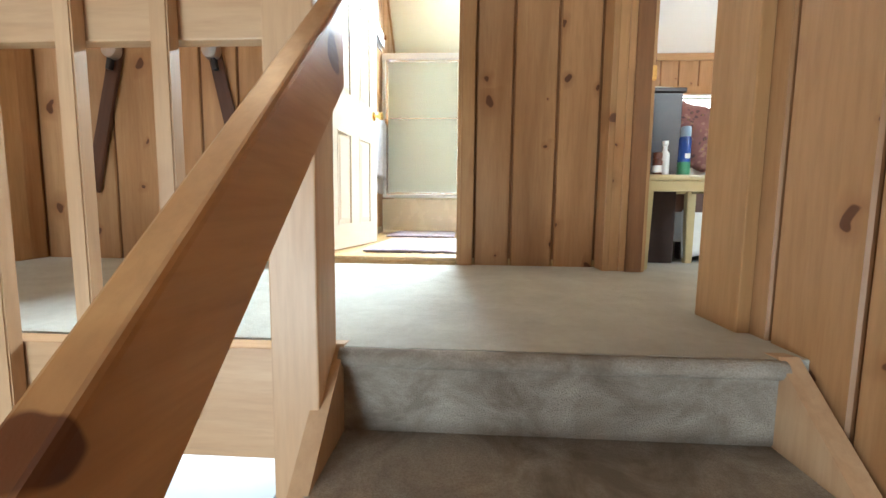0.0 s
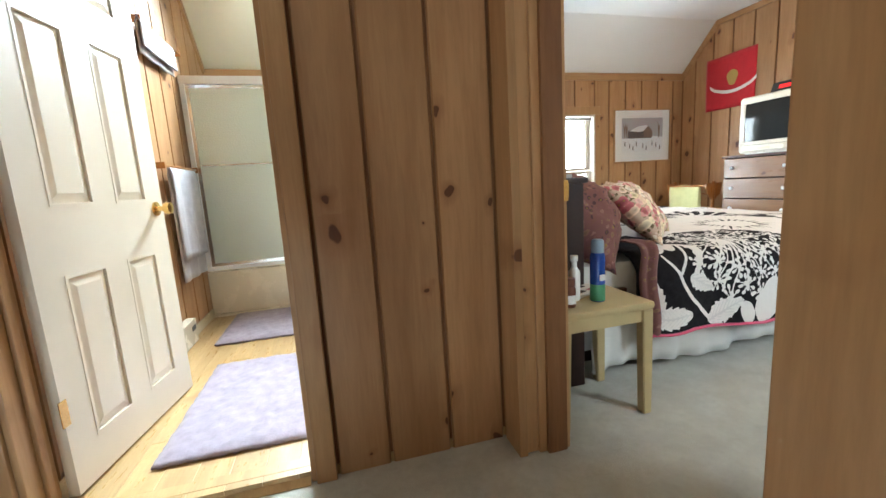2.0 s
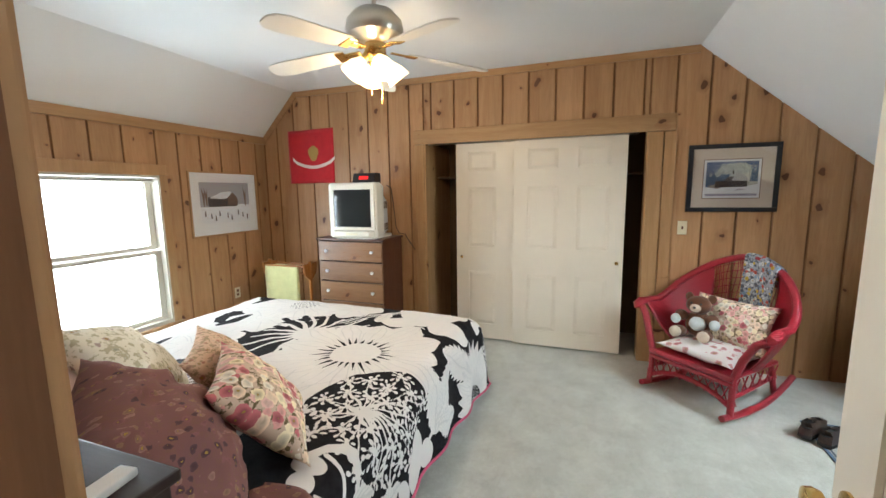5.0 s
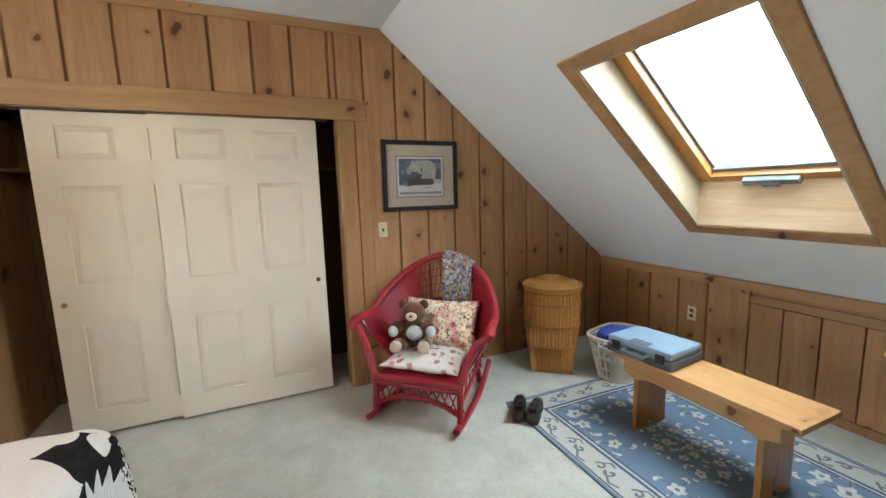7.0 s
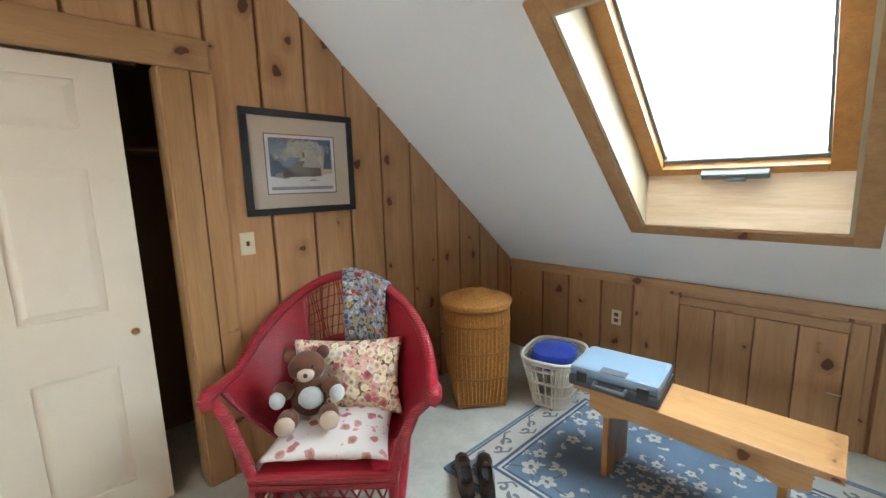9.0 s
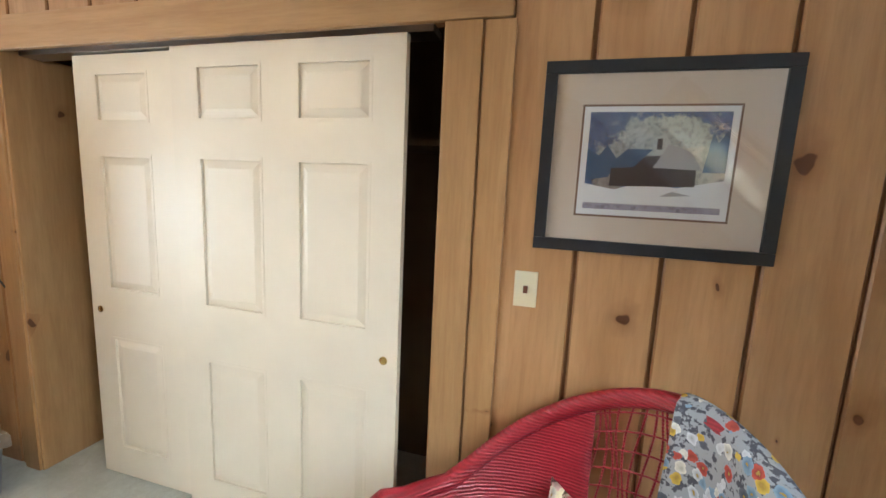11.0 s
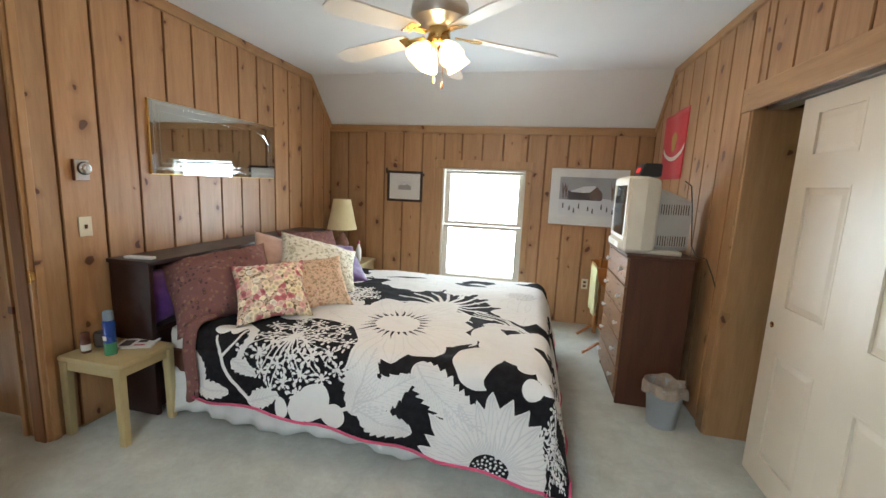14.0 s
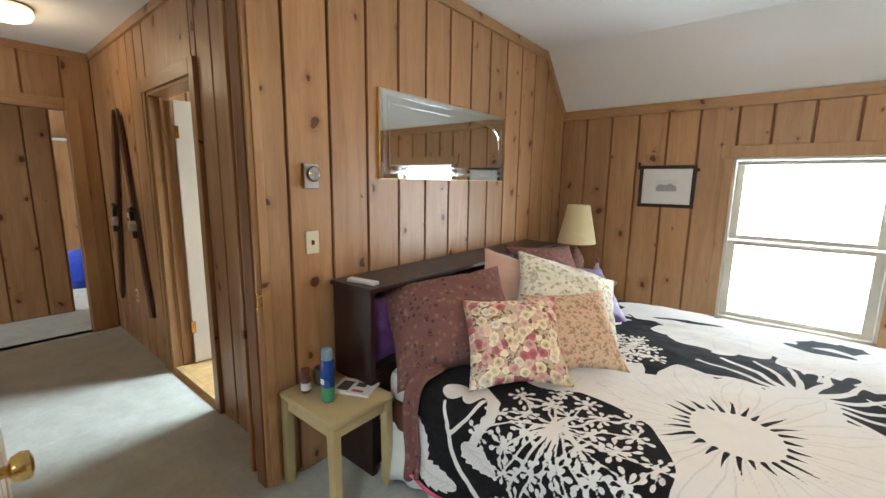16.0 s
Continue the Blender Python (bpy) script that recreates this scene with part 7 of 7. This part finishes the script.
for s in (-1, 1):
    f, r = shell(s * A1)
    part("arm_front", tube([r + Vector((s * 0.01, -0.03, -0.03)), r.lerp(Vector((s * 0.30, -0.34, 0.315)), 0.25) + Vector((-s * 0.03, -0.05, 0)), r.lerp(Vector((s * 0.30, -0.34, 0.315)), 0.6) + Vector((-s * 0.025, -0.04, 0)), (s * 0.30, -0.34, 0.315)], 0.026, 9), M["red_wicker"], rc, smooth=True)
    part("arm_tip", tube([r + Vector((0, 0.03, 0.0)), r + Vector((s * 0.012, -0.03, -0.004)), r + Vector((s * 0.012, -0.07, -0.022)), r + Vector((0.0, -0.085, -0.05))], [0.028, 0.036, 0.034, 0.02], 10), M["red_wicker"], rc, smooth=True)
    part("leg", tube([(s * 0.295, -0.34, 0.32), (s * 0.295, -0.345, 0.17), (s * 0.30, -0.36, 0.04)], 0.022, 9), M["red_wicker"], rc, smooth=True)
    part("leg", tube([(s * 0.24, 0.20, 0.31), (s * 0.25, 0.24, 0.2), (s * 0.26, 0.27, 0.04)], 0.02, 9), M["red_wicker"], rc, smooth=True)
    part("rocker", tube([(s * 0.30, -0.45 + 0.088 * k, 0.024 + 0.12 * ((k - 4.6) / 5) ** 2 * (0.9 if k > 4 else 0.3)) for k in range(11)], 0.022, 8), M["red_wicker"], rc, smooth=True)
    bm = bmesh.new()
    for k in range(6):
        y0 = -0.31 + 0.095 * k
        tube([(s * 0.288, y0, 0.28), (s * 0.286, y0 + 0.06, 0.18)], 0.005, 5, bm), tube([(s * 0.288, y0 + 0.06, 0.28), (s * 0.286, y0, 0.18)], 0.005, 5, bm)
    part("side_lattice", bm, M["red_wicker"], rc)
    part("side_stretcher", tube([(s * 0.297, -0.34, 0.17), (s * 0.255, 0.24, 0.17)], 0.014, 8), M["red_wicker"], rc, smooth=True)
part("seat", boxes(((-0.285, -0.35, 0.28), (0.285, 0.24, 0.31)), bevel=0.012), M["red_wicker"], rc)
for z, r in ((0.297, 0.024), (0.258, 0.017)):
    part("seat_edge", tube([(-0.305, -0.35, z), (0.305, -0.35, z)], r, 9), M["red_wicker"], rc, smooth=True)
part("front_stretcher", tube([(-0.295, -0.345, 0.10), (-0.2, -0.345, 0.15), (-0.1, -0.345, 0.175), (0.0, -0.345, 0.183), (0.1, -0.345, 0.175), (0.2, -0.345, 0.15), (0.295, -0.345, 0.10)], 0.018, 8), M["red_wicker"], rc, smooth=True)
bm = bmesh.new()
for k in range(11):
    x = -0.275 + 0.055 * k
    tube([(x, -0.345, 0.25), (x + 0.05, -0.345, 0.168 - abs(x) * 0.16)], 0.005, 5, bm), tube([(x, -0.345, 0.25), (x - 0.05, -0.345, 0.168 - abs(x) * 0.16)], 0.005, 5, bm)
part("front_lattice", bm, M["red_wicker"], rc)
cushion("seat_cushion", 0.56, 0.54, 0.11, M["dots"], RC @ pose(0, -0.07, 0.362, 90, 0, 0), "white seat cushion with pink dots on the rocking chair", "cushion", seed=9)
cushion("pillow", 0.58, 0.37, 0.14, M["blossom"], RC @ pose(0.02, 0.09, 0.545, -24, 0, 0), "flowered pillow with a red lower edge on the rocking chair", seed=10)


def scarf_at(a, b):
    s = (b - 0.35) * 0.64
    ang_ = radians(-4) + radians(44) * (1 - a)
    f, r = shell(ang_)
    inn = Vector((-math.sin(ang_), -math.cos(ang_), 0))
    if s > 0:
        h_, d_ = fold(s, 0.035, 0.12)
        return r + inn * (h_ + 0.0) + Vector((0, 0, 0.036 - d_)) + inn * 0.01 * math.sin(a * 7)
    h_, d_ = fold(-s, 0.035, 0.05)
    return r - inn * h_ + Vector((0, 0, 0.036 - d_))


sf = sheet("scarf", grid(14, 28, scarf_at, lambda a, b: (a * 0.28, b * 0.64)), M["scarf"], 0.005)
sf.matrix_basis = RC
tagged(sf, "grey patterned scarf hung over the back of the rocking chair", "scarf")

# stuffed bear, one mesh
bm = bmesh.new()


def ball(c, r, slot, sx=1.0, sy=1.0, sz=1.0):
    made = bmesh.ops.create_icosphere(bm, subdivisions=3, radius=r)["verts"]
    fs = {f for vtx in made for f in vtx.link_faces}
    for vtx in made:
        k = 1 + 0.06 * noise.noise(vtx.co * 60)
        vtx.co = Vector((vtx.co.x * sx * k, vtx.co.y * sy * k, vtx.co.z * sz * k)) + Vector(c)
    for f in fs:
        f.material_index, f.smooth = slot, True


ball((0, 0, 0.095), 0.075, 0, 1.0, 0.9, 1.15), ball((0, -0.03, 0.22), 0.065, 0, 1.1, 0.95, 0.95), ball((0, -0.085, 0.205), 0.03, 1, 1.1, 0.9, 0.85), ball((0, -0.112, 0.21), 0.009, 3)
for s in (-1, 1):
    ball((s * 0.065, -0.005, 0.265), 0.026, 0, 1, 0.6, 1.1), ball((s * 0.09, -0.05, 0.14), 0.03, 0, 1.3, 1.0, 1.2), ball((s * 0.112, -0.075, 0.115), 0.03, 2, 1.0, 1.0, 1.1), ball((s * 0.075, -0.10, 0.04), 0.042, 0, 0.95, 1.5, 0.9), ball((s * 0.08, -0.16, 0.045), 0.036, 1, 1, 0.6, 1), ball((s * 0.027, -0.087, 0.235), 0.007, 3)
ball((0.01, -0.055, 0.10), 0.045, 2, 1.1, 0.7, 1.0)
data = bpy.data.meshes.new("teddy_bear")
bm.to_mesh(data)
bm.free()
for mm in (cloth("brown_plush", (0.16, 0.06, 0.028), 0.2, 260), cloth("cream_plush", (0.60, 0.48, 0.38), 0.1, 260), cloth("pale_blue_knit", (0.55, 0.60, 0.60), 0.15, 200), M["black"]):
    data.materials.append(mm)
ob = new("teddy_bear", data)
ob.matrix_basis = RC @ pose(-0.13, -0.06, 0.402, -6, 0, 14) @ Matrix.Scale(1.18, 4)
tagged(ob, "brown stuffed bear in a pale knit top sitting on the cushion", "stuffed toy")

# ---- hall ----
hl_ = thing("ceiling_lamp", pose(-1.39, 1.62, HALL_C), "round white glass hall ceiling lamp, lit", "ceiling lamp")
part("pan", lathe([(0.13, 0.0), (0.135, -0.012), (0.12, -0.02)], 28), M["steel"], hl_, smooth=True)
part("glass_bowl", lathe([(0.125, -0.02), (0.13, -0.05), (0.11, -0.085), (0.06, -0.105), (0.01, -0.11)], 28), M["lamp_glass"], hl_, "lit frosted bowl", True)


def ski(x0, z0, x1, z1, nm="ski"):
    s = thing(nm, pose((x0 + x1) / 2, HALL_Y - 0.012, (z0 + z1) / 2, 0, math.degrees(math.atan2(x1 - x0, z1 - z0)), 0), "old dark wooden ski hung on the hall wall", "ski", "pair of skis")
    L = math.hypot(x1 - x0, z1 - z0) / 2
    pts = [(-0.038, -L), (0.038, -L), (0.034, 0.0), (0.042, L - 0.18), (0.02, L - 0.04), (0.0, L), (-0.02, L - 0.04), (-0.042, L - 0.18), (-0.034, 0.0)]
    part("board", prism(pts, -0.022, 0.0, axis=1, bevel=0.003), M["ski"], s)
    part("toe_iron", lathe([(0.045, 0.0), (0.048, 0.012), (0.04, 0.04), (0.02, 0.045)], 16, m=pose(0, -0.022, -0.10, 90, 0, 0)), M["steel"], s, "grey metal toe iron", True)
    part("strap", boxes(((-0.045, -0.05, 0.02), (0.045, -0.02, 0.05)), ((-0.012, -0.05, -0.2), (0.012, -0.022, 0.02)), bevel=0.004), M["black"], s, "black leather strap")
    return s


ski(-2.085, 0.38, -1.66, 2.06)
ski(-1.19, 0.37, -1.55, 2.06)
trim("trim_hall_north", (HALL_W, HALL_Y - 0.02, HALL_C - 0.06), (0.72, HALL_Y + 0.004, HALL_C), True)
trim("trim_hall_west", (HALL_W - 0.004, -2.2, HALL_C - 0.06), (HALL_W + 0.02, HALL_Y - 0.02, HALL_C), True)
trim("trim_west_door_side", (HALL_W - 0.004, 2.0, 0), (HALL_W + 0.02, 2.10, 2.2))
trim("trim_west_door_side_2", (HALL_W - 0.004, 1.02, 0), (HALL_W + 0.02, 1.12, 2.2))
trim("trim_west_door_head", (HALL_W - 0.004, 1.121, 2.1), (HALL_W + 0.02, 1.999, 2.2), True)
# room beyond the hall
solid("floor_west_room", boxes(((-5.6, -0.5, -0.1), (HALL_W - 0.1, 3.4, 0.0))), M["carpet"], "grey carpet of the room beyond the hall", "floor", kind="structure")
wall("wall_west_room_near", facing(-3.35, 0.2, 0, 1, 0), 1.80, [(0, 2.6), (1.80, 2.6)], every(0.2, 0.28, 1.8), thick=0.06, label="knotty pine partition in the far room")
wall("wall_west_room_far", facing(-5.3, -0.4, 0, 1, 0), 3.7, [(0, 2.6), (3.7, 2.6)], every(0.2, 0.24, 3.7), thick=0.06, label="pale pine wall of the far room")
wall("wall_west_room_north", facing(-5.3, 3.2, 0, 0, -1), 2.9, [(0, 2.6), (2.9, 2.6)], every(0.2, 0.24, 2.9), thick=0.06, label="pine wall of the far room")
wall("wall_west_room_south", facing(-2.4, -0.4, 0, 0, 1), 2.9, [(0, 2.6), (2.9, 2.6)], every(0.2, 0.24, 2.9), thick=0.06, label="pine wall of the far room")
solid("ceiling_west_room", boxes(((-5.4, -0.5, 2.6), (HALL_W - 0.1, 3.3, 2.66))), M["ceiling"], "white ceiling of the far room", "ceiling", kind="structure")
trim("trim_far_shelf", (-5.3, 1.2, 2.0), (-5.1, 3.1, 2.03), True, material=M["white"], label="pale shelf board")
bg = solid("bean_bag", lathe([(0.05, 0), (0.34, 0.02), (0.40, 0.14), (0.34, 0.32), (0.18, 0.46), (0.05, 0.50)], 24), M["blue_cloth"], "slumped royal blue bean bag on the far room's carpet", "bean bag", pose(-4.85, 2.38, 0), smooth=True)
for vtx in bg.data.vertices:
    vtx.co += Vector((0.05, 0.04, 0.05)) * noise.noise(vtx.co * 4)
sr = thing("tie_rack", facing(-5.3, 2.2, 1.3, 1, 0), "green and white striped strip hanging on the far wall", "hanging strip")
for k in range(9):
    part("stripe", boxes(((-0.05, -0.03, 0.05 * k), (0.05, -0.004, 0.05 * k + 0.03)), bevel=0.004), M["green_can"] if k % 2 else M["paper"], sr)
# floor below, seen through the stairwell
lt = thing("low_table", pose(-2.1, 2.9, -2.6), "white-topped table on the floor below", "table")
part("top", boxes(((-0.6, -0.5, 0.71), (0.7, 0.6, 0.74)), bevel=0.006), M["white_mat"], lt)
for x in (-0.5, 0.6):
    for y in (-0.42, 0.5):
        part("leg", boxes(((x - 0.025, y - 0.025, 0), (x + 0.025, y + 0.025, 0.71)), bevel=0.004), M["orange_wood"], lt)

# ---- bathroom ----
tu = thing("bathtub", pose(BATH_W, 4.5, BATH_Z - 0.03), "cream built-in bathtub with a moulded front", "bathtub")
bm = boxes(((0.004, 0, 0), (1.72, 0.06, 0.40)), ((0.004, 0.06, 0), (0.07, 0.8, 0.40)), ((1.65, 0.06, 0), (1.72, 0.8, 0.40)), ((0.07, 0.74, 0), (1.65, 0.8, 0.40)), ((0.07, 0.06, 0.0), (1.65, 0.74, 0.08)), bevel=0.012)
box(bm, (0.004, -0.03, 0.0), (1.72, 0.01, 0.05), 0.01)
part("tub", bm, M["tub"], tu, smooth=True)
sd = thing("shower_door", pose(BATH_W, 4.52, 0.42), "frosted sliding shower doors in a satin chrome frame", "shower door")
part("track", boxes(((0.01, -0.02, 0.0), (1.72, 0.03, 0.03)), ((0.01, -0.03, 1.47), (1.72, 0.04, 1.53)), ((0.01, -0.02, 0.03), (0.045, 0.03, 1.47)), bevel=0.003), M["white_mat"], sd, "pale metal frame")
for x, y in ((0.05, -0.012), (0.78, 0.014)):
    fr = part("panel_frame", boxes(((x, y - 0.008, 0.035), (x + 0.025, y + 0.008, 1.465)), ((x + 0.775, y - 0.008, 0.035), (x + 0.80, y + 0.008, 1.465)), ((x + 0.025, y - 0.008, 0.035), (x + 0.775, y + 0.008, 0.06)), ((x + 0.025, y - 0.008, 1.44), (x + 0.775, y + 0.008, 1.465)), bevel=0.002), M["chrome"], sd)
    part("pane", boxes(((x + 0.025, y - 0.003, 0.06), (x + 0.775, y + 0.003, 1.44))), M["frost"], fr)
part("towel_bar", tube([(0.09, -0.03, 0.85), (0.84, -0.03, 0.85)], 0.008, 8), M["chrome"], sd)
for k, (x, z, r, c) in enumerate(((0.30, 1.16, 0.05, "pinkcap"), (0.45, 0.25, 0.07, "blue_can"), (0.24, 1.3, 0.04, "blue_can"))):
    solid("sponge", lathe([(0.01, -r), (r * 0.8, -r * 0.6), (r, 0), (r * 0.8, r * 0.6), (0.01, r)], 16), M[c], "coloured bath sponge hanging behind the frosted glass", "sponge", pose(BATH_W + x, 4.60, 0.42 + z), smooth=True)


def towel(m, w, h, label):
    def at(a, b):
        s = (b - 0.45) * 2 * h
        return (w * (a - 0.5) * (1 - 0.05 * abs(s)), -0.05 - max(-0.016, min(0.016, -s * 0.4)) - 0.008 * math.sin(a * 15) * min(1, abs(s) * 3), -abs(s) * 0.98)
    t = sheet("towel", grid(24, 30, at), M["towel"], 0.008)
    t.matrix_basis = m
    return tagged(t, label, "towel")


towel(facing(BATH_W, 4.14, 1.25, 1, 0), 0.5, 0.74, "grey towel hanging from a bar on the pine wall")
towel(facing(BATH_W, 4.05, 2.11, 1, 0), 0.55, 0.2, "grey ribbed towel on an upper bar")
for z in (1.235, 2.095):
    tbar = thing("towel_bar", facing(BATH_W, 4.14, z, 1, 0), "wooden towel bar on the bathroom wall", "towel bar")
    part("bar", tube([(-0.34, -0.05, 0), (0.32, -0.05, 0)], 0.010, 8), M["orange_wood"], tbar)
    for x in (-0.34, 0.32):
        part("bracket", boxes(((x - 0.012, -0.065, -0.02), (x + 0.012, 0, 0.02)), bevel=0.003), M["orange_wood"], tbar)
hv = thing("baseboard_heater", facing(BATH_W, 3.55, BATH_Z, 1, 0), "cream metal baseboard heater with a dark slot", "heater")
part("cover", boxes(((0, -0.06, 0.01), (0.36, 0, 0.17)), bevel=0.006), M["tub"], hv)
part("slot", boxes(((0.26, -0.0615, 0.10), (0.33, -0.059, 0.13))), M["black"], hv, "dark slot")
trim("baseboard_bath", (BATH_W, 3.92, BATH_Z), (BATH_W + 0.015, 4.5, BATH_Z + 0.07), True, material=M["tub"], label="cream baseboard")


def bath_mat(x0, y0, x1, y1, z):
    bm = grid(60, 44, lambda a, b: (x0 + (x1 - x0) * a, y0 + (y1 - y0) * b, z + 0.014 * min(1, 20 * min(a, 1 - a, b, 1 - b)) + 0.009 * noise.noise(Vector((a * 40, b * 40, x0)))))
    t = sheet("bath_mat", bm, M["mat_pile"], 0.008)
    return tagged(t, "shaggy mauve-grey bath mat on the wood floor", "bath mat", "bath mats")


bath_mat(-0.62, 2.42, 0.12, 3.36, BATH_Z + 0.012)
bath_mat(-0.73, 3.72, -0.10, 4.44, BATH_Z + 0.012)
bf = bpy.data.objects["floor_bath"]
board = mesh("plank", boxes(((-0.0595, -0.6, 0), (0.0595, 0.6, 0.034)), bevel=0.002), M["bath_plank"])
k = 0
x = BATH_W + 0.06
while x < 0.80:
    y = 2.215 + 0.6 - (k % 3) * 0.4
    while y - 0.6 < 4.5:
        ya, yb = max(y - 0.6, 2.215), min(y + 0.6, 4.5)
        if yb - ya > 0.05:
            ob = new("plank", board)
            ob.parent = bf
            ob.matrix_basis = Matrix.Translation((x, (ya + yb) / 2, 0.0015)) @ Matrix.Diagonal((1, (yb - ya - 0.002) / 1.2, 1, 1))
        y += 1.2
    x += 0.12
    k += 1
